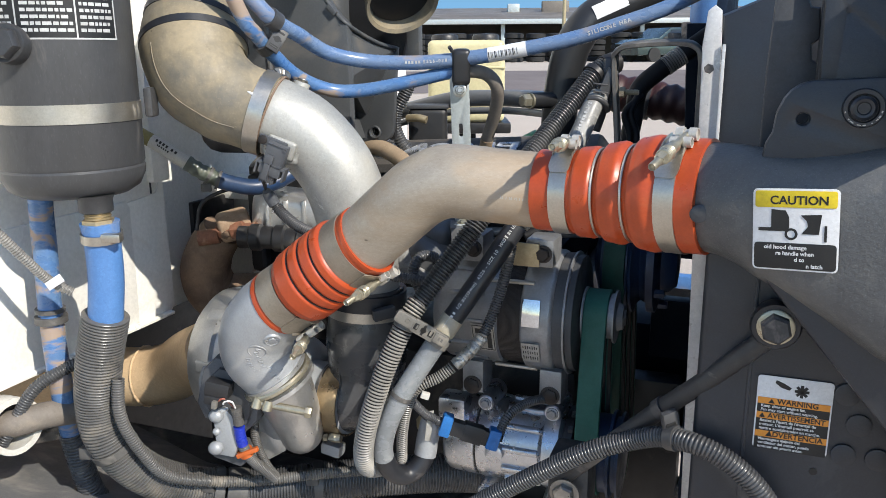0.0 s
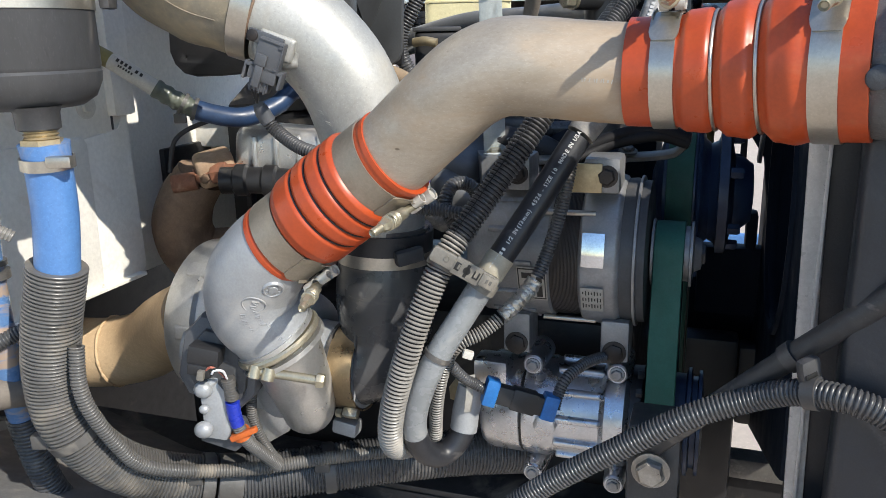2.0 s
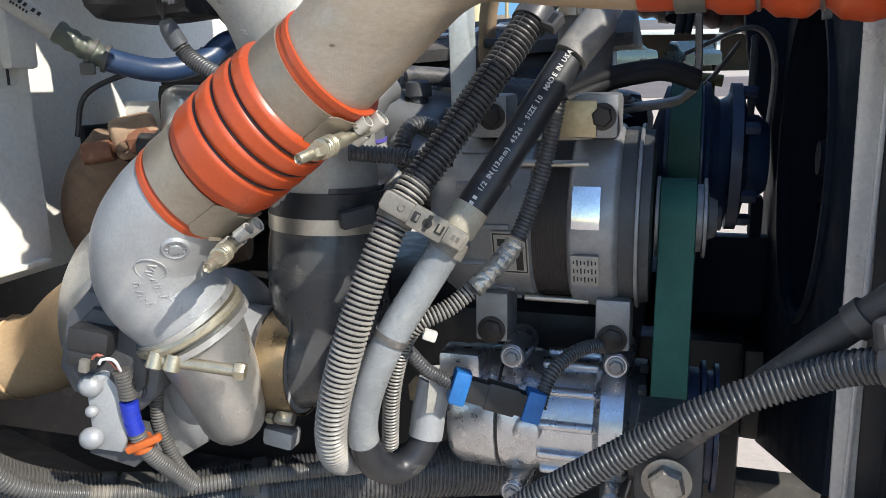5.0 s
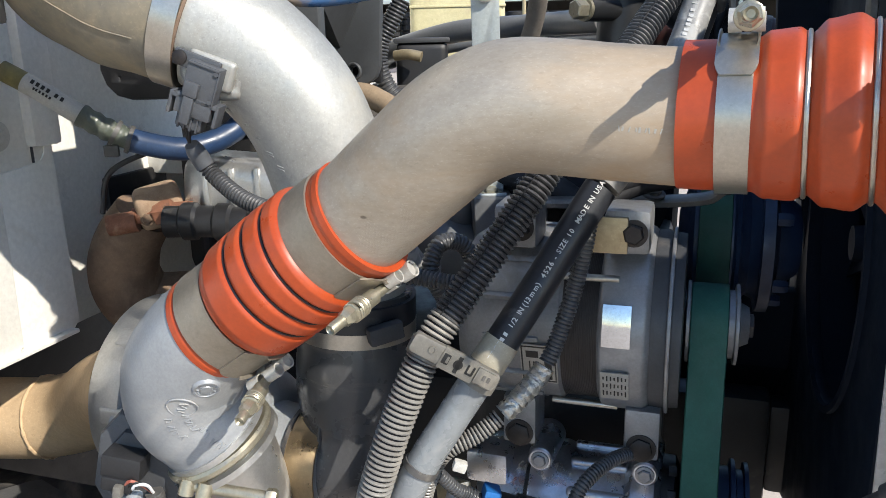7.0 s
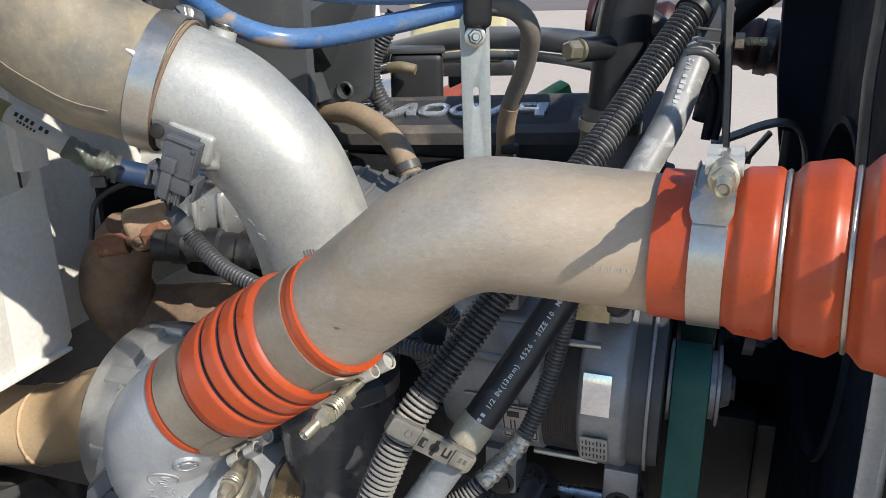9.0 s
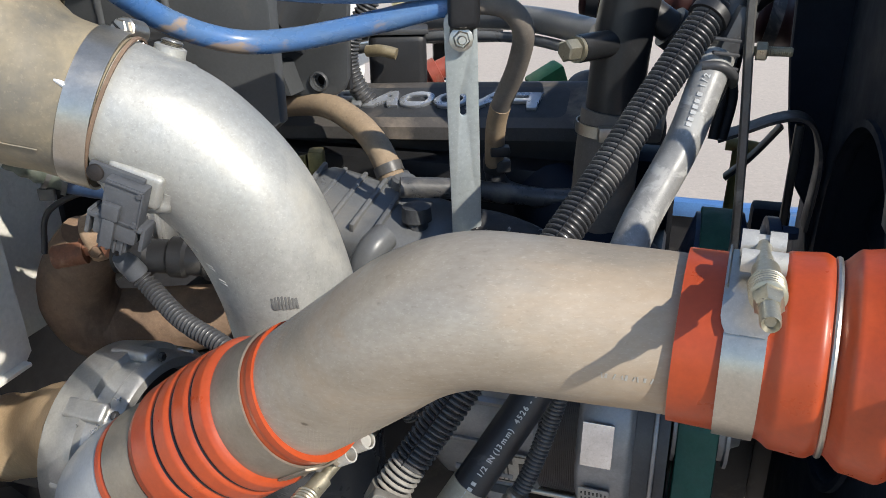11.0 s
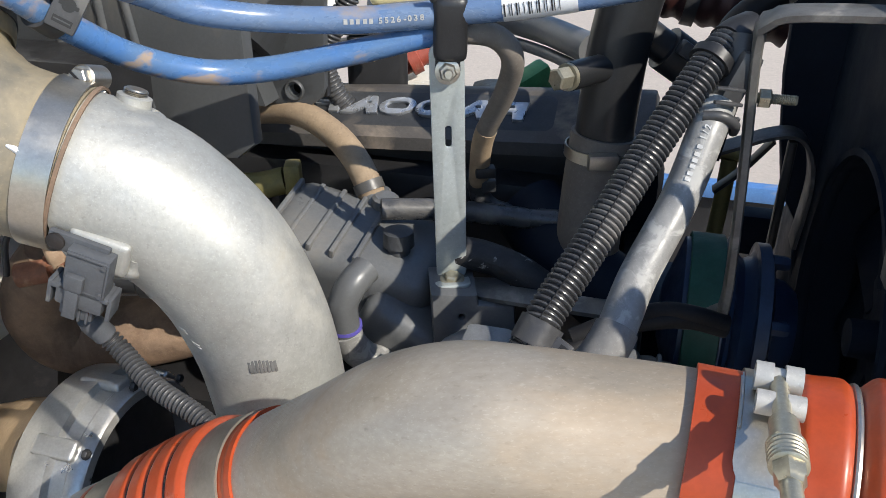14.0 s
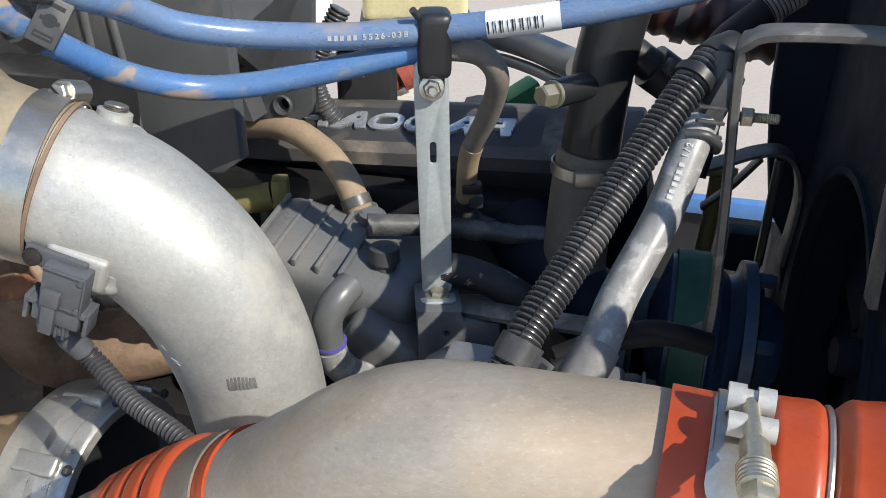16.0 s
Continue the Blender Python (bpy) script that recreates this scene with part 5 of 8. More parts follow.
def bolt_clamp(pts, f, r, base, tip, width, name="t_bolt_clamp", metal=M_STEEL):
    """A wide band with two folded loops, a pin in each, and a long bolt with a coil spring and lock nut."""
    bm, q, t, a, b = band_at(pts, f, width, r, 0.0016, 64)
    c = thing(name, q, "steel T-bolt hose clamp with a spring-loaded zinc bolt", "clamp", "boot clamps")
    part("band", bm, metal, c)
    base, tip = Vector(base), Vector(tip)
    d = (tip - base).normalized()
    out = (base - q)
    out = (out - t * out.dot(t) - d * out.dot(d)).normalized()
    ln = (tip - base).length
    ring_o = (base - q) - t * (base - q).dot(t)
    ring_o.normalize()
    ring_d = (d - t * d.dot(t) - ring_o * d.dot(ring_o)).normalized()
    tb = bmesh.new()
    arc = []
    for k in range(15):
        ang = radians(-14 + 64 * k / 14)
        o = ring_o * math.cos(ang) + ring_d * math.sin(ang)
        w = width * 0.62 * (1.0 if k < 13 else (0.92 if k == 13 else 0.75))
        arc.append([q + o * (r + 0.0018) - t * w, q + o * (r + 0.0032) - t * w, q + o * (r + 0.0032) + t * w, q + o * (r + 0.0018) + t * w])
    part("tongue", ringed(tb, arc), metal, c)
    for shift, r_, drop in ((-0.004, 0.0068, 0.0), (0.013, 0.0056, 0.0022)):
        for sgn in (-1, 1):
            part("loop", lathe([(0.0, r_ - 0.0012), (0.0, r_), (width * 0.40, r_), (width * 0.40, r_ - 0.0012), (0.0, r_ - 0.0012)], base + d * shift - out * drop + t * (sgn * width * 0.13), t * sgn, 24, caps=False), M_LOOP, c)
    part("trunnion", lathe([(-width * 0.46, 0.0050), (width * 0.46, 0.0050)], base + d * -0.004, t, 20), M_LOOP, c)
    part("bolt", lathe([(-0.006, 0.0040), (ln * 0.34, 0.0040), (ln * 0.35, 0.0062), (ln * 0.53, 0.0062), (ln * 0.54, 0.0042), (ln - 0.002, 0.0042), (ln - 0.0005, 0.0036), (ln - 0.003, 0.0022)], base, d, 24), M_ZINC, c)
    coil = []
    for k in range(61):
        ang = k / 60 * math.tau * 4.5
        coil.append(base + d * (ln * (0.53 + 0.13 * k / 60)) + (t * math.cos(ang) + out * math.sin(ang)) * 0.0066)
    part("spring", tube(coil, 0.0015, 0.002, 8), M_ZINC, c)
    part("lock_nut", merge(lathe([(0, 0.0076), (0.0016, 0.0078), (0.0022, 0.0070)], base + d * (ln * 0.665), d, 24), lathe([(0.002, 0.0068), (0.0085, 0.0068), (0.0100, 0.0058), (0.0125, 0.0050)], base + d * (ln * 0.665), d, 6)), M_ZINC, c)
    for sgn in (-1, 1):
        part("side_lip", ringed(bmesh.new(), [[q + o * (r + 0.0018) + t * (sgn * width * 0.50), q + o * (r + 0.0060) + t * (sgn * width * 0.56), q + o * (r + 0.0060) + t * (sgn * width * 0.60), q + o * (r + 0.0018) + t * (sgn * width * 0.55)] for o in (ring_o * math.cos(radians(x_)) + ring_d * math.sin(radians(x_)) for x_ in range(-12, 25, 4))]), metal, c)
    return c


bolt_clamp(BOOT_R, 0.170, 0.0466, (0.1545, 0.892, 1.6165), (0.1250, 0.816, 1.6180), 0.019)
bolt_clamp(BOOT_R, 0.842, 0.0602, (0.261, 0.820, 1.629), (0.211, 0.752, 1.606), 0.0205)
bolt_clamp(BOOT_L, 0.144, 0.0466, (-0.062, 0.985, 1.434), (-0.106, 0.920, 1.419), 0.029, metal=M_BANDDUST)
bolt_clamp(BOOT_L, 0.857, 0.0468, (-0.168, 1.020, 1.347), (-0.182, 0.953, 1.336), 0.031, metal=M_BANDDUST)

# faint stamped marks on the pipe
for i in range(9):
    q, t, a, b = at_way(CHARGE, 0.175 + 0.0095 * i)
    d = (facing(q) + Vector((0, 0, -0.32)))
    d = (d - t * d.dot(t)).normalized()
    part("stamped_mark", box((0.0008 + 0.0005 * (i % 3 == 1), 0.0034 - 0.0008 * (i % 2), 0.0002), basis(q + d * (R_PIPE + 0.00005), t, d.cross(t)) @ pose(0, 0, 0, 0, 0, 12 * (i % 3 - 1)), 0), M_SILVER, charge, smooth=False)

# a knurled stretch beside the lower boot
kb = bmesh.new()
for i in range(22):
    q, t, a, b = at_way(CHARGE, 0.700 + 0.0066 * i)
    for j in range(104):
        ang = (j + 0.5 * (i % 2)) * math.tau / 104
        if math.sin(ang * 2.0 + 0.8) + 0.5 * math.sin(ang * 5 + i * 0.3) < 0.0:
            continue
        n_ = a * math.cos(ang) + b * math.sin(ang)
        x = n_.cross(t) * 0.0009
        o = q + n_ * (R_PIPE - 0.00003)
        tip = kb.verts.new(o + n_ * 0.00017)
        base = [kb.verts.new(o + w) for w in (t * 0.0008, x, t * -0.0008, x * -1)]
        for k in range(4):
            kb.faces.new((base[k], base[(k + 1) % 4], tip))
bmesh.ops.recalc_face_normals(kb, faces=kb.faces)
part("knurling", kb, M_CHARGE, charge, smooth=False)

# ---- intake: silver pipe and rubber elbow ----
SILVER = [(-0.240, 1.150, 1.6275), (-0.228, 1.150, 1.624), (-0.187, 1.150, 1.600), (-0.147, 1.150, 1.550), (-0.125, 1.156, 1.483), (-0.117, 1.162, 1.415), (-0.114, 1.165, 1.355)]
silver = thing("intake_pipe", (-0.17, 1.15, 1.42), "bright bare aluminium intake pipe with welded bosses", "pipe")
part("pipe", tube(SILVER, 0.0560, 0.005, 56), M_SILVER, silver)
part("weld_nut", merge(lathe([(-0.010, 0.022), (-0.003, 0.019), (0.002, 0.0135), (0.006, 0.0122), (0.012, 0.012), (0.013, 0.010)], (-0.1980, 1.167, 1.6615), (0.32, 0.14, 0.94), 28)), M_SILVER, silver)
part("nut_plug", merge(thread((-0.1940, 1.1690, 1.6730), (0.32, 0.14, 0.94), 0.0085, 0.005), lathe([(0, 0.0078), (0.0012, 0.0074), (0.0012, 0.0046), (-0.001, 0.0044)], (-0.1927, 1.1696, 1.6762), (0.32, 0.14, 0.94), 24)), M_STEEL, silver)
for k in range(8):
    ang = 0.012 + 0.048 * k
    n_ = Vector((math.sin(ang), -math.cos(ang), -0.05)).normalized()
    ht = 0.0135 + 0.0008 * (k % 2) - 0.0006 * k
    part("ink_stamp", box((0.0021, ht, 0.0010), basis(Vector((-0.1266, 1.1556, 1.4905 - 0.0005 * k)) + n_ * 0.0561, n_.cross(Vector((-0.12, 0, 1))) * -1, (-0.12, 0, 1)), 0.0003), M_STAMP, silver)
part("ink_blot", box((0.0170, 0.0085, 0.0008), basis(Vector((-0.1266, 1.1556, 1.4872)) + Vector((0.18, -0.98, -0.05)).normalized() * 0.0556, (0.98, 0.18, 0), (-0.12, 0, 1)), 0.0003), M_STAMP, silver)
for f_, n_ in ((0.245, (-0.63, -0.52, -0.58)), (0.322, (-0.65, -0.61, -0.455)), (0.384, (-0.66, -0.65, -0.37)), (0.442, (-0.60, -0.74, -0.31)), (0.492, (-0.54, -0.80, -0.26))):
    q, t, a, b = at_way(SILVER, f_)
    n_ = (Vector(n_) - t * Vector(n_).dot(t)).normalized()
    part("tool_nick", merge(*[box((0.0070, 0.0012, 0.0010), basis(q + n_ * 0.0560 + t * (0.0030 * j), n_.cross(t) + t * 0.5, t), 0.0004) for j in (0, 1)]), M_SILVER, silver)
nbx = Vector((0.32, 0.14, 0.94)).normalized()
nb1 = nbx.orthogonal().normalized()
nb2 = nbx.cross(nb1)
random.seed(9)
wob2 = [random.uniform(0.85, 1.2) for k in range(31)]
part("nut_bead", tube([Vector((-0.1988, 1.1665, 1.6595)) + (nb1 * math.cos(k / 30 * math.tau) + nb2 * math.sin(k / 30 * math.tau)) * 0.0185 for k in range(31)], lambda s_, l: 0.0056 * wob2[int(s_ / l * 29.9)], 0.002, 12), M_SILVER, silver)
# sensor boss: a block with a lumpy weld bead round it
sm = basis((-0.2185, 1.1005, 1.5840), Vector((0.90, -0.12, -0.36)), Vector((0.30, -0.10, 0.94))) @ Matrix.Scale(0.90, 4)
part("sensor_boss", box((0.046, 0.030, 0.034), sm @ Matrix.Translation((0.004, 0.006, -0.010)), 0.005, seg=3), M_SILVER, silver)
random.seed(4)
wob = [random.uniform(0.9, 1.12) for k in range(41)]
bead = [sm @ Vector((0.004 + 0.0255 * math.copysign(abs(math.cos(k / 40 * math.tau)) ** 0.45, math.cos(k / 40 * math.tau)), 0.006 + 0.0185 * math.copysign(abs(math.sin(k / 40 * math.tau)) ** 0.45, math.sin(k / 40 * math.tau)), -0.007)) for k in range(41)]
bm = tube(bead, lambda s_, l: 0.0058 * wob[int(s_ / l * 39.9)] + 0.0004 * math.sin(s_ * 500), 0.0025, 14)
part("weld_bead", bm, M_SILVER, silver)
sens = thing("pressure_sensor", sm.translation, "grey plastic pressure sensor plugged into the intake pipe", "sensor")
part("body", box((0.032, 0.040, 0.015), sm @ Matrix.Translation((0.004, -0.006, 0.014)), 0.002), M_SENSOR, sens)
part("button", box((0.014, 0.014, 0.006), sm @ Matrix.Translation((-0.002, -0.012, 0.024)), 0.002), M_SENSOR, sens)
part("flange", box((0.046, 0.016, 0.006), sm @ Matrix.Translation((-0.008, 0.010, 0.009)), 0.003), M_SENSOR, sens)
part("screw", merge(lathe([(0, 0.0062), (0.003, 0.0062), (0.004, 0.004)], sm @ Vector((-0.024, 0.010, 0.011)), sm.to_3x3() @ Vector((0, 0, 1)), 18)), M_DARKBOLT, sens)
part("lid_frame", merge(box((0.030, 0.0016, 0.002), sm @ Matrix.Translation((0.004, 0.012, 0.022)), 0.0004), box((0.0016, 0.034, 0.002), sm @ Matrix.Translation((0.0195, -0.005, 0.022)), 0.0004), lathe([(0, 0.0024), (0.002, 0.0020)], sm @ Vector((0.0165, 0.009, 0.021)), sm.to_3x3() @ Vector((0, 0, 1)), 12), lathe([(0, 0.0024), (0.002, 0.0020)], sm @ Vector((0.0165, -0.018, 0.021)), sm.to_3x3() @ Vector((0, 0, 1)), 12)), M_SENSOR, sens)
part("clip_collar", merge(box((0.044, 0.004, 0.020), sm @ Matrix.Translation((0.002, -0.022, 0.012)), 0.001), box((0.0035, 0.022, 0.018), sm @ Matrix.Translation((-0.0205, -0.030, 0.012)), 0.001), box((0.0035, 0.022, 0.018), sm @ Matrix.Translation((0.0245, -0.030, 0.012)), 0.001), box((0.010, 0.026, 0.005), sm @ Matrix.Translation((-0.002, -0.032, 0.024)), 0.001)), M_SENSOR, sens)
plug = part("plug", box((0.036, 0.020, 0.022), sm @ Matrix.Translation((0.002, -0.028, 0.011)), 0.003), M_SENSOR, sens)
part("plug_tail", box((0.026, 0.016, 0.016), sm @ Matrix.Translation((0.000, -0.043, 0.010)), 0.003), M_SENSOR, sens)
for i in range(4):
    part("rib", box((0.0022, 0.016, 0.003), sm @ Matrix.Translation((-0.009 + i * 0.006, -0.044, 0.018)), 0.0008), M_SENSOR, plug)
SENSC = [(-0.2450, 1.1110, 1.5350), (-0.2425, 1.1120, 1.5280), (-0.2364, 1.1217, 1.5097), (-0.2244, 1.1197, 1.4937), (-0.1955, 1.0938, 1.4777), (-0.1605, 1.0679, 1.4696), (-0.1381, 1.0498, 1.4612)]
scab = thing("sensor_cable", SENSC[3], "grey corrugated sensor cable running down from its plug", "cable")
part("boot", tube(strip_of(SENSC, 0.05, 0.22), lambda s, l: 0.0062 + 0.0025 * min(s / 0.008, 1)), M_SENSOR, scab)
part("sleeve", corrugated(strip_of(SENSC, 0.21, 1.0), 0.0080, 0.0040, 0.0022), M_CLIPBLACK, scab)
for i in range(3):
    part("wire", tube([(-0.2470 + i * 0.003, 1.108, 1.545), (-0.2450 + i * 0.002, 1.110, 1.536), (-0.2425, 1.112, 1.526)], 0.0014, 0.003, 8), M_INK, scab)

RUBBER = [(-0.212, 1.150, 1.616), (-0.236, 1.150, 1.627), (-0.266, 1.150, 1.638), (-0.303, 1.150, 1.655), (-0.338, 1.160, 1.687), (-0.351, 1.185, 1.732), (-0.350, 1.212, 1.778)]
rub = thing("intake_elbow", (-0.33, 1.2, 1.62), "dusty tan moulded rubber intake elbow with two dark bands", "intake elbow")
part("elbow", tube(strip_of(RUBBER, 0.108, 1.0), boot_profile([(0, 0.0582), (0.16, 0.0590), (0.30, 0.0635), (0.505, 0.0705), (0.714, 0.0755), (0.89, 0.071), (0.967, 0.064), (1, 0.058)]), 0.005, 56), M_TANRUBBER, rub)
part("upper_duct", tube([(-0.350, 1.205, 1.765), (-0.345, 1.25, 1.84), (-0.33, 1.32, 1.90)], 0.055, 0.01, 36), M_BLACK, rub)
for f, r, w in ((0.755, 0.0752, 0.011), (0.895, 0.0712, 0.009)):
    part("dark_band", band_at(RUBBER, f, w, r, 0.0012)[0], M_RUBBER, rub)
ml = []
for k in range(12):
    q, t, a, b = at_way(RUBBER, 0.24 + 0.040 * k)
    d = Vector((-0.25, -0.90, -0.35))
    d = (d - t * d.dot(t)).normalized()
    ml.append(q + d * boot_profile([(0, 0.0582), (0.23, 0.0590), (0.36, 0.0635), (0.55, 0.0705), (0.74, 0.0755), (1, 0.071)])(0.24 + 0.040 * k, 1.0))
part("mould_line", tube(ml, 0.0006, 0.004, 8), M_TANRUBBER, rub)
scr = []
for f_, n_ in ((0.232, (0.187, -0.88, 0.437)), (0.195, (0.155, -0.888, 0.433)), (0.163, (0.126, -0.917, 0.379))):
    q, t, a, b = at_way(RUBBER, f_)
    n_ = (Vector(n_) - t * Vector(n_).dot(t)).normalized()
    scr.append(q + n_ * boot_profile([(0, 0.0582), (0.23, 0.0590), (0.36, 0.0635), (0.55, 0.0705)])(f_, 1.0))
part("pale_scratch", tube(scr, lambda s_, l: 0.0022 * math.sin(math.pi * (0.12 + 0.80 * s_ / l)), 0.002, 8), M_LABELW, rub)
hc = thing("hose_clamp", (-0.245, 1.15, 1.63), "bright stainless hose clamp with a worm screw on top", "clamp")
hb, q, t, a, b = band_at(RUBBER, 0.146, 0.0215, 0.0592, 0.0018, 64)
part("band", hb, M_STEEL, hc)
part("edge_bead", band_at(RUBBER, 0.1055, 0.0026, 0.0582, 0.0018, 64)[0], M_RUST, hc)
SCW = Vector((-0.25, -1, 0.30)).normalized()
part("screw_housing", merge(lathe([(-0.012, 0.0080), (-0.011, 0.0092), (0.009, 0.0092), (0.010, 0.0080)], (-0.2245, 1.176, 1.684), SCW, 24), box((0.019, 0.020, 0.004), basis((-0.2255, 1.178, 1.676), (0.85, 0.1, -0.45), (-0.1, 1, -0.35)), 0.001)), M_STEEL, hc)
part("screw", merge(lathe([(0.008, 0.0070), (0.0155, 0.0070), (0.0165, 0.0060)], (-0.2245, 1.176, 1.684), SCW, 6), thread((-0.2245, 1.1855, 1.6815), -SCW, 0.0055, 0.012)), M_STEEL, hc)
part("slot", box((0.0016, 0.0125, 0.002), basis(Vector((-0.2245, 1.176, 1.684)) + SCW * 0.0162, SCW.orthogonal(), SCW.cross(SCW.orthogonal())), 0), M_INK, hc, smooth=False)

# ---- looms and hoses crossing the engine ----
LOOM_A = [(0.268, 1.226, 1.698), (0.252, 1.217, 1.694), (0.228, 1.200, 1.679), (0.178, 1.165, 1.623), (0.133, 1.125, 1.574), (0.093, 1.088, 1.536), (0.079, 1.073, 1.518), (0.044, 1.055, 1.472), (-0.005, 1.035, 1.408), (-0.037, 1.020, 1.366), (-0.062, 1.010, 1.314), (-0.083, 1.005, 1.256), (-0.098, 1.010, 1.203), (-0.104, 1.022, 1.161), (-0.101, 1.046, 1.130), (-0.087, 1.085, 1.108), (-0.063, 1.125, 1.094)]
la = thing("corrugated_loom", LOOM_A[8], "long black corrugated cable loom, dusty on its lower half", "cable loom", "looms")
part("upper_sleeve", corrugated(strip_of(LOOM_A, 0.0, 0.560), 0.0143, 0.0046, 0.0032), M_LOOM, la)
# Black inner tubes show between the ribs and paint the grooves' shade.
part("upper_groove_shade", tube(strip_of(LOOM_A, 0.0, 0.560), 0.0120, 0.005, 20), M_WIRE, la)
part("lower_sleeve", corrugated(strip_of(LOOM_A, 0.558, 1.0), 0.0146, 0.0047, 0.0034), M_LOOMDUST, la)
part("lower_groove_shade", tube(strip_of(LOOM_A, 0.556, 1.0), 0.0124, 0.005, 20), M_WIRE, la)
part("end_cuff", tube(strip_of(LOOM_A, 0.0, 0.035), 0.0160), M_BLACK, la)
part("cuff", band_at(LOOM_A, 0.055, 0.008, 0.0136, 0.0035)[0], M_BLACK, la)

HOSE = [(0.236, 1.190, 1.650), (0.224, 1.175, 1.633), (0.201, 1.150, 1.590), (0.163, 1.112, 1.545), (0.136, 1.075, 1.514), (0.107, 1.060, 1.480), (0.063, 1.042, 1.418), (0.013, 1.022, 1.350), (-0.020, 1.018, 1.300), (-0.048, 1.015, 1.256), (-0.069, 1.020, 1.208), (-0.077, 1.030, 1.163), (-0.067, 1.045, 1.124), (-0.044, 1.060, 1.110), (-0.022, 1.070, 1.129), (-0.015, 1.075, 1.162), (-0.008, 1.078, 1.190)]
CLIP_F = 0.524
slit = []
for k in range(60):
    q, t, a, b = at_way(LOOM_A, 0.06 + 0.0085 * k)
    d = facing(q)
    d = (d - t * d.dot(t)).normalized()
    slit.append(q + Matrix.Rotation(radians(24), 3, t) @ d * 0.0139)
part("slit", tube(slit, 0.0006, 0.004, 8), M_WIRE, la)
hg = thing("refrigerant_hose", HOSE[7], "rubber hose looping down to the compressor, printed in white", "hose")
part("scuffed_run", tube(strip_of(HOSE, 0.0, 0.245), 0.0145, 0.005, 28), M_SCUFF, hg)
part("pale_sleeve", tube(strip_of(HOSE, 0.243, 0.308), 0.0163, 0.005, 28), M_PALEHOSE, hg)
part("printed_run", tube(strip_of(HOSE, 0.306, CLIP_F), 0.0145, 0.005, 28), M_RUBBER, hg)
part("tape_cuff", tube(strip_of(HOSE, 0.496, 0.534), 0.0153, 0.005, 28), M_PALETAPE, hg, "dusty cream tape cuff")
part("faded_run", tube(strip_of(HOSE, CLIP_F, 0.80), 0.0145, 0.005, 28), M_GREYHOSE, hg)
part("bottom_bend", tube(strip_of(HOSE, 0.80, 0.955), 0.0145, 0.005, 28), M_RUBBER, hg)
part("crimp", tube(strip_of(HOSE, 0.93, 1.0), 0.0165, 0.005, 24), M_CAST, hg)


NARROW = {"I": 0.36, "1": 0.55, "/": 0.42, "(": 0.40, ")": 0.40, "-": 0.50, " ": 0.45, "m": 1.02, "M": 1.0, "#": 0.78}


def hose_print(text, pts, f0, r, size, parent, swing, material=M_PRINT, flip=False, gap=1.0):
    """Characters set one by one along a hose, on the side that faces out; a plain bar for #."""
    line, total = spline(pts, 0.001)
    fr = frames(line)
    s = f0 * total
    for ch in text:
        wide = NARROW.get(ch, 0.74) * size * gap
        s += (-0.5 if flip else 0.5) * wide
        i = min(range(len(line)), key=lambda k: abs(line[k][1] - s))
        q, t, a, b = fr[i]
        d = facing(q) + Vector(swing)
        d = (d - t * d.dot(t)).normalized()
        x = -t if flip else t
        m = basis(q + d * (r + 0.0002), x, d.cross(x))
        if ch == "#":
            part("bar", box((size * 0.46, size * 0.62, 0.0003), m @ Matrix.Translation((0, size * 0.33, 0)), 0), material, parent, smooth=False)
        elif ch != " ":
            part("letter", writing(ch, size, m, 0.0002, "CENTER"), material, parent, smooth=False)
        s += (-0.5 if flip else 0.5) * wide


hose_print("######  1/2 IN (13mm)  4526 - SIZE 10  MADE IN USA", HOSE, 0.522, 0.0145, 0.0060, hg, (0.05, 0, 0.0), flip=True, gap=0.92)
hose_print("###### 1/2", HOSE, 0.088, 0.0145, 0.0068, hg, (-0.05, 0, 0.15), flip=True)

LOOM_C = [(0.106, 1.078, 1.475), (0.103, 1.070, 1.449), (0.090, 1.065, 1.392), (0.067, 1.055, 1.333), (0.041, 1.045, 1.303), (0.005, 1.035, 1.276), (-0.026, 1.030, 1.261), (-0.041, 1.035, 1.233), (-0.050, 1.045, 1.186), (-0.053, 1.060, 1.133)]
lc = thing("thin_loom", LOOM_C[3], "thin corrugated loom with a stretch of pale tape", "cable loom", "looms")
part("upper_sleeve", corrugated(strip_of(LOOM_C, 0.0, 0.38), 0.0080, 0.0036, 0.0012, 16), M_LOOM, lc)
part("tape", tube(strip_of(LOOM_C, 0.375, 0.525), lambda s, l: 0.0092 + 0.0006 * math.sin(s * 900), 0.002), mat("silver_tape", (0.62, 0.59, 0.53), (0.46, 0.43, 0.37), 0.34, 0.7, 60, 240, 0.8, dent=0.9), lc)
part("lower_sleeve", corrugated(strip_of(LOOM_C, 0.52, 1.0), 0.0082, 0.0037, 0.0020, 16), M_LOOMDUST, lc)
# Black inner tube again paints the shade between ribs.
part("lower_groove_shade", tube(strip_of(LOOM_C, 0.52, 1.0), 0.0070, 0.005, 16), M_WIRE, lc)

# clip that holds loom and hose together, and a tie lower down
clip = thing("double_clip", (-0.02, 1.0, 1.36), "grey nylon double clip holding loom and hose together", "clip")
cm = basis((-0.0180, 0.9985, 1.3593), Vector((0.856, 0.0, -0.517)), Vector((0.517, 0.05, 0.856)))
part("strap", plate([(x + (0.028 if x > 0 else -0.028), y) for x, y in rounded(0.020, 0.0145, 0.003)], 0.008, cm), M_CLIP, clip)
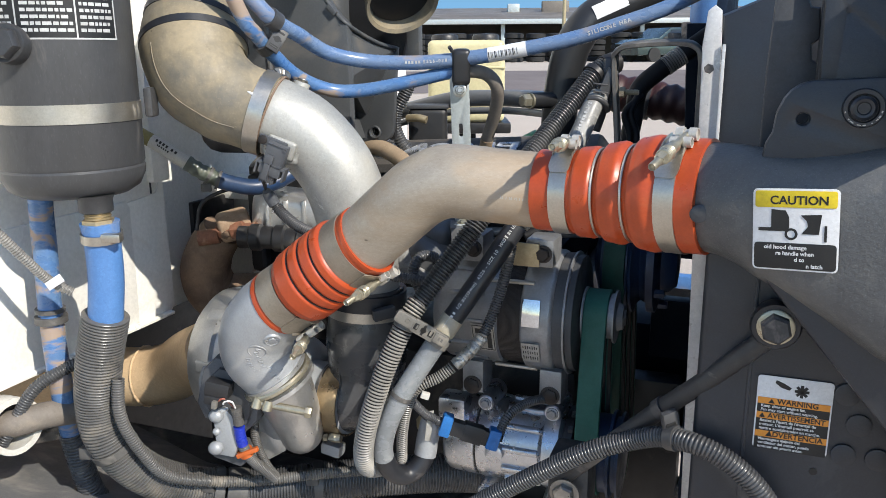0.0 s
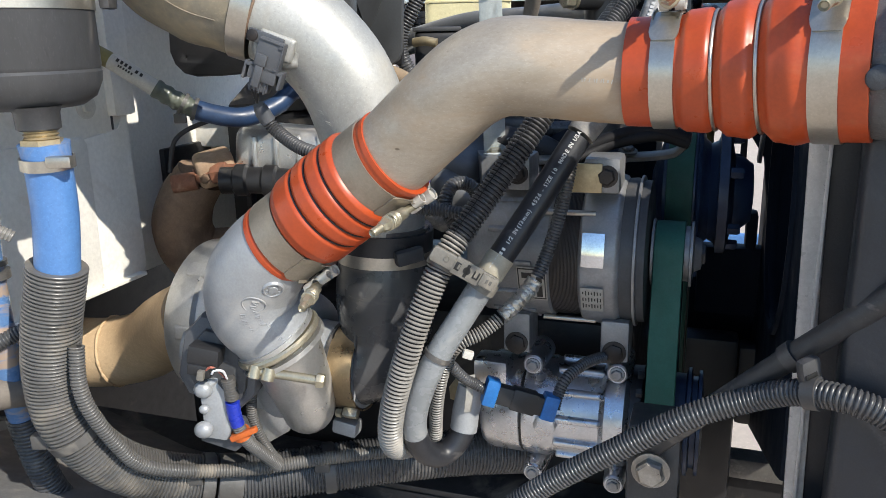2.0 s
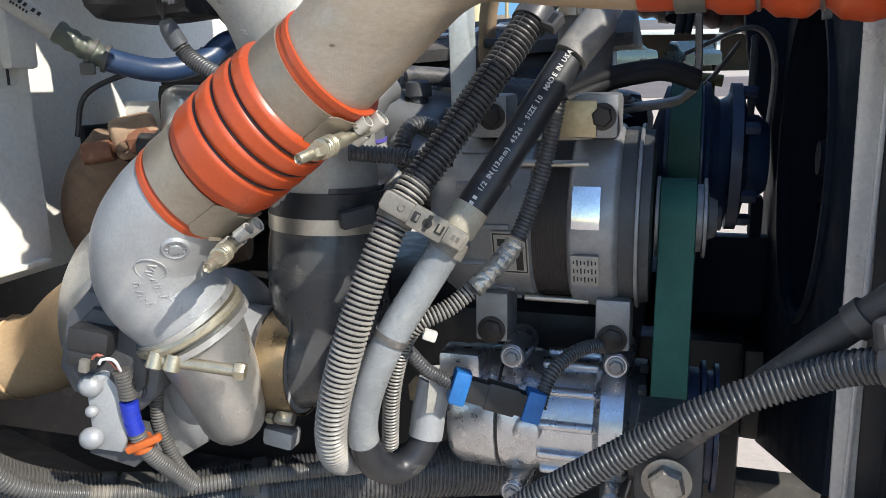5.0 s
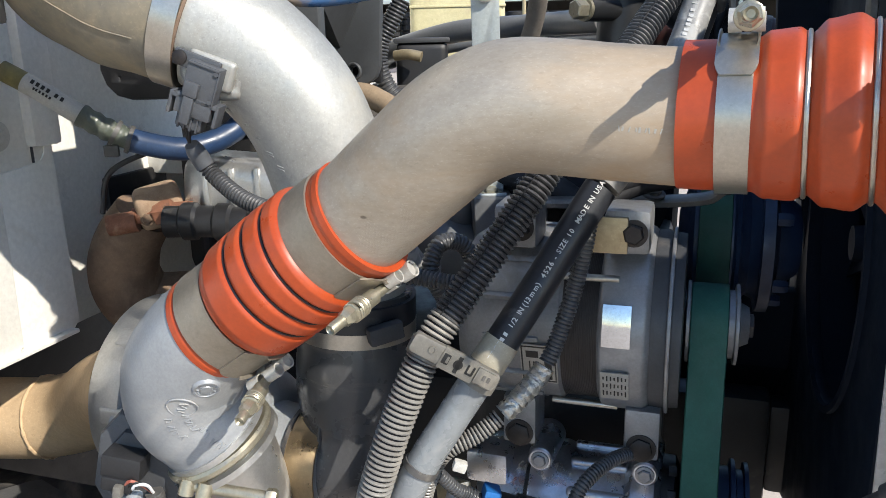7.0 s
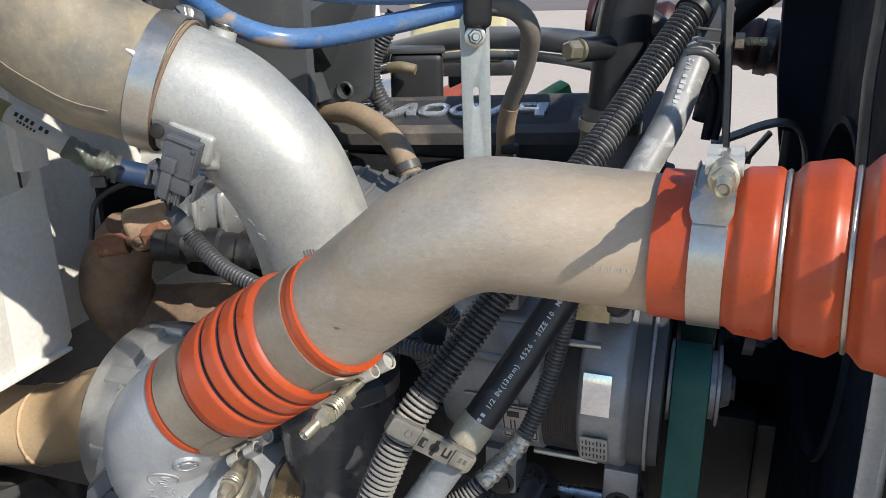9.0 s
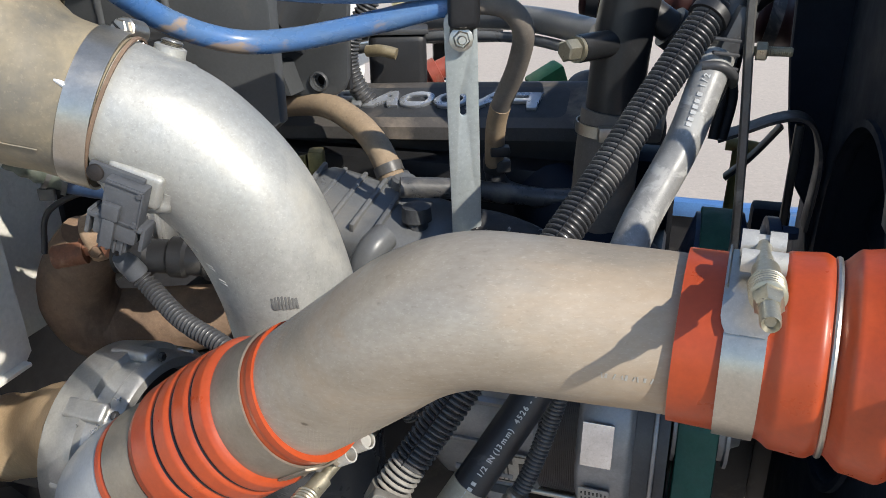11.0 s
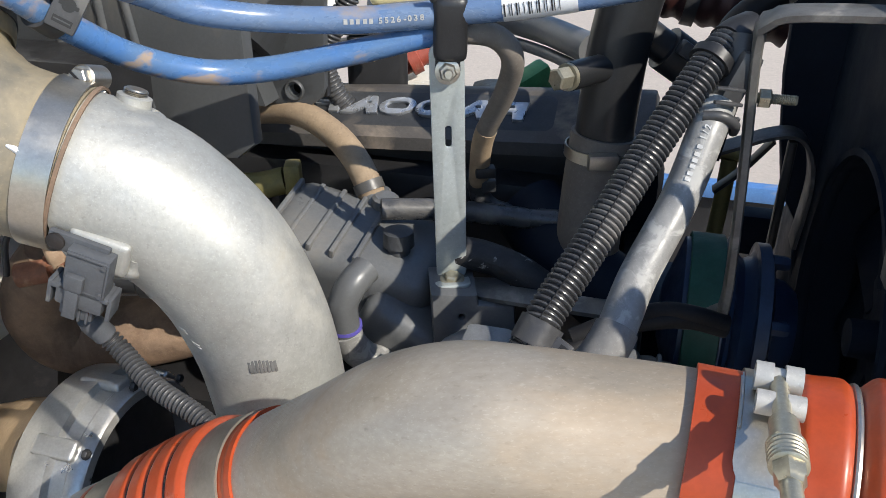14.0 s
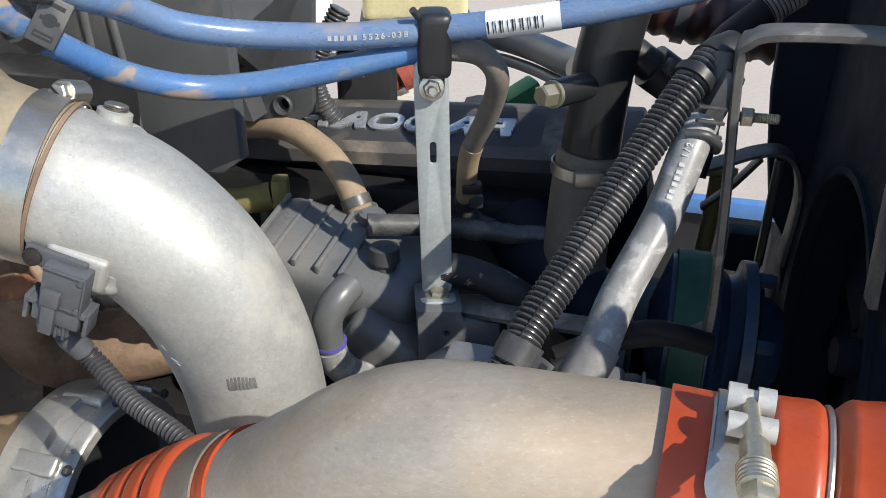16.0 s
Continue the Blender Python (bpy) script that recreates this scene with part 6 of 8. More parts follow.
part("frame", merge(box((0.032, 0.0195, 0.006), cm @ Matrix.Translation((0.003, 0, 0.002)), 0.0015), box((0.017, 0.0135, 0.003), cm @ Matrix.Translation((0.0275, 0, 0.0045)), 0.0008)), M_CLIP, clip)
part("square_slot", box((0.0060, 0.0090, 0.002), cm @ Matrix.Translation((-0.0082, 0, 0.0046)), 0.0006), M_INK, clip)
part("slot_tongue", box((0.0022, 0.0056, 0.002), cm @ Matrix.Translation((-0.0070, 0, 0.0052)), 0.0004), M_CLIP, clip)
part("keyhole", merge(lathe([(0, 0.0042), (0.001, 0.0040)], cm @ Vector((0.0026, 0, 0.0046)), cm.to_3x3() @ Vector((0, 0, 1)), 16), box((0.0034, 0.0145, 0.001), cm @ Matrix.Translation((0.0026, 0, 0.0051)), 0)), M_INK, clip)
part("hook_slot", merge(box((0.0016, 0.0080, 0.001), cm @ Matrix.Translation((0.0110, 0.0005, 0.0052)), 0), box((0.0016, 0.0080, 0.001), cm @ Matrix.Translation((0.0160, 0.0005, 0.0052)), 0), box((0.0050, 0.0016, 0.001), cm @ Matrix.Translation((0.0135, -0.0030, 0.0052)), 0)), M_INK, clip)
part("moulded_pip", lathe([(0, 0.0032), (0.001, 0.0030), (0.001, 0.0024), (0.0004, 0.0022)], cm @ Vector((-0.0215, 0.001, 0.0040)), cm.to_3x3() @ Vector((0, 0, 1)), 20), M_CLIP, clip)
for k in range(2):
    part("moulded_mark", box((0.0026, 0.0045, 0.0006), cm @ Matrix.Translation((0.0262 + 0.0042 * k, 0.0004, 0.0061)), 0), M_CABLETIE, clip)
part("loom_ring", band_at(LOOM_A, 0.594, 0.0145, 0.0142, 0.0022)[0], M_CLIP, clip)
part("hose_ring", band_at(HOSE, 0.545, 0.0145, 0.0146, 0.0022)[0], M_CLIP, clip)
tie = thing("cable_tie", (-0.035, 1.0, 1.26), "grey cable tie round the faded hose and thin loom", "cable tie", "cable ties")
part("strap", band_at(HOSE, 0.662, 0.006, 0.0146, 0.0014)[0], M_CABLETIE, tie)
part("head", box((0.012, 0.009, 0.009), Matrix.Translation((-0.0150, 1.010, 1.2585)) @ pose(0, 0, 0, 0, 20, 0), 0.002), M_WHITEPART, tie)

# upper clip on the loom, near the pipe
uc = thing("loom_clip", (0.094, 1.08, 1.527), "black nylon clip round the corrugated loom", "clip")
q, t, a, b = at_way(LOOM_A, 0.350)
part("ring", band_at(LOOM_A, 0.350, 0.0185, 0.0143, 0.0020)[0], M_CLIPBLACK, uc)
lmx = (Vector((1, 0, 0)) - t * t.x + Vector((0, -0.35, 0))).normalized()
lm = basis(q + lmx * 0.0185 - t * 0.001 + Vector((0, -0.004, 0)), lmx, t)
part("lug", box((0.014, 0.0165, 0.011), lm, 0.0015), M_CLIPBLACK, uc)
part("slot", box((0.0055, 0.0100, 0.001), lm @ Matrix.Translation((0.001, 0, 0.0054)), 0), M_INK, uc)
part("slot_tongue", box((0.0035, 0.0065, 0.001), lm @ Matrix.Translation((0.0016, 0, 0.0060)), 0), M_CLIP, uc)
part("slot", box((0.0055, 0.0100, 0.001), lm @ Matrix.Translation((0.001, 0, -0.0054)), 0), M_INK, uc)

# two-wire connector in front of the compressor
cn = thing("wire_connector", (0.04, 1.05, 1.19), "black two-way connector with bright blue locks", "connector")
c0 = basis((0.045, 1.052, 1.183), Vector((0.93, -0.02, -0.30)), Vector((0.30, 0.1, 0.94)))
part("shell", box((0.058, 0.022, 0.018), c0, 0.002), M_BLACK, cn)
part("shell_step", box((0.030, 0.026, 0.020), c0 @ Matrix.Translation((0.006, 0, 0)), 0.002), M_BLACK, cn)
part("lock", box((0.016, 0.032, 0.022), c0 @ Matrix.Translation((-0.034, 0, 0)), 0.003), M_BLUECONN, cn)
part("lock", box((0.018, 0.030, 0.022), c0 @ Matrix.Translation((0.037, 0.001, 0)), 0.003), M_BLUECONN, cn)
part("tail", corrugated([c0 @ Vector((-0.04, 0, 0)), c0 @ Vector((-0.056, 0.004, 0)), (-0.018, 1.048, 1.213), (-0.034, 1.04, 1.235)], 0.0065, 0.0034, 0.0011, 14), M_LOOM, cn)
part("lead", corrugated([c0 @ Vector((0.044, 0, 0)), (0.092, 1.056, 1.185), (0.103, 1.062, 1.203), (0.126, 1.078, 1.213), (0.150, 1.095, 1.213), (0.166, 1.11, 1.205)], 0.0072, 0.0034, 0.0011, 14), M_LOOM, cn)
part("paper_flag", box((0.010, 0.001, 0.046), Matrix.Translation((-0.012, 1.056, 1.190)) @ pose(0, 0, 0, 0, 8, 30), 0.0003), M_WEATHERLABEL, cn)

solo("branch_sleeve", corrugated([(-0.082, 1.09, 1.407), (-0.044, 1.085, 1.404), (-0.014, 1.075, 1.401), (0.01, 1.08, 1.40)], 0.0078, 0.0038, 0.0013, 16), M_LOOM, "short black corrugated branch sleeve", "cable loom", "looms")
solo("curled_sleeve", corrugated([(-0.020, 1.10, 1.375), (-0.034, 1.10, 1.405), (-0.025, 1.11, 1.427), (-0.004, 1.12, 1.424), (0.012, 1.12, 1.398)], 0.0085, 0.0038, 0.0013, 16), M_LOOM, "short curled corrugated sleeve behind the hoses", "cable loom", "looms")

# ---- lower right: strut, loom and tie ----
ROD = [(0.351, 0.778, 1.432), (0.301, 0.822, 1.362), (0.269, 0.851, 1.319), (0.217, 0.900, 1.245), (0.165, 0.950, 1.168)]
strut = thing("radiator_strut", ROD[2], "smooth dark steel radiator strut rod with a big bolt", "strut")
part("rod", tube(ROD, 0.0108), M_STEELBAR, strut)
part("eye", lathe([(-0.012, 0.020), (0.014, 0.0245), (0.018, 0.0225)], eng(0.064, 0.850, 1.446), ENG.to_3x3() @ Vector((0, -1, 0)), 32), M_RUBBER, strut)
part("washer", lathe([(0, 0.0180), (0.003, 0.0180), (0.004, 0.0165)], eng(0.064, 0.833, 1.446), ENG.to_3x3() @ Vector((0, -1, 0)), 32), M_ZINC, strut)
part("head", hexbolt(eng(0.064, 0.829, 1.446), ENG.to_3x3() @ Vector((0, -1, 0)), 0.0152, 0.011), M_STEELBAR, strut)
lowb = thing("lower_bracket", eng(-0.17, 0.95, 1.1), "dark lower bracket with a large plated bolt", "bracket")
part("arm", box((0.055, 0.06, 0.20), ENG @ Matrix.Translation((-0.160, 0.975, 1.10)), 0.008), M_STEELBAR, lowb)
part("bolt", hexbolt((0.167, 0.930, 1.158), ENG.to_3x3() @ Vector((0, -1, 0)), 0.0150, 0.011, 0.0195), M_STAINBOLT, lowb)
LOOM_D = [(0.020, 0.945, 1.108), (0.062, 0.930, 1.147), (0.121, 0.905, 1.196), (0.182, 0.880, 1.243), (0.230, 0.861, 1.269), (0.2600, 0.8350, 1.288), (0.2882, 0.8028, 1.296), (0.3199, 0.7849, 1.2843), (0.3476, 0.7727, 1.260), (0.3628, 0.7672, 1.2332), (0.370, 0.766, 1.19)]
ld = thing("lower_loom", LOOM_D[3], "thick black corrugated loom under the strut", "cable loom", "looms")
part("sleeve", corrugated(LOOM_D, 0.0122, 0.0041, 0.0018), M_LOOM, ld)
part("inner_wires", tube(LOOM_D, 0.0085, 0.01, 12), M_BLACK, ld)
tie2 = thing("cable_tie", (0.271, 0.85, 1.30), "grey double cable tie between strut and loom", "cable tie", "cable ties")
part("strut_ring", band_at(ROD, 0.455, 0.012, 0.0108, 0.0025)[0], M_CLIPBLACK, tie2)
part("loom_ring", band_at(LOOM_D, 0.655, 0.012, 0.0122, 0.0025)[0], M_CLIPBLACK, tie2)
part("buckle", box((0.020, 0.010, 0.036), Matrix.Translation((0.268, 0.828, 1.306)) @ pose(0, 0, 0, 0, -14, 18), 0.004), M_CLIPBLACK, tie2)
for k in (-0.010, 0.002):
    part("slot", box((0.012, 0.003, 0.0045), Matrix.Translation((0.2665, 0.8228, 1.307 + k)) @ pose(0, 0, 0, 0, -14, 18), 0.001), M_INK, tie2)

# ---- left: coolant can, drain hose, big loom ----
CAN = Vector((-0.494, 1.075, 0))
can = thing("coolant_filter_can", (-0.49, 1.075, 1.53), "dark grey painted steel can with a bright band round it", "canister")
part("shell", lathe([(1.528, 0.030), (1.531, 0.070), (1.540, 0.084), (1.556, 0.0915), (1.566, 0.0925), (1.569, 0.0905), (1.573, 0.0925), (1.95, 0.0925), (1.97, 0.085)], CAN, (0, 0, 1), 72), M_CAN, can)
part("band", lathe([(1.629, 0.0925), (1.629, 0.0942), (1.653, 0.0942), (1.653, 0.0925)], CAN, (0, 0, 1), 72, caps=False), M_STEEL, can)
part("outlet", lathe([(1.510, 0.018), (1.512, 0.0215), (1.528, 0.0220), (1.534, 0.025)], (-0.450, 1.033, 0), (0, 0, 1), 36), M_STEELBAR, can)
part("band_bracket", box((0.012, 0.026, 0.040), (-0.393, 1.110, 1.650), 0.004), M_CLIPBLACK, can)
part("plug", merge(hexbolt((-0.505, 0.968, 1.727), (0.05, -1, 0.1), 0.020, 0.016), lathe([(-0.03, 0.024), (0.0, 0.024), (0.003, 0.022)], (-0.505, 0.968, 1.727), (0.05, -1, 0.1), 32)), M_STEELBAR, can)
# curved label with rows of small print that cannot be read
bm = bmesh.new()


def can_arc(bm, a0, a1, z0, z1, r):
    n = max(2, int(abs(a1 - a0) / 4))
    rows = [[bm.verts.new(CAN + Vector((r * math.sin(radians(a0 + (a1 - a0) * k / n)), -r * math.cos(radians(a0 + (a1 - a0) * k / n)), z))) for k in range(n + 1)] for z in (z0, z1)]
    for k in range(n):
        bm.faces.new((rows[0][k], rows[0][k + 1], rows[1][k + 1], rows[1][k]))


can_arc(bm, -40, 72, 1.732, 1.86, 0.0929)
cl = part("label", bm, M_INK, can, "black label with white print")
bm = bmesh.new()
can_arc(bm, -2, 73, 1.7315, 1.7335, 0.0932)
for a in (-2.0, 40.0, 72.0):
    can_arc(bm, a - 0.6, a + 0.6, 1.732, 1.86, 0.0932)
random.seed(7)
for col0, col1 in ((-38, -5), (2, 38), (43, 70)):
    for row in range(14):
        a, z = col0, 1.7405 + row * 0.0078
        while a < col1 - random.uniform(0, 8):
            w = random.uniform(2.0, 6.5)
            can_arc(bm, a, min(a + w, col1), z, z + 0.0040, 0.0932)
            a += w + 1.0
part("print_block", bm, M_PRINT, cl, smooth=False)

drain = thing("drain_hose", (-0.455, 1.04, 1.4), "blue silicone hose clamped to a brass fitting", "hose")
DRAIN = [(-0.4480, 1.034, 1.497), (-0.4480, 1.036, 1.470), (-0.4505, 1.040, 1.420), (-0.4585, 1.044, 1.365), (-0.464, 1.046, 1.33)]
part("fitting", merge(thread((-0.449, 1.033, 1.486), (0, 0, 1), 0.0178, 0.028, 0.004), lathe([(0, 0.0215), (0.009, 0.0215)], (-0.449, 1.033, 1.492), (0, 0, 1), 6)), M_BRASS, drain)
part("hose", tube(DRAIN, lambda s, l: 0.0235 + 0.002 * max(0, 1 - s / 0.02), 0.004, 36), M_BLUECLEAN, drain)
part("clamp", band_at(DRAIN, 0.115, 0.012, 0.0252, 0.0018)[0], M_STEEL, drain)
part("clamp_screw", box((0.026, 0.012, 0.012), (-0.424, 1.012, 1.480), 0.003), M_STEEL, drain)
BIG = [(-0.4595, 1.045, 1.362), (-0.4700, 1.048, 1.325), (-0.4800, 1.050, 1.285), (-0.4900, 1.055, 1.228), (-0.4850, 1.060, 1.170), (-0.4530, 1.080, 1.106), (-0.4030, 1.110, 1.062), (-0.3240, 1.140, 1.037), (-0.2380, 1.160, 1.033), (-0.1290, 1.180, 1.034), (-0.0180, 1.200, 1.031), (0.08, 1.22, 1.02)]
big = thing("large_corrugated_hose", BIG[3], "large dusty grey corrugated hose curving along the bottom", "hose")
part("upper_sleeve", corrugated(strip_of(BIG, 0, 0.49), 0.0320, 0.0046, 0.0024, 36, False), M_BIGHOSE, big)
part("lower_sleeve", corrugated(strip_of(BIG, 0.488, 1.0), 0.0322, 0.0048, 0.0022, 36, False), M_LOOM, big)
part("grey_sleeve", band_at(BIG, 0.51, 0.030, 0.0318, 0.0016)[0], M_CABLETIE, big)
SIDE = [(-0.440, 1.045, 1.330), (-0.449, 1.035, 1.262), (-0.447, 1.032, 1.207), (-0.425, 1.047, 1.143), (-0.401, 1.064, 1.103), (-0.342, 1.092, 1.078), (-0.270, 1.112, 1.069), (-0.194, 1.132, 1.068), (-0.10, 1.15, 1.066)]
sl = thing("side_loom", SIDE[3], "dusty corrugated loom tied beside the large hose", "cable loom", "looms")
part("sleeve", corrugated(strip_of(SIDE, 0.10, 1.0), 0.0090, 0.0038, 0.0014), M_BIGHOSE, sl)
part("inner_wires", tube(strip_of(SIDE, 0.10, 1.0), 0.0060, 0.01, 12), M_BLACK, sl)
for f, w in ((0.255, 0.012), (0.475, 0.014), (0.665, 0.014)):
    q, t, a, b = at_way(BIG, f)
    tb = thing("cable_tie", q, "grey nylon tie round the large hose and side loom", "cable tie", "cable ties")
    part("strap", band_at(BIG, f, w, 0.0322, 0.0022)[0], M_CABLETIE, tb)
    part("head", box((0.020, 0.014, 0.018), Matrix.Translation(q + (Vector((-0.035, -0.012, -0.004)) if f < 0.3 else Vector((-0.004, -0.030, 0.022)))), 0.003), M_CABLETIE, tb)
LB = [(-0.556, 1.10, 1.56), (-0.561, 1.100, 1.502), (-0.563, 1.100, 1.436), (-0.567, 1.100, 1.342), (-0.566, 1.100, 1.253), (-0.571, 1.120, 1.151), (-0.562, 1.140, 1.041), (-0.54, 1.16, 0.98)]
lb = thing("blue_heater_hose", (-0.565, 1.10, 1.3), "blue silicone heater hose, worn and stained, with a ridged clamp", "hose")
part("hose", tube(strip_of(LB, 0, 0.72), 0.0165, 0.005, 28), M_BLUE, lb)
part("black_sleeve", corrugated(strip_of(LB, 0.70, 1.0), 0.0190, 0.0056, 0.002), M_LOOM, lb)
part("clamp", merge(band_at(LB, 0.375, 0.010, 0.0165, 0.006)[0], band_at(LB, 0.350, 0.006, 0.0165, 0.004)[0]), M_CABLETIE, lb)
solo("left_thin_loom", corrugated([(-0.60, 0.985, 1.522), (-0.577, 1.000, 1.499), (-0.550, 1.020, 1.452), (-0.531, 1.040, 1.415), (-0.505, 1.050, 1.394)], 0.0070, 0.0036, 0.0012, 16), M_LOOMDUST, "thin dusty corrugated sleeve with a paper tag", "cable loom", "looms")
solo("paper_tag", box((0.026, 0.0015, 0.012), Matrix.Translation((-0.516, 1.028, 1.415)) @ pose(0, 0, 0, 0, -32, 0), 0.0005), M_LABELW, "small white paper tag on a thin loom", "tag")
solo("left_branch_loom", corrugated([(-0.645, 1.05, 1.15), (-0.625, 1.055, 1.182), (-0.590, 1.070, 1.239), (-0.546, 1.090, 1.266), (-0.515, 1.10, 1.275)], 0.0095, 0.0040, 0.0014, 16), M_LOOM, "black corrugated branch loom behind the large hose", "cable loom", "looms")
wc = thing("white_hose_ring", (-0.625, 1.05, 1.18), "white plastic support ring around tan hoses", "support ring")
part("ring", lathe([(-0.020, 0.033), (-0.020, 0.042), (0.020, 0.042), (0.020, 0.033), (-0.020, 0.033)], (-0.630, 1.060, 1.188), (0.85, -0.45, 0.1), 40, caps=False), M_WHITEPART, wc)
part("held_hose", tube([(-0.72, 1.09, 1.17), (-0.63, 1.062, 1.188), (-0.585, 1.085, 1.192), (-0.545, 1.13, 1.180)], 0.020), M_BROWNHOSE, wc)

DYN = [(-0.5206, 1.3600, 1.5857), (-0.5056, 1.3600, 1.5770), (-0.4816, 1.3600, 1.5621), (-0.4572, 1.3620, 1.5443), (-0.4357, 1.3660, 1.5289), (-0.4151, 1.3720, 1.5139), (-0.3871, 1.3800, 1.4981), (-0.3361, 1.3900, 1.4854), (-0.2985, 1.4100, 1.4911), (-0.2694, 1.4300, 1.5054)]
dy = thing("labelled_fuel_hose", DYN[3], "blue hose in a shade-dark tone with a printed label sleeve and wire clip", "hose")
part("blue_run", tube(strip_of(DYN, 0.53, 0.98) + [Vector((-0.262, 1.436, 1.516)), Vector((-0.246, 1.444, 1.524)), Vector((-0.232, 1.452, 1.532))], 0.0145, 0.005, 24), M_BLUESHADE, dy)
part("black_cuff", tube(strip_of(DYN, 0.32, 0.56), lambda s, l: 0.0135 + 0.0010 * math.sin(s * 420), 0.003, 24), M_GREENSLEEVE, dy)
q, t, a, b = at_way(DYN, 0.50)
part("wire_clip", merge(band_at(DYN, 0.47, 0.005, 0.0150, 0.0022)[0], band_at(DYN, 0.53, 0.005, 0.0150, 0.0022)[0], box((0.018, 0.006, 0.014), Matrix.Translation(q + Vector((-0.010, -0.010, -0.016))), 0.002)), M_CABLETIE, dy)
part("green_stub", tube(strip_of(DYN, 0.0, 0.10), 0.0120, 0.005, 24), M_OLIVE, dy)
ls = part("label_sleeve", tube(strip_of(DYN, 0.09, 0.335), 0.0124, 0.005, 24), M_SLEEVE, dy, "pale printed label sleeve")
hose_print("#### ##", DYN, 0.12, 0.0124, 0.0080, ls, (0, 0, 0.15), M_INK)
hose_print("######", DYN, 0.14, 0.0124, 0.005, ls, (0, 0, -0.35), M_INK)

# ---- blue hoses over the engine, their strap and clamp ----
BLUE_UP = [(-0.2697, 1.1500, 1.8029), (-0.2526, 1.1550, 1.7844), (-0.2356, 1.1650, 1.7652), (-0.2201, 1.1900, 1.7514), (-0.2035, 1.2150, 1.7400), (-0.190, 1.240, 1.728), (-0.164, 1.260, 1.713), (-0.111, 1.280, 1.702), (-0.043, 1.285, 1.699), (0.014, 1.285, 1.702), (0.032, 1.285, 1.704), (0.074, 1.275, 1.709), (0.140, 1.260, 1.720), (0.205, 1.250, 1.733), (0.266, 1.240, 1.751), (0.36, 1.23, 1.785), (0.50, 1.21, 1.86)]
BLUE_LO = [(-0.272, 1.140, 1.775), (-0.265, 1.150, 1.755), (-0.256, 1.170, 1.740), (-0.244, 1.200, 1.716), (-0.218, 1.250, 1.681), (-0.173, 1.285, 1.658), (-0.118, 1.295, 1.657), (-0.045, 1.295, 1.670), (0.014, 1.295, 1.683), (0.047, 1.295, 1.686), (0.077, 1.300, 1.680), (0.094, 1.310, 1.658), (0.093, 1.340, 1.619), (0.079, 1.385, 1.557), (0.080, 1.428, 1.490)]
bu = thing("upper_blue_hose", BLUE_UP[6], "blue silicone coolant hose with printed marks and a barcode sticker", "hose", "blue hoses")
part("hose", tube(BLUE_UP, 0.0112, 0.005, 28), M_BLUEGREY, bu)
hose_print("##### 5526-038", BLUE_UP, 0.338, 0.0112, 0.0068, bu, (0, 0, -0.1))
hose_print("SILICONE HEA", BLUE_UP, 0.66, 0.0112, 0.0085, bu, (0, 0, -0.1))
st = part("barcode_sticker", tube(strip_of(BLUE_UP, 0.486, 0.560), 0.0116, 0.005, 28), M_LABELW, bu, "white barcode sticker")
for i in range(15):
    q, t, a, b = at_way(BLUE_UP, 0.492 + i * 0.0034)
    d = (facing(q) - t * facing(q).dot(t)).normalized()
    part("bar", box((0.0006 + 0.0006 * (i % 3 == 0), 0.010, 0.0004), basis(q + d * 0.0117, t, d.cross(t)), 0), M_INK, st, smooth=False)
bl = thing("lower_blue_hose", BLUE_LO[6], "stained blue silicone hose turning down to a tan end", "hose", "blue hoses")
part("hose", tube([Vector((-0.290, 1.108, 1.836)), Vector((-0.281, 1.124, 1.806))] + strip_of(BLUE_LO, 0, 0.62), 0.0108, 0.005, 28), M_BLUE, bl)
part("down_hose", tube(strip_of(BLUE_LO, 0.61, 1.0), 0.0106, 0.005, 28), M_BROWNHOSE, bl)
part("tan_end", tube(strip_of(BLUE_LO, 0.86, 1.0), 0.0112, 0.005, 28), M_TANHOSE, bl)
part("clip", box((0.022, 0.016, 0.012), (0.084, 1.404, 1.512), 0.003), M_BLACK, bl)
hc2 = thing("hose_holder", (-0.24, 1.19, 1.72), "black nylon holder clipping the two blue hoses", "clip")
hm = basis((-0.2295, 1.1780, 1.7325), Vector((0.80, 0.2, -0.55)), Vector((0.50, 0.25, 0.83)))
part("block", box((0.020, 0.034, 0.012), hm, 0.002), M_CLIPBLACK, hc2)
part("ring", band_at(BLUE_LO, 0.105, 0.018, 0.0108, 0.003)[0], M_CLIPBLACK, hc2)
part("ring", band_at(BLUE_UP, 0.069, 0.018, 0.0112, 0.003)[0], M_CLIPBLACK, hc2)
for z_ in (0.0058, -0.0058):
    part("slot", box((0.013, 0.0045, 0.001), hm @ Matrix.Translation((0, -0.0105, z_)), 0), M_INK, hc2)
    part("slot", box((0.012, 0.0030, 0.001), hm @ Matrix.Translation((0, 0.0115, z_)), 0), M_INK, hc2)
    part("keyhole", merge(box((0.013, 0.0028, 0.001), hm @ Matrix.Translation((0, 0.001, z_)), 0), lathe([(-0.0006, 0.0046), (0.0006, 0.0046)], hm @ Vector((0, 0.001, z_)), hm.to_3x3() @ Vector((0, 0, 1)), 16)), M_INK, hc2)
    part("slot_rib", box((0.011, 0.0010, 0.0012), hm @ Matrix.Translation((0, -0.0105, z_)), 0), M_CLIPBLACK, hc2)

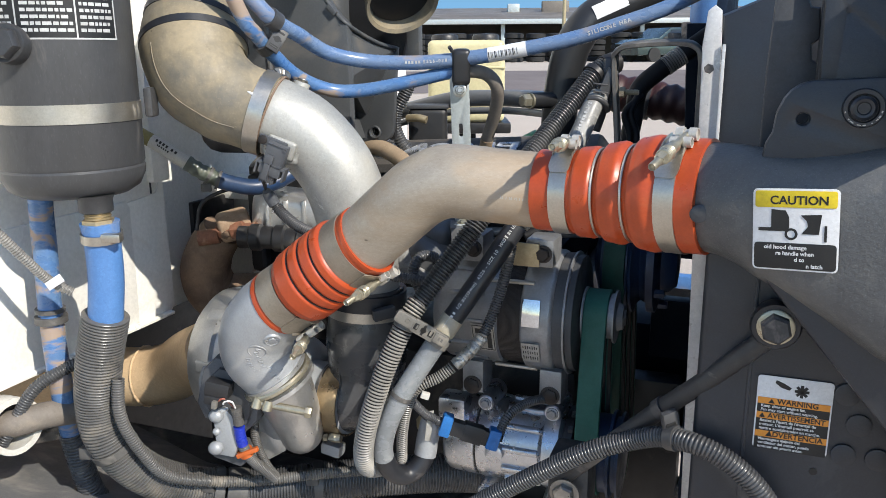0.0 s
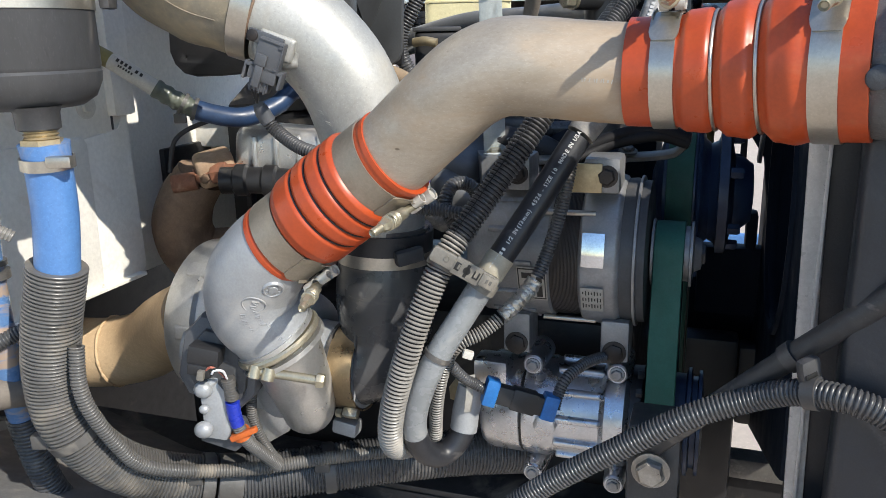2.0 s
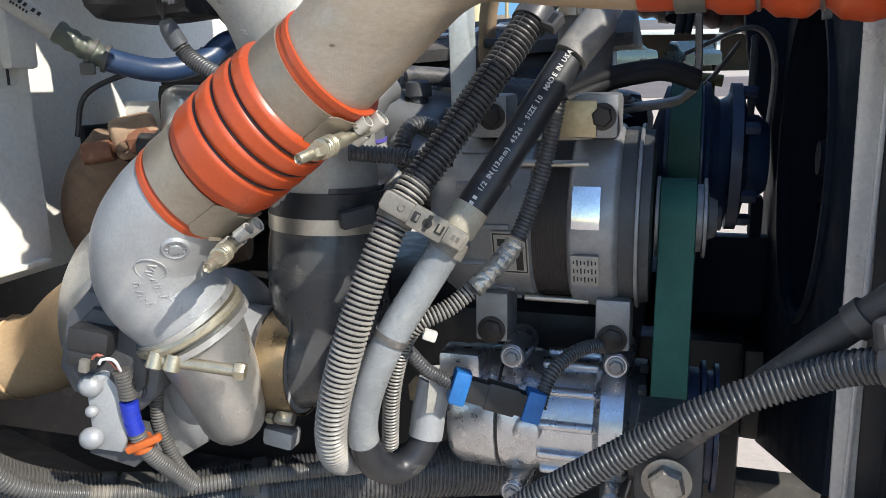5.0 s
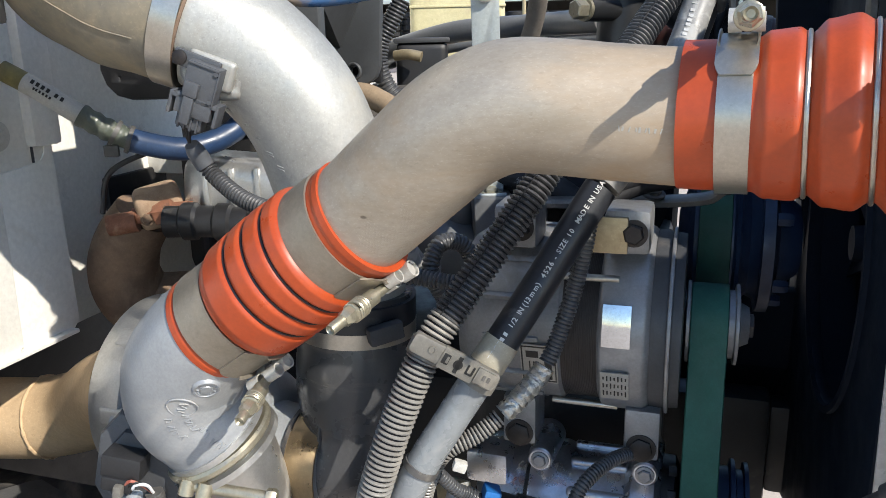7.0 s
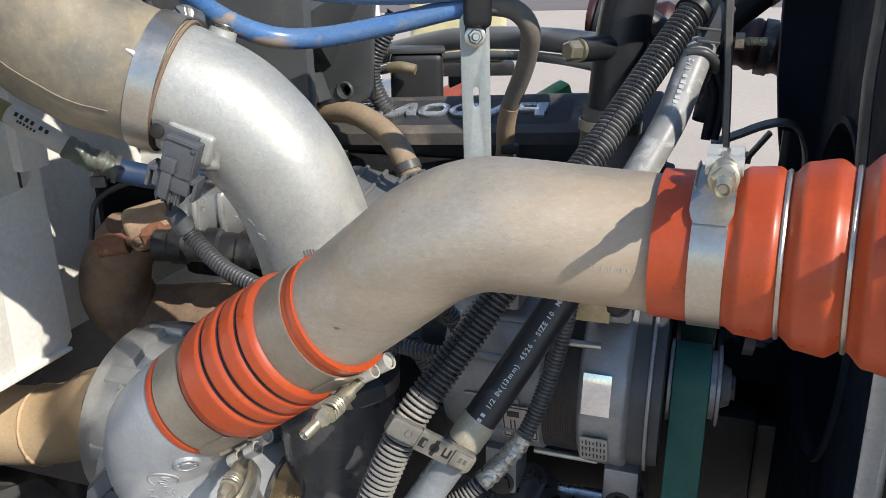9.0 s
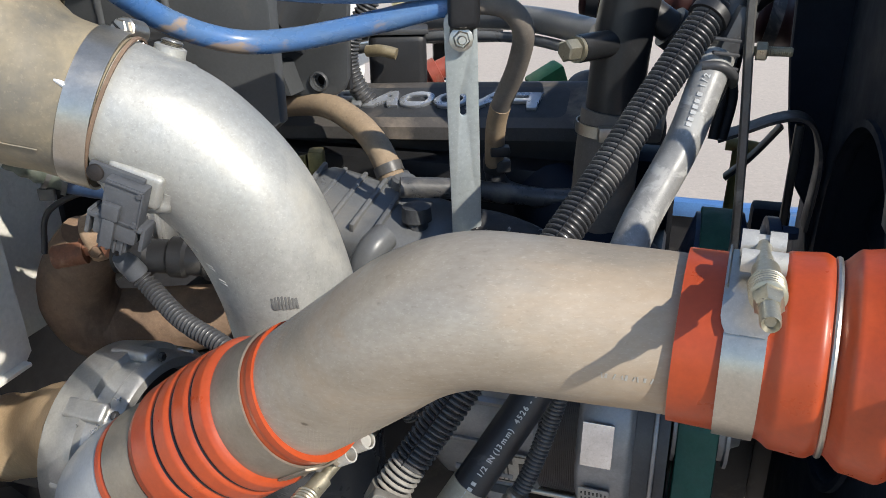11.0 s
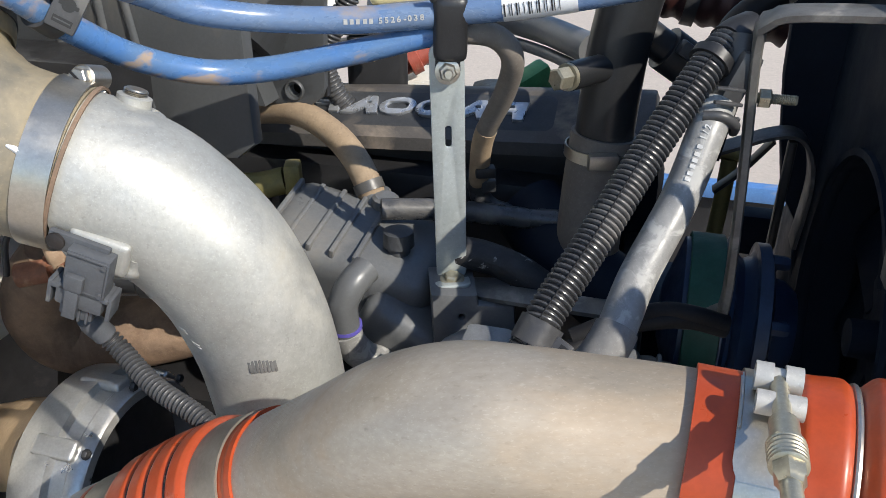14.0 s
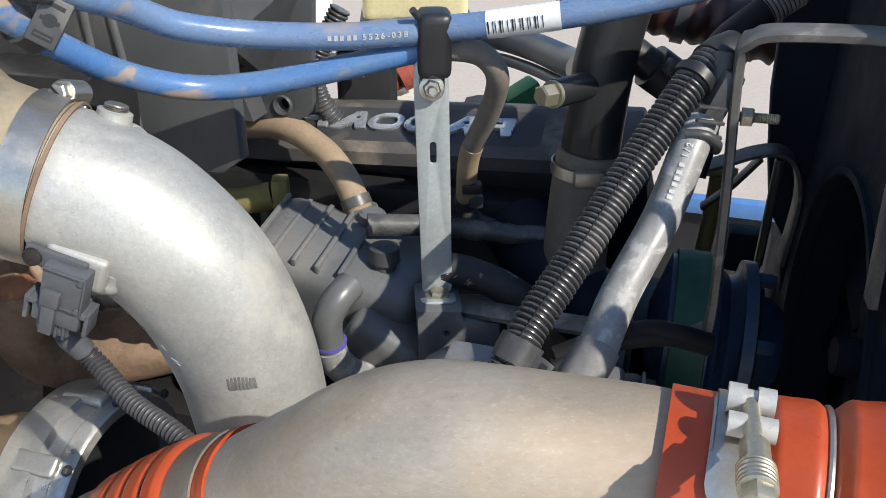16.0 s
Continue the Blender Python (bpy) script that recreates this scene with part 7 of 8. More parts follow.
strap = thing("hose_strap", (0.037, 1.30, 1.43), "pale galvanised steel strap with a slot, bolted at both ends", "bracket")
SM = basis((0.0370, 1.300, 1.5550), Vector((0.985, 0.0, 0.035)), Vector((-0.030, -0.145, 0.99)))
part("bar", plate([(x, y + (0.114 if y > 0 else -0.114)) for x, y in rounded(0.0285, 0.026, 0.0105)], 0.0035, SM, [(0.0, 0.038, 0.0040, 0.016)]), M_GALV, strap)
part("foot", plate(rounded(0.034, 0.030, 0.008), 0.0035, basis((0.041, 1.305, 1.4335), (1, 0, 0), (0, 1, -0.15))), M_GALV, strap)
part("foot_bolt", hexbolt((0.041, 1.306, 1.436), (0, -0.1, 1), 0.0085, 0.006, 0.0125), M_ZINC, strap)
part("top_bolt", merge(hexbolt((0.0335, 1.279, 1.656), (0, -1, 0.1), 0.0080, 0.007, 0.011), thread((0.0335, 1.274, 1.656), (0, -1, 0.1), 0.0042, 0.009)), M_STEEL, strap)
pc = thing("p_clamp", (0.036, 1.285, 1.69), "black rubber-lined clamp round both blue hoses", "clamp")
part("body", box((0.029, 0.034, 0.055), Matrix.Translation((0.036, 1.288, 1.6925)) @ pose(0, 0, 0, 4, 0, 0), 0.008, seg=3), M_BLACK, pc)
part("pinch_bolt", lathe([(0, 0.003), (0.01, 0.003)], (0.022, 1.275, 1.716), (-0.4, -0.5, 0.6), 10), M_STEELBAR, pc)
part("tab", box((0.022, 0.006, 0.022), Matrix.Translation((0.034, 1.284, 1.664)), 0.002), M_BLACK, pc)

# ---- bent bar bracket with a stud, the upper radiator pipe ----
BR = [eng(-0.420, 1.248, 1.423), eng(-0.30, 1.235, 1.430), eng(-0.185, 1.222, 1.440), eng(-0.158, 1.216, 1.452), eng(-0.150, 1.212, 1.475), eng(-0.156, 1.210, 1.59), eng(-0.164, 1.206, 1.698), eng(-0.158, 1.200, 1.716), eng(-0.140, 1.196, 1.7225), eng(-0.075, 1.19, 1.725), eng(-0.052, 1.19, 1.719), eng(-0.044, 1.19, 1.70), eng(-0.043, 1.19, 1.62), eng(-0.036, 1.19, 1.52)]
brk = thing("bent_bar_bracket", BR[5], "bent dark flat-bar bracket with worn pale edges and a threaded stud", "bracket")


def flatbar(pts, w, t_, way, step=0.006):
    """A flat bar along a line: w wide across 'way', t_ thick."""
    line, total = spline(pts, step)
    rings = []
    for q, t, a, b in frames(line):
        x = (Vector(way) - t * Vector(way).dot(t)).normalized()
        y = t.cross(x)
        c = 0.18
        rings.append([q + x * (w / 2 * i) + y * (t_ / 2 * j) for i, j in ((-1, -1 + c * 2), (-1 + c, -1), (1 - c, -1), (1, -1 + c * 2), (1, 1 - c * 2), (1 - c, 1), (-1 + c, 1), (-1, 1 - c * 2))])
    return ringed(bmesh.new(), rings)


part("bar", flatbar(BR, 0.024, 0.0075, ENG.to_3x3() @ Vector((0, 1, 0.15))), M_WORNBAR, brk)
sd = part("stud", thread(eng(-0.158, 1.207, 1.656), U, 0.0041, 0.030), M_ZINC, brk)
part("nut", lathe([(0, 0.0080), (0.0075, 0.0080), (0.0085, 0.0068)], eng(-0.1555, 1.207, 1.656), U, 6), M_ZINC, sd)
part("weld_bolt", hexbolt(eng(-0.225, 1.222, 1.445), (0, -0.3, 1), 0.008, 0.006, 0.012), M_STEELBAR, brk)
part("support", plate([(0.022, 1.432), (0.060, 1.430), (0.062, 1.418), (0.098, 1.416), (0.100, 1.34), (0.026, 1.34)], 0.06, basis((0, 1.305, 0), (1, 0, 0), (0, 0, 1)), [(0.0481, 1.4087, 0.0065, 0.0)], 0.004), M_AIRBOX, brk)
hk = thing("loom_holder", (0.235, 1.19, 1.66), "black nylon holder with prongs between loom and hose", "clip")
part("spine", box((0.018, 0.024, 0.075), Matrix.Translation((0.243, 1.195, 1.655)) @ pose(0, 0, 0, 0, 22, 0), 0.005), M_CLIPBLACK, hk)
for i in range(3):
    part("prong", box((0.022, 0.005, 0.0026), Matrix.Translation((0.236, 1.172, 1.668 - i * 0.011)) @ pose(0, 0, 0, 0, 8, 0), 0.001), M_CLIPBLACK, hk)
part("hook", tube([(0.250, 1.185, 1.630), (0.244, 1.172, 1.640), (0.232, 1.168, 1.648), (0.218, 1.172, 1.648)], 0.004, 0.003, 10), M_CLIPBLACK, hk)
part("post", tube([(0.254, 1.205, 1.700), (0.250, 1.20, 1.68), (0.244, 1.20, 1.64), (0.232, 1.20, 1.60)], 0.011), M_CLIPBLACK, hk)

rp = thing("upper_coolant_pipe", (0.20, 1.37, 1.6), "black steel coolant pipe bending over, on a dusty rubber hose", "pipe")
RP = [(0.46, 1.42, 1.835), (0.380, 1.400, 1.816), (0.314, 1.390, 1.794), (0.255, 1.377, 1.768), (0.222, 1.370, 1.722), (0.208, 1.370, 1.660), (0.203, 1.370, 1.600), (0.201, 1.370, 1.548)]
part("pipe", tube(RP, 0.0300, 0.006, 36), M_PIPEDARK, rp)
q, t, a, b = at_way(RP, 0.43)
d = (facing(q) + Vector((0, 0, 0.15)))
d = (d - t * d.dot(t)).normalized()
stk = bmesh.new()
ringed(stk, [[q + t * (-0.030 + 0.012 * i) + (Matrix.Rotation(radians(-22 + 11 * k), 3, t) @ d) * 0.0304 for k in range(5)] + [q + t * (-0.030 + 0.012 * i) + (Matrix.Rotation(radians(22 - 11 * k), 3, t) @ d) * 0.0300 for k in range(5)] for i in range(6)])
part("white_sticker", stk, M_LABELW, rp, "blank white sticker")
part("rubber_hose", tube([(0.202, 1.370, 1.565), (0.198, 1.370, 1.52), (0.195, 1.370, 1.45), (0.195, 1.372, 1.36), (0.20, 1.38, 1.28)], 0.0345, 0.006, 36), M_BROWNHOSE, rp)
part("hose_clamp", merge(lathe([(-0.006, 0.0356), (-0.006, 0.0372), (0.006, 0.0372), (0.006, 0.0356)], (0.199, 1.370, 1.546), (0.05, 0, 1), 44, caps=False), box((0.030, 0.012, 0.016), (0.192, 1.333, 1.548), 0.003)), M_STEEL, rp)
part("side_stub", tube([(0.205, 1.365, 1.637), (0.178, 1.345, 1.637), (0.150, 1.324, 1.637)], 0.0135, 0.004, 24), M_PIPEDARK, rp)
part("stub_plug", merge(lathe([(0, 0.0130), (0.004, 0.0130)], (0.150, 1.324, 1.637), (-0.80, -0.6, 0), 24), lathe([(0, 0.0110), (0.013, 0.0110), (0.0145, 0.0092)], (0.147, 1.3215, 1.637), (-0.85, -0.5, 0), 6)), M_ZINC, rp)
TANH = [(-0.2371, 1.6200, 1.5103), (-0.1787, 1.5800, 1.5291), (-0.1252, 1.5400, 1.5375), (-0.0836, 1.5050, 1.5227), (-0.0583, 1.4720, 1.5031), (-0.0444, 1.4480, 1.4813), (-0.0400, 1.4450, 1.4660)]
tbh = thing("tan_breather_hose", TANH[3], "dusty tan rubber breather hose curving down", "hose")
part("hose", tube(TANH, 0.0160, 0.005, 24), M_TANHOSE, tbh)
part("end_collar", band_at(TANH, 0.95, 0.012, 0.0160, 0.0016)[0], M_CABLETIE, tbh)
hf = thing("hose_fitting", (-0.036, 1.444, 1.45), "dark plastic barbed fitting at the breather hose end", "fitting")
part("sleeve", lathe([(-0.014, 0.0165), (-0.012, 0.0180), (0.004, 0.0180), (0.006, 0.0125), (0.030, 0.0125), (0.034, 0.020), (0.050, 0.020)], (-0.036, 1.444, 1.462), (0.05, -0.1, -1), 24), M_AIRBOX, hf)
part("side_barb", tube([(-0.034, 1.440, 1.452), (-0.014, 1.438, 1.455), (0.015, 1.438, 1.455)], 0.0075, 0.004, 14), M_AIRBOX, hf)
part("cap", lathe([(0, 0.0155), (0.012, 0.0155), (0.015, 0.012)], (-0.026, 1.428, 1.462), (0.1, -0.1, 1), 20), M_AIRBOX, hf)
rh = thing("return_hose", (0.078, 1.39, 1.49), "black hose with a spring end joined below the tan hose", "hose")
part("joint_clamp", merge(lathe([(-0.009, 0.0122), (-0.009, 0.0138), (0.009, 0.0138), (0.009, 0.0122)], (0.0815, 1.430, 1.490), (0.0, -0.3, 1), 24), box((0.016, 0.012, 0.014), (0.090, 1.418, 1.490), 0.002)), M_STEELBAR, rh)
part("run", tube([(0.081, 1.432, 1.490), (0.083, 1.434, 1.470), (0.098, 1.432, 1.454), (0.131, 1.428, 1.446), (0.172, 1.42, 1.440)], 0.0118, 0.004, 20), M_LOOM, rh)
part("spring", corrugated([(0.121, 1.429, 1.448), (0.131, 1.428, 1.446), (0.143, 1.426, 1.444)], 0.0132, 0.003, 0.001), M_PALEHOSE, rh)
solo("olive_pipe_end", merge(tube([(-0.21, 1.50, 1.462), (-0.175, 1.50, 1.462), (-0.145, 1.50, 1.468)], 0.0165), box((0.020, 0.028, 0.040), (-0.135, 1.498, 1.472), 0.006)), M_OLIVE, "olive plastic pipe end with a latch", "pipe")
solo("front_cross_hose", tube([(-0.03, 1.395, 1.475), (0.03, 1.40, 1.470), (0.08, 1.405, 1.462), (0.14, 1.40, 1.455), (0.20, 1.38, 1.46)], 0.012, 0.005, 20), M_LOOM, "black hose crossing in front of the valve cover", "hose")
solo("small_braided_hose", tube([(0.045, 1.33, 1.455), (0.075, 1.325, 1.450), (0.11, 1.31, 1.44), (0.14, 1.30, 1.42)], 0.017, 0.004, 20), mat("scuffed_braid", (0.028, 0.028, 0.030), (0.016, 0.016, 0.018), 0.6, 0.0, 40, 300, 0.3, (0.42, 0.41, 0.39), 0.10, 60, edge=0.06), "short scuffed braided hose by the strap foot", "hose")

# ---- air filter housing, tank and small things behind ----
af = thing("air_filter_housing", eng(-0.78, 1.5, 1.5), "large dark grey moulded air filter housing", "air filter housing")
part("body", box((0.29, 0.24, 0.34), ENG @ Matrix.Translation((-0.855, 1.50, 1.80)), 0.035, seg=4), M_FILTER, af)
part("front_panel", plate([(-0.6245, 1.762), (-0.6245, 1.556), (-0.645, 1.540), (-0.720, 1.538), (-0.800, 1.62), (-0.900, 1.62), (-0.900, 1.92), (-0.765, 1.92), (-0.715, 1.865), (-0.662, 1.803), (-0.640, 1.776)], 0.020, ENG @ Matrix.Translation((0, 1.260, 0)) @ pose(0, 0, 0, 90, 0, 0), bevel=0.004), M_FILTER, af)
lo, hi = [eng(-0.6245, 1.254, 1.672), eng(-0.665, 1.40, 1.60), eng(-0.600, 1.40, 1.722), eng(-0.6245, 1.254, 1.760)], Vector((-0.02, 0.02, 0.0))
part("slanted_panel", ringed(bmesh.new(), [lo, [q + hi for q in lo]]), M_FILTER, af)
part("lug_plate", plate([(-0.599, 1.724), (-0.605, 1.649), (-0.610, 1.574), (-0.616, 1.560), (-0.631, 1.550), (-0.720, 1.550), (-0.720, 1.724)], 0.012, ENG @ Matrix.Translation((0, 1.406, 0)) @ pose(0, 0, 0, 90, 0, 0), [(-0.6465, 1.5675, 0.0085, 0.0)], bevel=0.002), M_FILTER, af)
# Black plate added behind the lug so that its hole looks shaded.
part("lug_hole_shade", box((0.10, 0.012, 0.17), ENG @ Matrix.Translation((-0.670, 1.440, 1.635)), 0.004), M_BLACK, af)
part("lug_eye", lathe([(0, 0.0088), (0.003, 0.0092), (0.004, 0.0112), (0.003, 0.0122), (0, 0.0126)], eng(-0.6465, 1.400, 1.5675), ENG.to_3x3() @ Vector((0, -1, 0)), 28, caps=False), M_FILTER, af)
part("gusset", ringed(bmesh.new(), [[eng(-0.715, v, 1.556), eng(-0.668, v, 1.556), eng(-0.680, v, 1.592), eng(-0.690, v, 1.596)] for v in (1.365, 1.400)]), M_FILTER, af)
for u, w0, w1 in ((-0.775, 1.64, 1.84), (-0.735, 1.56, 1.70), (-0.83, 1.64, 1.90)):
    part("panel_fold", tube([eng(u, 1.2515, w0), eng(u - 0.004, 1.2505, (w0 + w1) / 2), eng(u - 0.012, 1.2515, w1)], 0.005, 0.02, 12), M_FILTER, af)
part("lower_lobe", plate([(-0.878, 1.64), (-0.882, 1.582), (-0.876, 1.566), (-0.864, 1.555), (-0.846, 1.551), (-0.800, 1.552), (-0.740, 1.557), (-0.735, 1.64)], 0.10, ENG @ Matrix.Translation((0, 1.23, 0)) @ pose(0, 0, 0, 90, 0, 0), [(-0.859, 1.573, 0.006, 0.0)], bevel=0.006), M_BLACK, af)


solo("black_cable", tube([(-0.335, 1.404, 1.485), (-0.38, 1.40, 1.480), (-0.43, 1.40, 1.455), (-0.445, 1.40, 1.405)], 0.0035, 0.004, 10), M_RUBBER, "thin black cable arching before the firewall", "cable")
# Unseen box added overhead to throw shade on the firewall.
part("firewall_shade_box", box((0.30, 0.09, 0.10), ENG @ Matrix.Translation((-0.70, 1.135, 1.955)), 0.04, seg=3), M_FILTER, af)
bel = thing("intake_bellows", eng(-0.70, 1.5, 1.85), "black round intake duct with tan ribbed bellows", "intake duct")

part("rim", merge(*[tube([eng(u - d, v + e, w - d) for u, v, w in ((-0.765, 1.252, 1.920), (-0.715, 1.252, 1.865), (-0.662, 1.252, 1.805), (-0.640, 1.252, 1.778), (-0.622, 1.254, 1.762), (-0.613, 1.30, 1.744), (-0.606, 1.35, 1.731), (-0.598, 1.40, 1.724))], r, 0.006, 14) for d, e, r in ((0.0, 0.0, 0.0035), (0.007, 0.004, 0.0045))]), M_FILTER, bel)
part("rim_tab", box((0.022, 0.008, 0.010), ENG @ Matrix.Translation((-0.648, 1.248, 1.786)) @ pose(0, 0, 0, 0, 45, 0), 0.003), M_FILTER, bel)
part("well", plate([(-0.820, 1.90), (-0.592, 1.90), (-0.592, 1.751), (-0.604, 1.708), (-0.679, 1.700), (-0.770, 1.764)], 0.02, ENG @ Matrix.Translation((0, 1.44, 0)) @ pose(0, 0, 0, 90, 0, 0), bevel=0.004), M_BLACK, bel)
part("stay", box((0.026, 0.02, 0.13), ENG @ Matrix.Translation((-0.570, 1.42, 1.765)), 0.004), M_FILTER, bel)

bprof = [p for k in range(6) for p in ((-0.052 + k * 0.009, 0.052 + 0.0015 * k), (-0.0475 + k * 0.009, 0.058 + 0.0015 * k))]
part("bellows", lathe(bprof + [(0.0, 0.064), (-0.004, 0.058), (-0.030, 0.054)], eng(-0.548, 1.32, 1.795), ENG.to_3x3() @ Vector((0.50, -0.52, -0.69)), 48, caps=False), M_TANRUBBER, bel)
part("throat", lathe([(-0.050, 0.02), (-0.026, 0.054), (-0.022, 0.054)], eng(-0.548, 1.32, 1.795), ENG.to_3x3() @ Vector((0.50, -0.52, -0.69)), 40), M_BLACK, bel)


tank = thing("coolant_tank", (0.0, 2.24, 1.62), "yellowed translucent plastic expansion tank with two black caps", "expansion tank")
part("tank", box((0.215, 0.16, 0.225), (0.055, 2.32, 1.640), 0.02, seg=4), M_TANK, tank)
part("seam", box((0.216, 0.166, 0.006), (0.055, 2.32, 1.678), 0.002), M_TANK, tank)
for x in (-0.005, 0.11):
    part("cap", lathe([(0, 0.038), (0.010, 0.038), (0.016, 0.034), (0.018, 0.024)], (x, 2.30, 1.752), (0, 0, 1), 30), M_BLACK, tank)
solo("tank_shelf", box((0.24, 0.22, 0.03), (0.06, 2.34, 1.512), 0.006), M_BLACK, "black shelf bracket under the expansion tank", "bracket")
solo("tank_post", box((0.05, 0.05, 1.50), (0.06, 2.40, 0.75), 0.006), M_BLACK, "dark post below the tank shelf", "post")
for i, (z, r, y0) in enumerate(((1.618, 0.017, 1.70), (1.594, 0.007, 1.68))):
    solo("cross_pipe", tube([(-0.10, y0 + 0.10, z - 0.03), (0.02, y0 + 0.02, z), (0.12, y0 - 0.04, z + 0.006), (0.17, y0 - 0.12, z + 0.008), (0.205, y0 - 0.24, z + 0.010)], r, 0.01, 20), M_AIRBOX, "dusty grey pipe crossing behind the valve cover", "pipe", "cross pipes")
solo("hanging_loom", corrugated([(-0.0594, 1.6100, 1.6655), (-0.0758, 1.6100, 1.6347), (-0.0923, 1.6100, 1.6046), (-0.0963, 1.6100, 1.5743), (-0.0866, 1.6100, 1.5447), (-0.0710, 1.6100, 1.5217)], 0.0135, 0.0055, 0.002), M_LOOM, "black corrugated loom hanging behind the filter housing", "cable loom", "looms")
dbx = thing("rear_harness_box", (0.03, 1.68, 1.5), "black harness box and bracket behind the valve cover", "harness box")
part("box", box((0.081, 0.06, 0.089), (-0.032, 1.69, 1.560), 0.012, seg=3), M_BLACK, dbx)
part("lid", box((0.087, 0.064, 0.008), (-0.032, 1.69, 1.607), 0.003), M_DARKGREY, dbx)
part("elbow_fitting", tube([(-0.073, 1.645, 1.585), (-0.053, 1.635, 1.587), (-0.033, 1.63, 1.583)], 0.008, 0.004, 14), M_BRASS, dbx)
rg = thing("red_plug", (0.02, 2.0, 1.47), "faded red plastic plug on a pale stub", "plug")
part("grip", merge(lathe([(0, 0.018), (0.03, 0.018), (0.032, 0.026), (0.050, 0.026), (0.052, 0.018), (0.075, 0.017)], (-0.01, 1.995, 1.465), (0.86, 0.1, 0.42), 24)), M_RED, rg)
part("stub", tube([(-0.06, 1.99, 1.445), (-0.01, 1.995, 1.466)], 0.014), M_TANHOSE, rg)
part("mount", box((0.16, 0.12, 0.10), (0.0, 2.05, 1.40), 0.02), M_WHITEPART, rg)
gp = solo("green_connector", box((0.055, 0.03, 0.04), Matrix.Translation((0.185, 1.70, 1.525)) @ pose(0, 0, 0, 10, -25, 20), 0.006), M_GREEN, "green plastic connector behind the valve cover", "connector")
solo("far_pump", merge(box((0.30, 0.20, 0.16), (0.28, 1.95, 1.36), 0.03), lathe([(0, 0.06), (0.07, 0.06), (0.08, 0.04)], (0.30, 1.85, 1.42), (0, -0.4, 1), 30)), M_BLACK, "dark pump housing on the engine's far side", "pump")

hook = thing("hooked_bar", eng(-0.12, 1.25, 1.6), "dark hooked flat bar with a diagonal brace", "bracket")
part("bar", flatbar([eng(-0.165, 1.52, 1.497), eng(-0.131, 1.52, 1.512), eng(-0.105, 1.52, 1.524), eng(-0.079, 1.52, 1.530), eng(-0.062, 1.52, 1.522), eng(-0.051, 1.52, 1.500), eng(-0.046, 1.52, 1.470), eng(-0.047, 1.52, 1.430), eng(-0.050, 1.52, 1.390)], 0.040, 0.006, ENG.to_3x3() @ Vector((0, 1, 0))), M_STEELBAR, hook)
part("brace", flatbar([eng(-0.150, 1.54, 1.44), eng(-0.122, 1.54, 1.47), eng(-0.092, 1.54, 1.512)], 0.020, 0.006, ENG.to_3x3() @ Vector((0, 1, 0))), M_BLACK, hook)
part("drop_leg", box((0.010, 0.014, 0.14), ENG @ Matrix.Translation((-0.074, 1.52, 1.45)), 0.003), M_BLACK, hook)
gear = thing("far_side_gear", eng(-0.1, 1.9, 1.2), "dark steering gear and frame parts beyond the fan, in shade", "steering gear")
part("housing", box((0.30, 0.22, 0.31), ENG @ Matrix.Translation((-0.10, 1.82, 0.985)), 0.04), M_SHADEBLACK, gear)
part("cover", box((0.12, 0.10, 0.20), ENG @ Matrix.Translation((-0.27, 1.68, 1.33)), 0.03), M_SHADEBLACK, gear)
# The next three blocks are added fillers that darken the gap past the hub.
part("upper_dark_filler", box((0.052, 0.04, 0.062), ENG @ Matrix.Translation((-0.076, 1.66, 1.335)), 0.008), M_SHADEBLACK, gear)
part("rear_dark_filler", box((0.020, 0.04, 0.068), ENG @ Matrix.Translation((-0.046, 1.66, 1.246)), 0.008), M_SHADEBLACK, gear)
part("lower_dark_filler", box((0.13, 0.04, 0.13), ENG @ Matrix.Translation((-0.07, 1.66, 1.150)), 0.008), M_SHADEBLACK, gear)
part("rail", box((1.4, 0.10, 0.26), ENG @ Matrix.Translation((-0.25, 1.95, 0.88)), 0.01), M_SHADEBLACK, gear)
part("sleeve", tube([eng(-0.36, 1.42, 1.44), eng(-0.30, 1.36, 1.41), eng(-0.24, 1.33, 1.38)], 0.045), M_SHADEBLACK, gear)
fender = thing("far_fender", eng(0.03, 2.75, 0.90), "pale blue edged dark panel on the far side of the truck", "fender")
part("panel", box((0.70, 0.03, 0.46), ENG @ Matrix.Translation((0.05, 2.78, 0.70)), 0.01), M_BLACK, fender)
part("edge", box((0.70, 0.05, 0.05), ENG @ Matrix.Translation((0.05, 2.76, 0.945)), 0.015), M_BLUECLEAN, fender)
part("stay", box((0.06, 0.06, 0.50), ENG @ Matrix.Translation((0.25, 2.82, 0.25)), 0.01), M_BLACK, fender)
dip = thing("dipstick", eng(-0.12, 1.62, 1.44), "olive yellow T-handled dipstick behind the fan hub", "dipstick")
part("tube", tube([eng(-0.135, 1.62, 1.30), eng(-0.131, 1.62, 1.40), eng(-0.13, 1.62, 1.455)], 0.011), M_OLIVE, dip)
part("grip", tube([eng(-0.150, 1.62, 1.462), eng(-0.13, 1.62, 1.461), eng(-0.108, 1.62, 1.458)], 0.009), M_OLIVE, dip)
wires = thing("wire_bundle", eng(-0.25, 1.2, 1.5), "bundle of matt black wire sleeves behind the hoses", "wire harness")
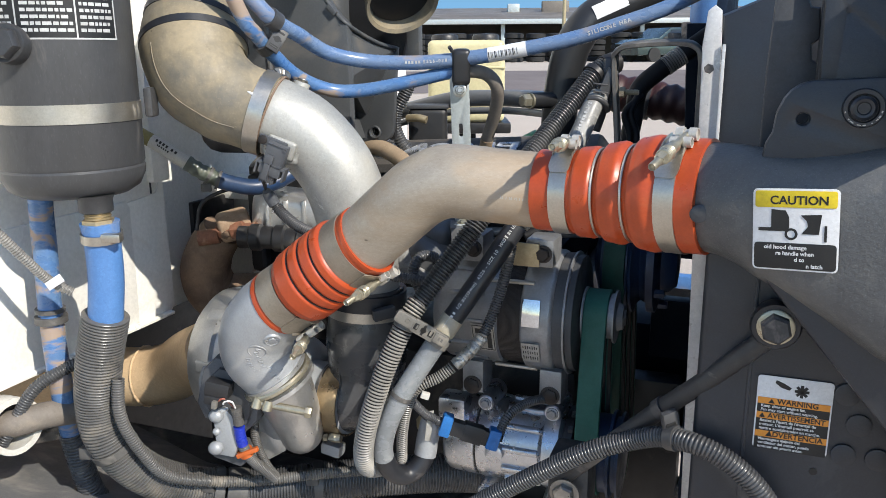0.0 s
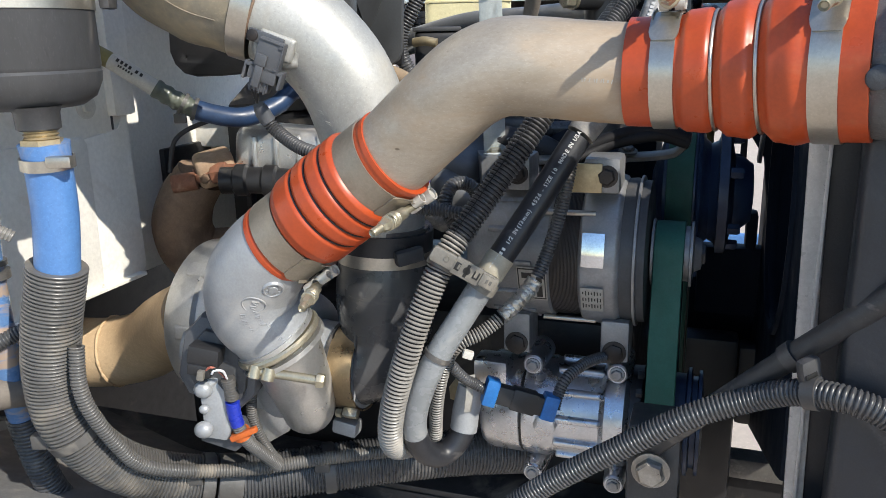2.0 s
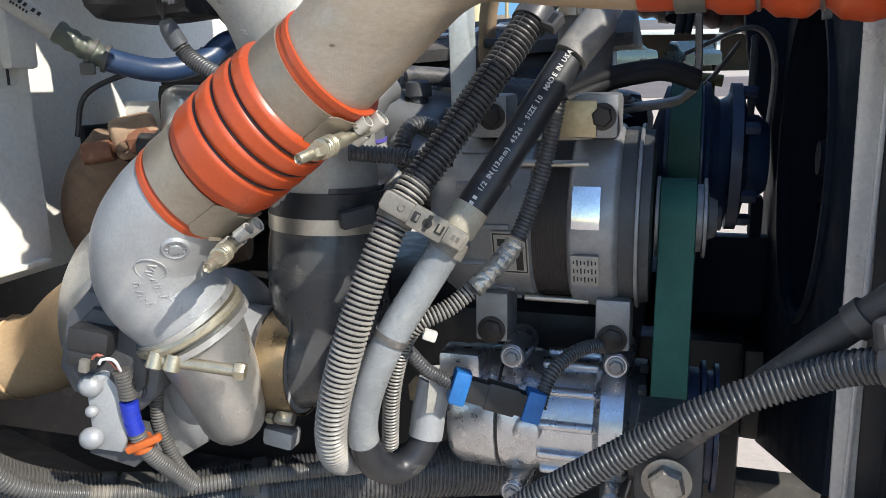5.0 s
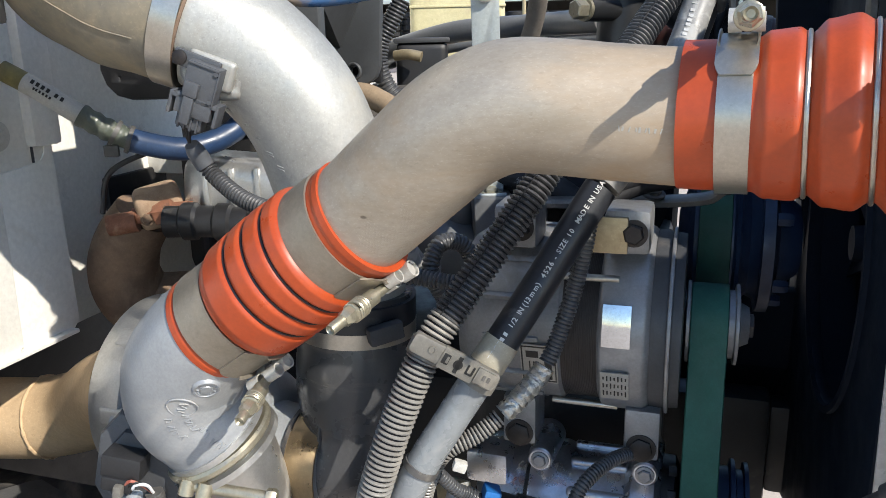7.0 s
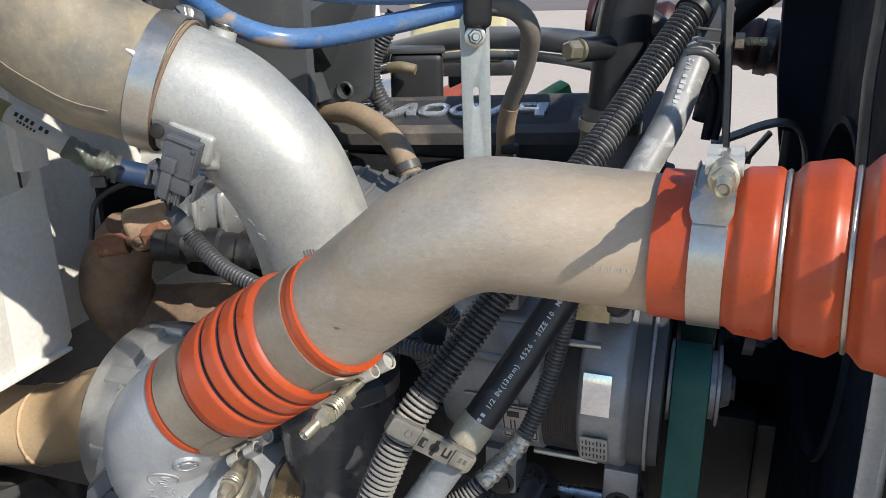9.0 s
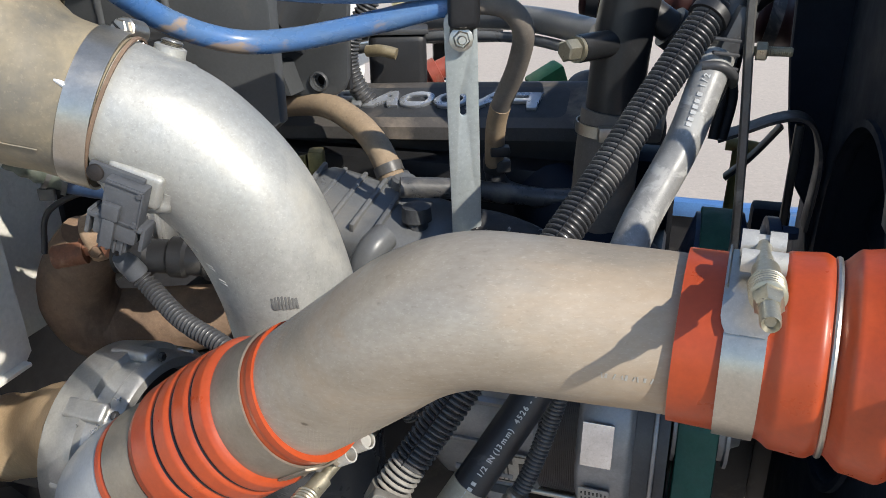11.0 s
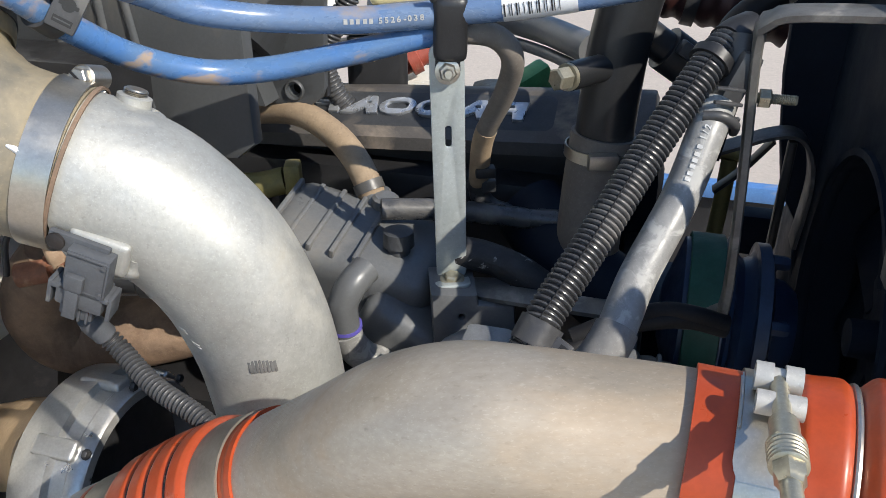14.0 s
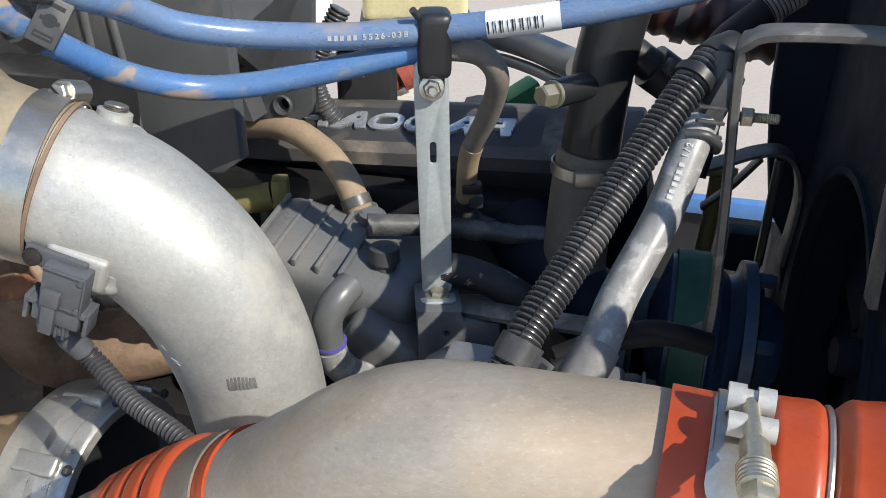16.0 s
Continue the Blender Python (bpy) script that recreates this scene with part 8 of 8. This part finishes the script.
for i in range(2):
    way = [eng(-0.275, 1.135 + 0.006 * i, 1.447 + 0.008 * i), eng(-0.240, 1.155, 1.462 + 0.008 * i), eng(-0.205, 1.165 + 0.004 * i, 1.470 + 0.007 * i), eng(-0.180, 1.170, 1.472 + 0.006 * i), eng(-0.150, 1.18, 1.462 + 0.005 * i)]
    part("sleeve", tube(way, 0.0080, 0.005, 14), M_WIRE, wires)

vh = thing("vent_hose", (0.387, 1.45, 1.68), "black hose with a pale spring band, tied into the wiring", "hose")
part("run", tube([(0.505, 1.45, 1.762), (0.459, 1.45, 1.732), (0.421, 1.45, 1.704), (0.387, 1.45, 1.680), (0.354, 1.45, 1.648), (0.345, 1.44, 1.600), (0.33, 1.42, 1.54)], 0.0165, 0.006, 24), M_WIRE, vh)
part("spring_band", corrugated([(0.428, 1.45, 1.709), (0.412, 1.45, 1.698), (0.398, 1.45, 1.688)], 0.0178, 0.0045, 0.0014, 24, False), M_PALEHOSE, vh)
for k in range(2):
    part("wire", tube([(0.352 + 0.004 * k, 1.43, 1.645 - 0.006 * k), (0.335 - 0.01 * k, 1.42, 1.61), (0.345 - 0.012 * k, 1.41, 1.57), (0.335 - 0.01 * k, 1.40, 1.52)], 0.006, 0.006, 10), M_WIRE, vh)
fb = thing("far_charge_boot", eng(-0.1, 1.95, 1.55), "dark red ribbed silicone boot on the far side", "hose boot")
part("sleeve", tube([eng(-0.40, 1.93, 1.628), eng(-0.28, 1.93, 1.622), eng(-0.16, 1.93, 1.602), eng(-0.05, 1.93, 1.580)], lambda s, l: 0.043 + 0.0025 * math.sin(s * 200), 0.004, 32), M_DARKRED, fb)
for u, w in ((-0.375, 1.627), (-0.20, 1.609), (-0.09, 1.588)):
    part("band", lathe([(-0.010, 0.0462), (-0.010, 0.0480), (0.010, 0.0480), (0.010, 0.0462)], eng(u, 1.93, w), eng(0.11, 1.93, -0.018) - eng(0, 1.93, 0), 40, caps=False), M_STEELBAR, fb)
stub = thing("coolant_stub", (0.24, 1.37, 1.66), "dark grey pipe stub clamped beside the coolant pipe", "pipe")
part("pipe", tube([(0.205, 1.385, 1.685), (0.241, 1.385, 1.659), (0.275, 1.385, 1.636)], 0.0165, 0.006, 28), M_PIPEDARK, stub)
part("cuff", tube([(0.258, 1.385, 1.6475), (0.290, 1.385, 1.626)], 0.0225, 0.006, 28), M_BLACK, stub)
part("screw_block", box((0.018, 0.014, 0.015), Matrix.Translation((0.272, 1.360, 1.650)) @ pose(0, 0, 0, 0, 35, 0), 0.003), M_STEELBAR, stub)
fc = thing("far_reservoir", eng(-0.03, 1.80, 1.62), "blue plastic reservoir with a grey valve", "reservoir")
part("body", lathe([(-0.07, 0.03), (-0.065, 0.045), (0.10, 0.045)], eng(-0.073, 1.96, 1.805), (0, 0, 1), 32), M_BLUECLEAN, fc)
part("valve", merge(box((0.034, 0.03, 0.026), ENG @ Matrix.Translation((-0.145, 1.94, 1.745)), 0.006), box((0.02, 0.03, 0.07), ENG @ Matrix.Translation((-0.122, 1.93, 1.745)), 0.005)), M_STEELBAR, fc)
part("bracket_arm", tube([eng(0.11, 1.80, 1.70), eng(0.02, 1.92, 1.75), eng(-0.073, 1.95, 1.75)], 0.014), M_BLACK, fc)

# ---- charge air cooler tank, side plate and warning labels ----
tankr = thing("charge_cooler_tank", eng(0.05, 0.85, 1.5), "black moulded charge air cooler tank flaring from a round neck", "cooler tank")


def section(u, v, w, a, b, p, n=56):
    """A ring of a squarish oval across the engine's long axis."""
    out = []
    for k in range(n):
        c, s = math.cos(k * math.tau / n), math.sin(k * math.tau / n)
        out.append(eng(u, v + a * math.copysign(abs(c) ** (2 / p), c), w + b * math.copysign(abs(s) ** (2 / p), s)))
    return out


rows = [(-0.020, 0.876, 1.5655, 0.056, 0.056, 2.0), (0.004, 0.866, 1.5650, 0.056, 0.057, 2.0), (0.022, 0.861, 1.562, 0.058, 0.059, 2.3), (0.040, 0.860, 1.556, 0.0620, 0.062, 3.0),
        (0.070, 0.8655, 1.548, 0.0740, 0.068, 3.6), (0.105, 0.872, 1.540, 0.0880, 0.080, 4.0), (0.150, 0.872, 1.530, 0.100, 0.100, 4.0), (0.30, 0.87, 1.50, 0.125, 0.130, 4.0)]
part("duct", ringed(bmesh.new(), [section(*r) for r in rows]), M_TANKDUST, tankr)
part("neck_pin", lathe([(0, 0.009), (0.003, 0.009), (0.004, 0.007)], eng(-0.016, 0.818, 1.558), (-0.1, -1, 0), 20), M_SIDEPLATE, tankr)

side = thing("radiator_side_plate", eng(0.12, 0.88, 1.3), "black moulded radiator side plate with dimples and a warning label", "side plate")
part("plate", box((0.34, 0.030, 0.58), ENG @ Matrix.Translation((0.162, 0.884, 1.32)), 0.012, seg=3), M_SIDEPLATE, side)
part("drain_hole", lathe([(0, 0.004), (0.0008, 0.004)], eng(0.116, 0.869, 1.278), ENG.to_3x3() @ Vector((0, -1, 0)), 16), M_INK, side)
part("fold_seam", box((0.004, 0.003, 0.50), ENG @ Matrix.Translation((0.045, 0.869, 1.30)), 0.001), M_SIDEPLATE, side)
for u, w in ((0.139, 1.370), (0.153, 1.338), (0.142, 1.303), (0.174, 1.303)):
    part("dimple", lathe([(0, 0.012), (0.003, 0.012), (0.004, 0.009)], eng(u, 0.869, w), ENG.to_3x3() @ Vector((0, -1, 0)), 24), M_SIDEPLATE, side)
part("corner_gusset", plate([(0.0, 0.0), (0.26, 0.0), (0.26, -0.42), (0.20, -0.30), (0.12, -0.14)], 0.05, ENG @ Matrix.Translation((0.055, 0.835, 1.50)) @ pose(0, 0, 0, 90, 0, 0), bevel=0.006), M_SIDEPLATE, side)
part("upper_lug", plate([(-0.003, -0.03), (0.000, -0.014), (0.005, -0.004), (0.007, 0.015), (0.012, 0.027), (0.017, 0.034), (0.024, 0.039), (0.033, 0.042), (0.09, 0.045), (0.22, 0.046), (0.22, -0.05), (0.005, -0.05)], 0.02, ENG @ Matrix.Translation((0.042, 0.835, 1.640)) @ pose(0, 0, 0, 90, 0, 0), [(0.027, 0.010, 0.0085, 0.0)], 0.003), M_SIDEPLATE, side)
lg = part("lug_pad", lathe([(-0.006, 0.0175), (0.003, 0.0175), (0.005, 0.0165), (0.005, 0.0130), (0.002, 0.0120)], eng(0.117, 0.825, 1.661), ENG.to_3x3() @ Vector((0, -1, 0)), 40), M_SIDEPLATE, side)
part("lug_bolt", lathe([(0, 0.0115), (0.003, 0.0110), (0.005, 0.0085), (0.0045, 0.0060), (0.0030, 0.0050)], eng(0.117, 0.8225, 1.661), ENG.to_3x3() @ Vector((0, -1, 0)), 32), M_SIDEPLATE, lg)
random.seed(31)
for k in range(9):
    a = radians(200 + k * 19 + random.uniform(-6, 6))
    part("paint_chip", box((random.uniform(0.0012, 0.0045), 0.0004, random.uniform(0.0008, 0.0016)), ENG @ Matrix.Translation((0.117 + 0.0150 * math.cos(a), 0.8197, 1.661 + 0.0150 * math.sin(a))) @ pose(0, 0, 0, 0, 90 - math.degrees(a), 0), 0), M_WHITEPART, lg)
part("hood_wall", plate([(-0.105, -0.13), (0.10, -0.13), (0.10, 0.058), (-0.112, 0.052)], 0.03, ENG @ Matrix.Translation((0.195, 0.87, 1.72)) @ pose(0, 0, 0, 90, 0, 0), [(-0.094, 0.024, 0.0035, 0.0)], 0.005), M_SIDEPLATE, side)
part("hinge_step", box((0.012, 0.03, 0.16), ENG @ Matrix.Translation((0.087, 0.905, 1.735)), 0.005), M_DARKGREY, side)

# Unseen plate added to block the sun from the upper lug and hood wall.
hinge = thing("lug_shade_plate", eng(0.16, 0.80, 1.64), "black plate added out of view to shade the upper lug", "hinge")
part("bracket", plate([(0.72, 1.722), (0.738, 1.690), (0.756, 1.655), (0.82, 1.63), (0.88, 1.63), (0.88, 1.80), (0.81, 1.80), (0.800, 1.79), (0.775, 1.760), (0.735, 1.746)], 0.012, ENG @ Matrix.Translation((0.165, 0, 0)) @ pose(0, 0, 0, 90, 0, 90), bevel=0.003), M_SIDEPLATE, hinge)


def label_at(u0, w0, u1, v0, v1):
    """A pose for a label: its own x along the surface, y up."""
    a, b = eng(u0, v0, w0), eng(u1, v1, w0)
    return basis(a, b - a, (0, 0, 1))


# caution label on the duct
L1 = basis(eng(0.0318, 0.7985, 1.5885), eng(0.1008, 0.7832, 1.5934) - eng(0.0318, 0.7985, 1.5885), (0, 0, 1))
W1, H1 = 0.0722, 0.0755
c1 = thing("caution_label", L1.translation, "white and yellow caution label with truck pictogram on black duct", "label")


def tile(x0, y0, x1, y1, lift, m, bevel=0.0):
    return plate(rounded(x1 - x0, y1 - y0, max(bevel, 0.0004), 3), 0.0006, m @ Matrix.Translation(((x0 + x1) / 2, (y0 + y1) / 2, lift)), bevel=0.0001)


part("sheet", tile(0, -H1, W1, 0, 0.0006, L1, 0.004), M_LABELW, c1)
part("yellow_field", tile(0.002, -0.0170, W1 - 0.002, -0.002, 0.0011, L1, 0.002), M_YELLOW, c1)
part("word", writing("CAUTION", 0.0108, L1 @ Matrix.Translation((W1 / 2 + 0.003, -0.0140, 0.0015)), align="CENTER"), M_INK, c1, smooth=False)
part("black_field", tile(0.0015, -H1 + 0.0015, W1 - 0.0015, -0.0500, 0.0011, L1, 0.003), M_INK, c1)
part("truck_shape", plate([(0.005, -0.039), (0.005, -0.036), (0.016, -0.036), (0.016, -0.019), (0.028, -0.020), (0.031, -0.026), (0.031, -0.039)], 0.0006, L1 @ Matrix.Translation((0, 0, 0.0011)), bevel=0.0001), M_INK, c1, smooth=False)
part("hood_shape", plate([(0.041, -0.024), (0.058, -0.023), (0.056, -0.041), (0.042, -0.041), (0.047, -0.034), (0.046, -0.029)], 0.0006, L1 @ Matrix.Translation((0, 0, 0.0011)), bevel=0.0001), M_INK, c1, smooth=False)
part("wheel_shape", lathe([(0, 0.0055), (0.0006, 0.0055), (0.0006, 0.0034), (0, 0.0034)], L1 @ Vector((0.033, -0.0415, 0.0009)), L1.to_3x3() @ Vector((0, 0, 1)), 28, caps=False), M_INK, c1)
part("pictogram_bar", tile(0.0605, -0.0475, 0.0625, -0.0330, 0.0011, L1), M_INK, c1)
for i, (x, s) in enumerate(((0.010, "oid hood damage"), (0.020, "re handle when"), (0.036, "d to"), (0.046, "n latch"))):
    part("line", writing(s, 0.0052, L1 @ Matrix.Translation((x, -0.0555 - i * 0.0056, 0.0016))), M_LABELW, c1, smooth=False)

# warning label on the side plate
L2 = label_at(0.054, 1.3805, 0.126, 0.8672, 0.8672)
W2, H2 = 0.0725, 0.0825
c2 = thing("warning_label", L2.translation, "white and orange fan warning label in three languages", "label")
part("sheet", tile(0, -H2, W2, 0, 0.0006, L2, 0.003), M_LABELW, c2)
part("fan_shape", merge(*[box((0.014, 0.0030, 0.0005), L2 @ Matrix.Translation((0.043, -0.0135, 0.0011)) @ pose(0, 0, 0, 0, 0, k * 45), 0) for k in range(4)]), M_INK, c2, smooth=False)
part("pictogram_bar", plate([(0.018, -0.004), (0.026, -0.007), (0.033, -0.011), (0.031, -0.0135), (0.023, -0.0115), (0.017, -0.007)], 0.0006, L2 @ Matrix.Translation((0, 0, 0.0011)), bevel=0.0001), M_INK, c2, smooth=False)
y = -0.0245
for word, lines, size in (("WARNING", ("Keep clear of engine fan.", "Fan may start without warning."), 0.0082),
                          ("AVERTISSEMENT", ("Restez \u00e0 l'\u00e9cart de l'\u00e9ventail du", "moteur. L'\u00e9ventail pourrait se", "mettre soudainement en marche."), 0.0076),
                          ("ADVERTENCIA", ("Mantengase alejado del", "ventilador del motor, puede", "arrancar sin previo aviso."), 0.0082)):
    h = 0.0070
    part("orange_field", tile(0.0015, y - h, W2 - 0.0015, y, 0.0011, L2), M_LABELO, c2)
    part("word", writing(word, size, L2 @ Matrix.Translation((W2 / 2 + 0.004, y - h + 0.0013, 0.0015)), align="CENTER"), M_INK, c2, smooth=False)
    tx = 0.012 if word != "AVERTISSEMENT" else 0.004
    part("alert_triangle", plate([(tx, y - h + 0.0012), (tx + 0.006, y - h + 0.0012), (tx + 0.003, y - 0.001)], 0.0006, L2 @ Matrix.Translation((0, 0, 0.0015)), bevel=0.0001), M_INK, c2, smooth=False)
    y -= h
    part("text_field", tile(0.0015, y - 0.0044 * len(lines) - 0.0006, W2 - 0.0015, y, 0.0010, L2), M_INK, c2)
    for s in lines:
        y -= 0.0044
        part("line", writing(s, 0.0044, L2 @ Matrix.Translation((0.005, y + 0.0008, 0.0015))), M_LABELW, c2, smooth=False)
    y -= 0.0010
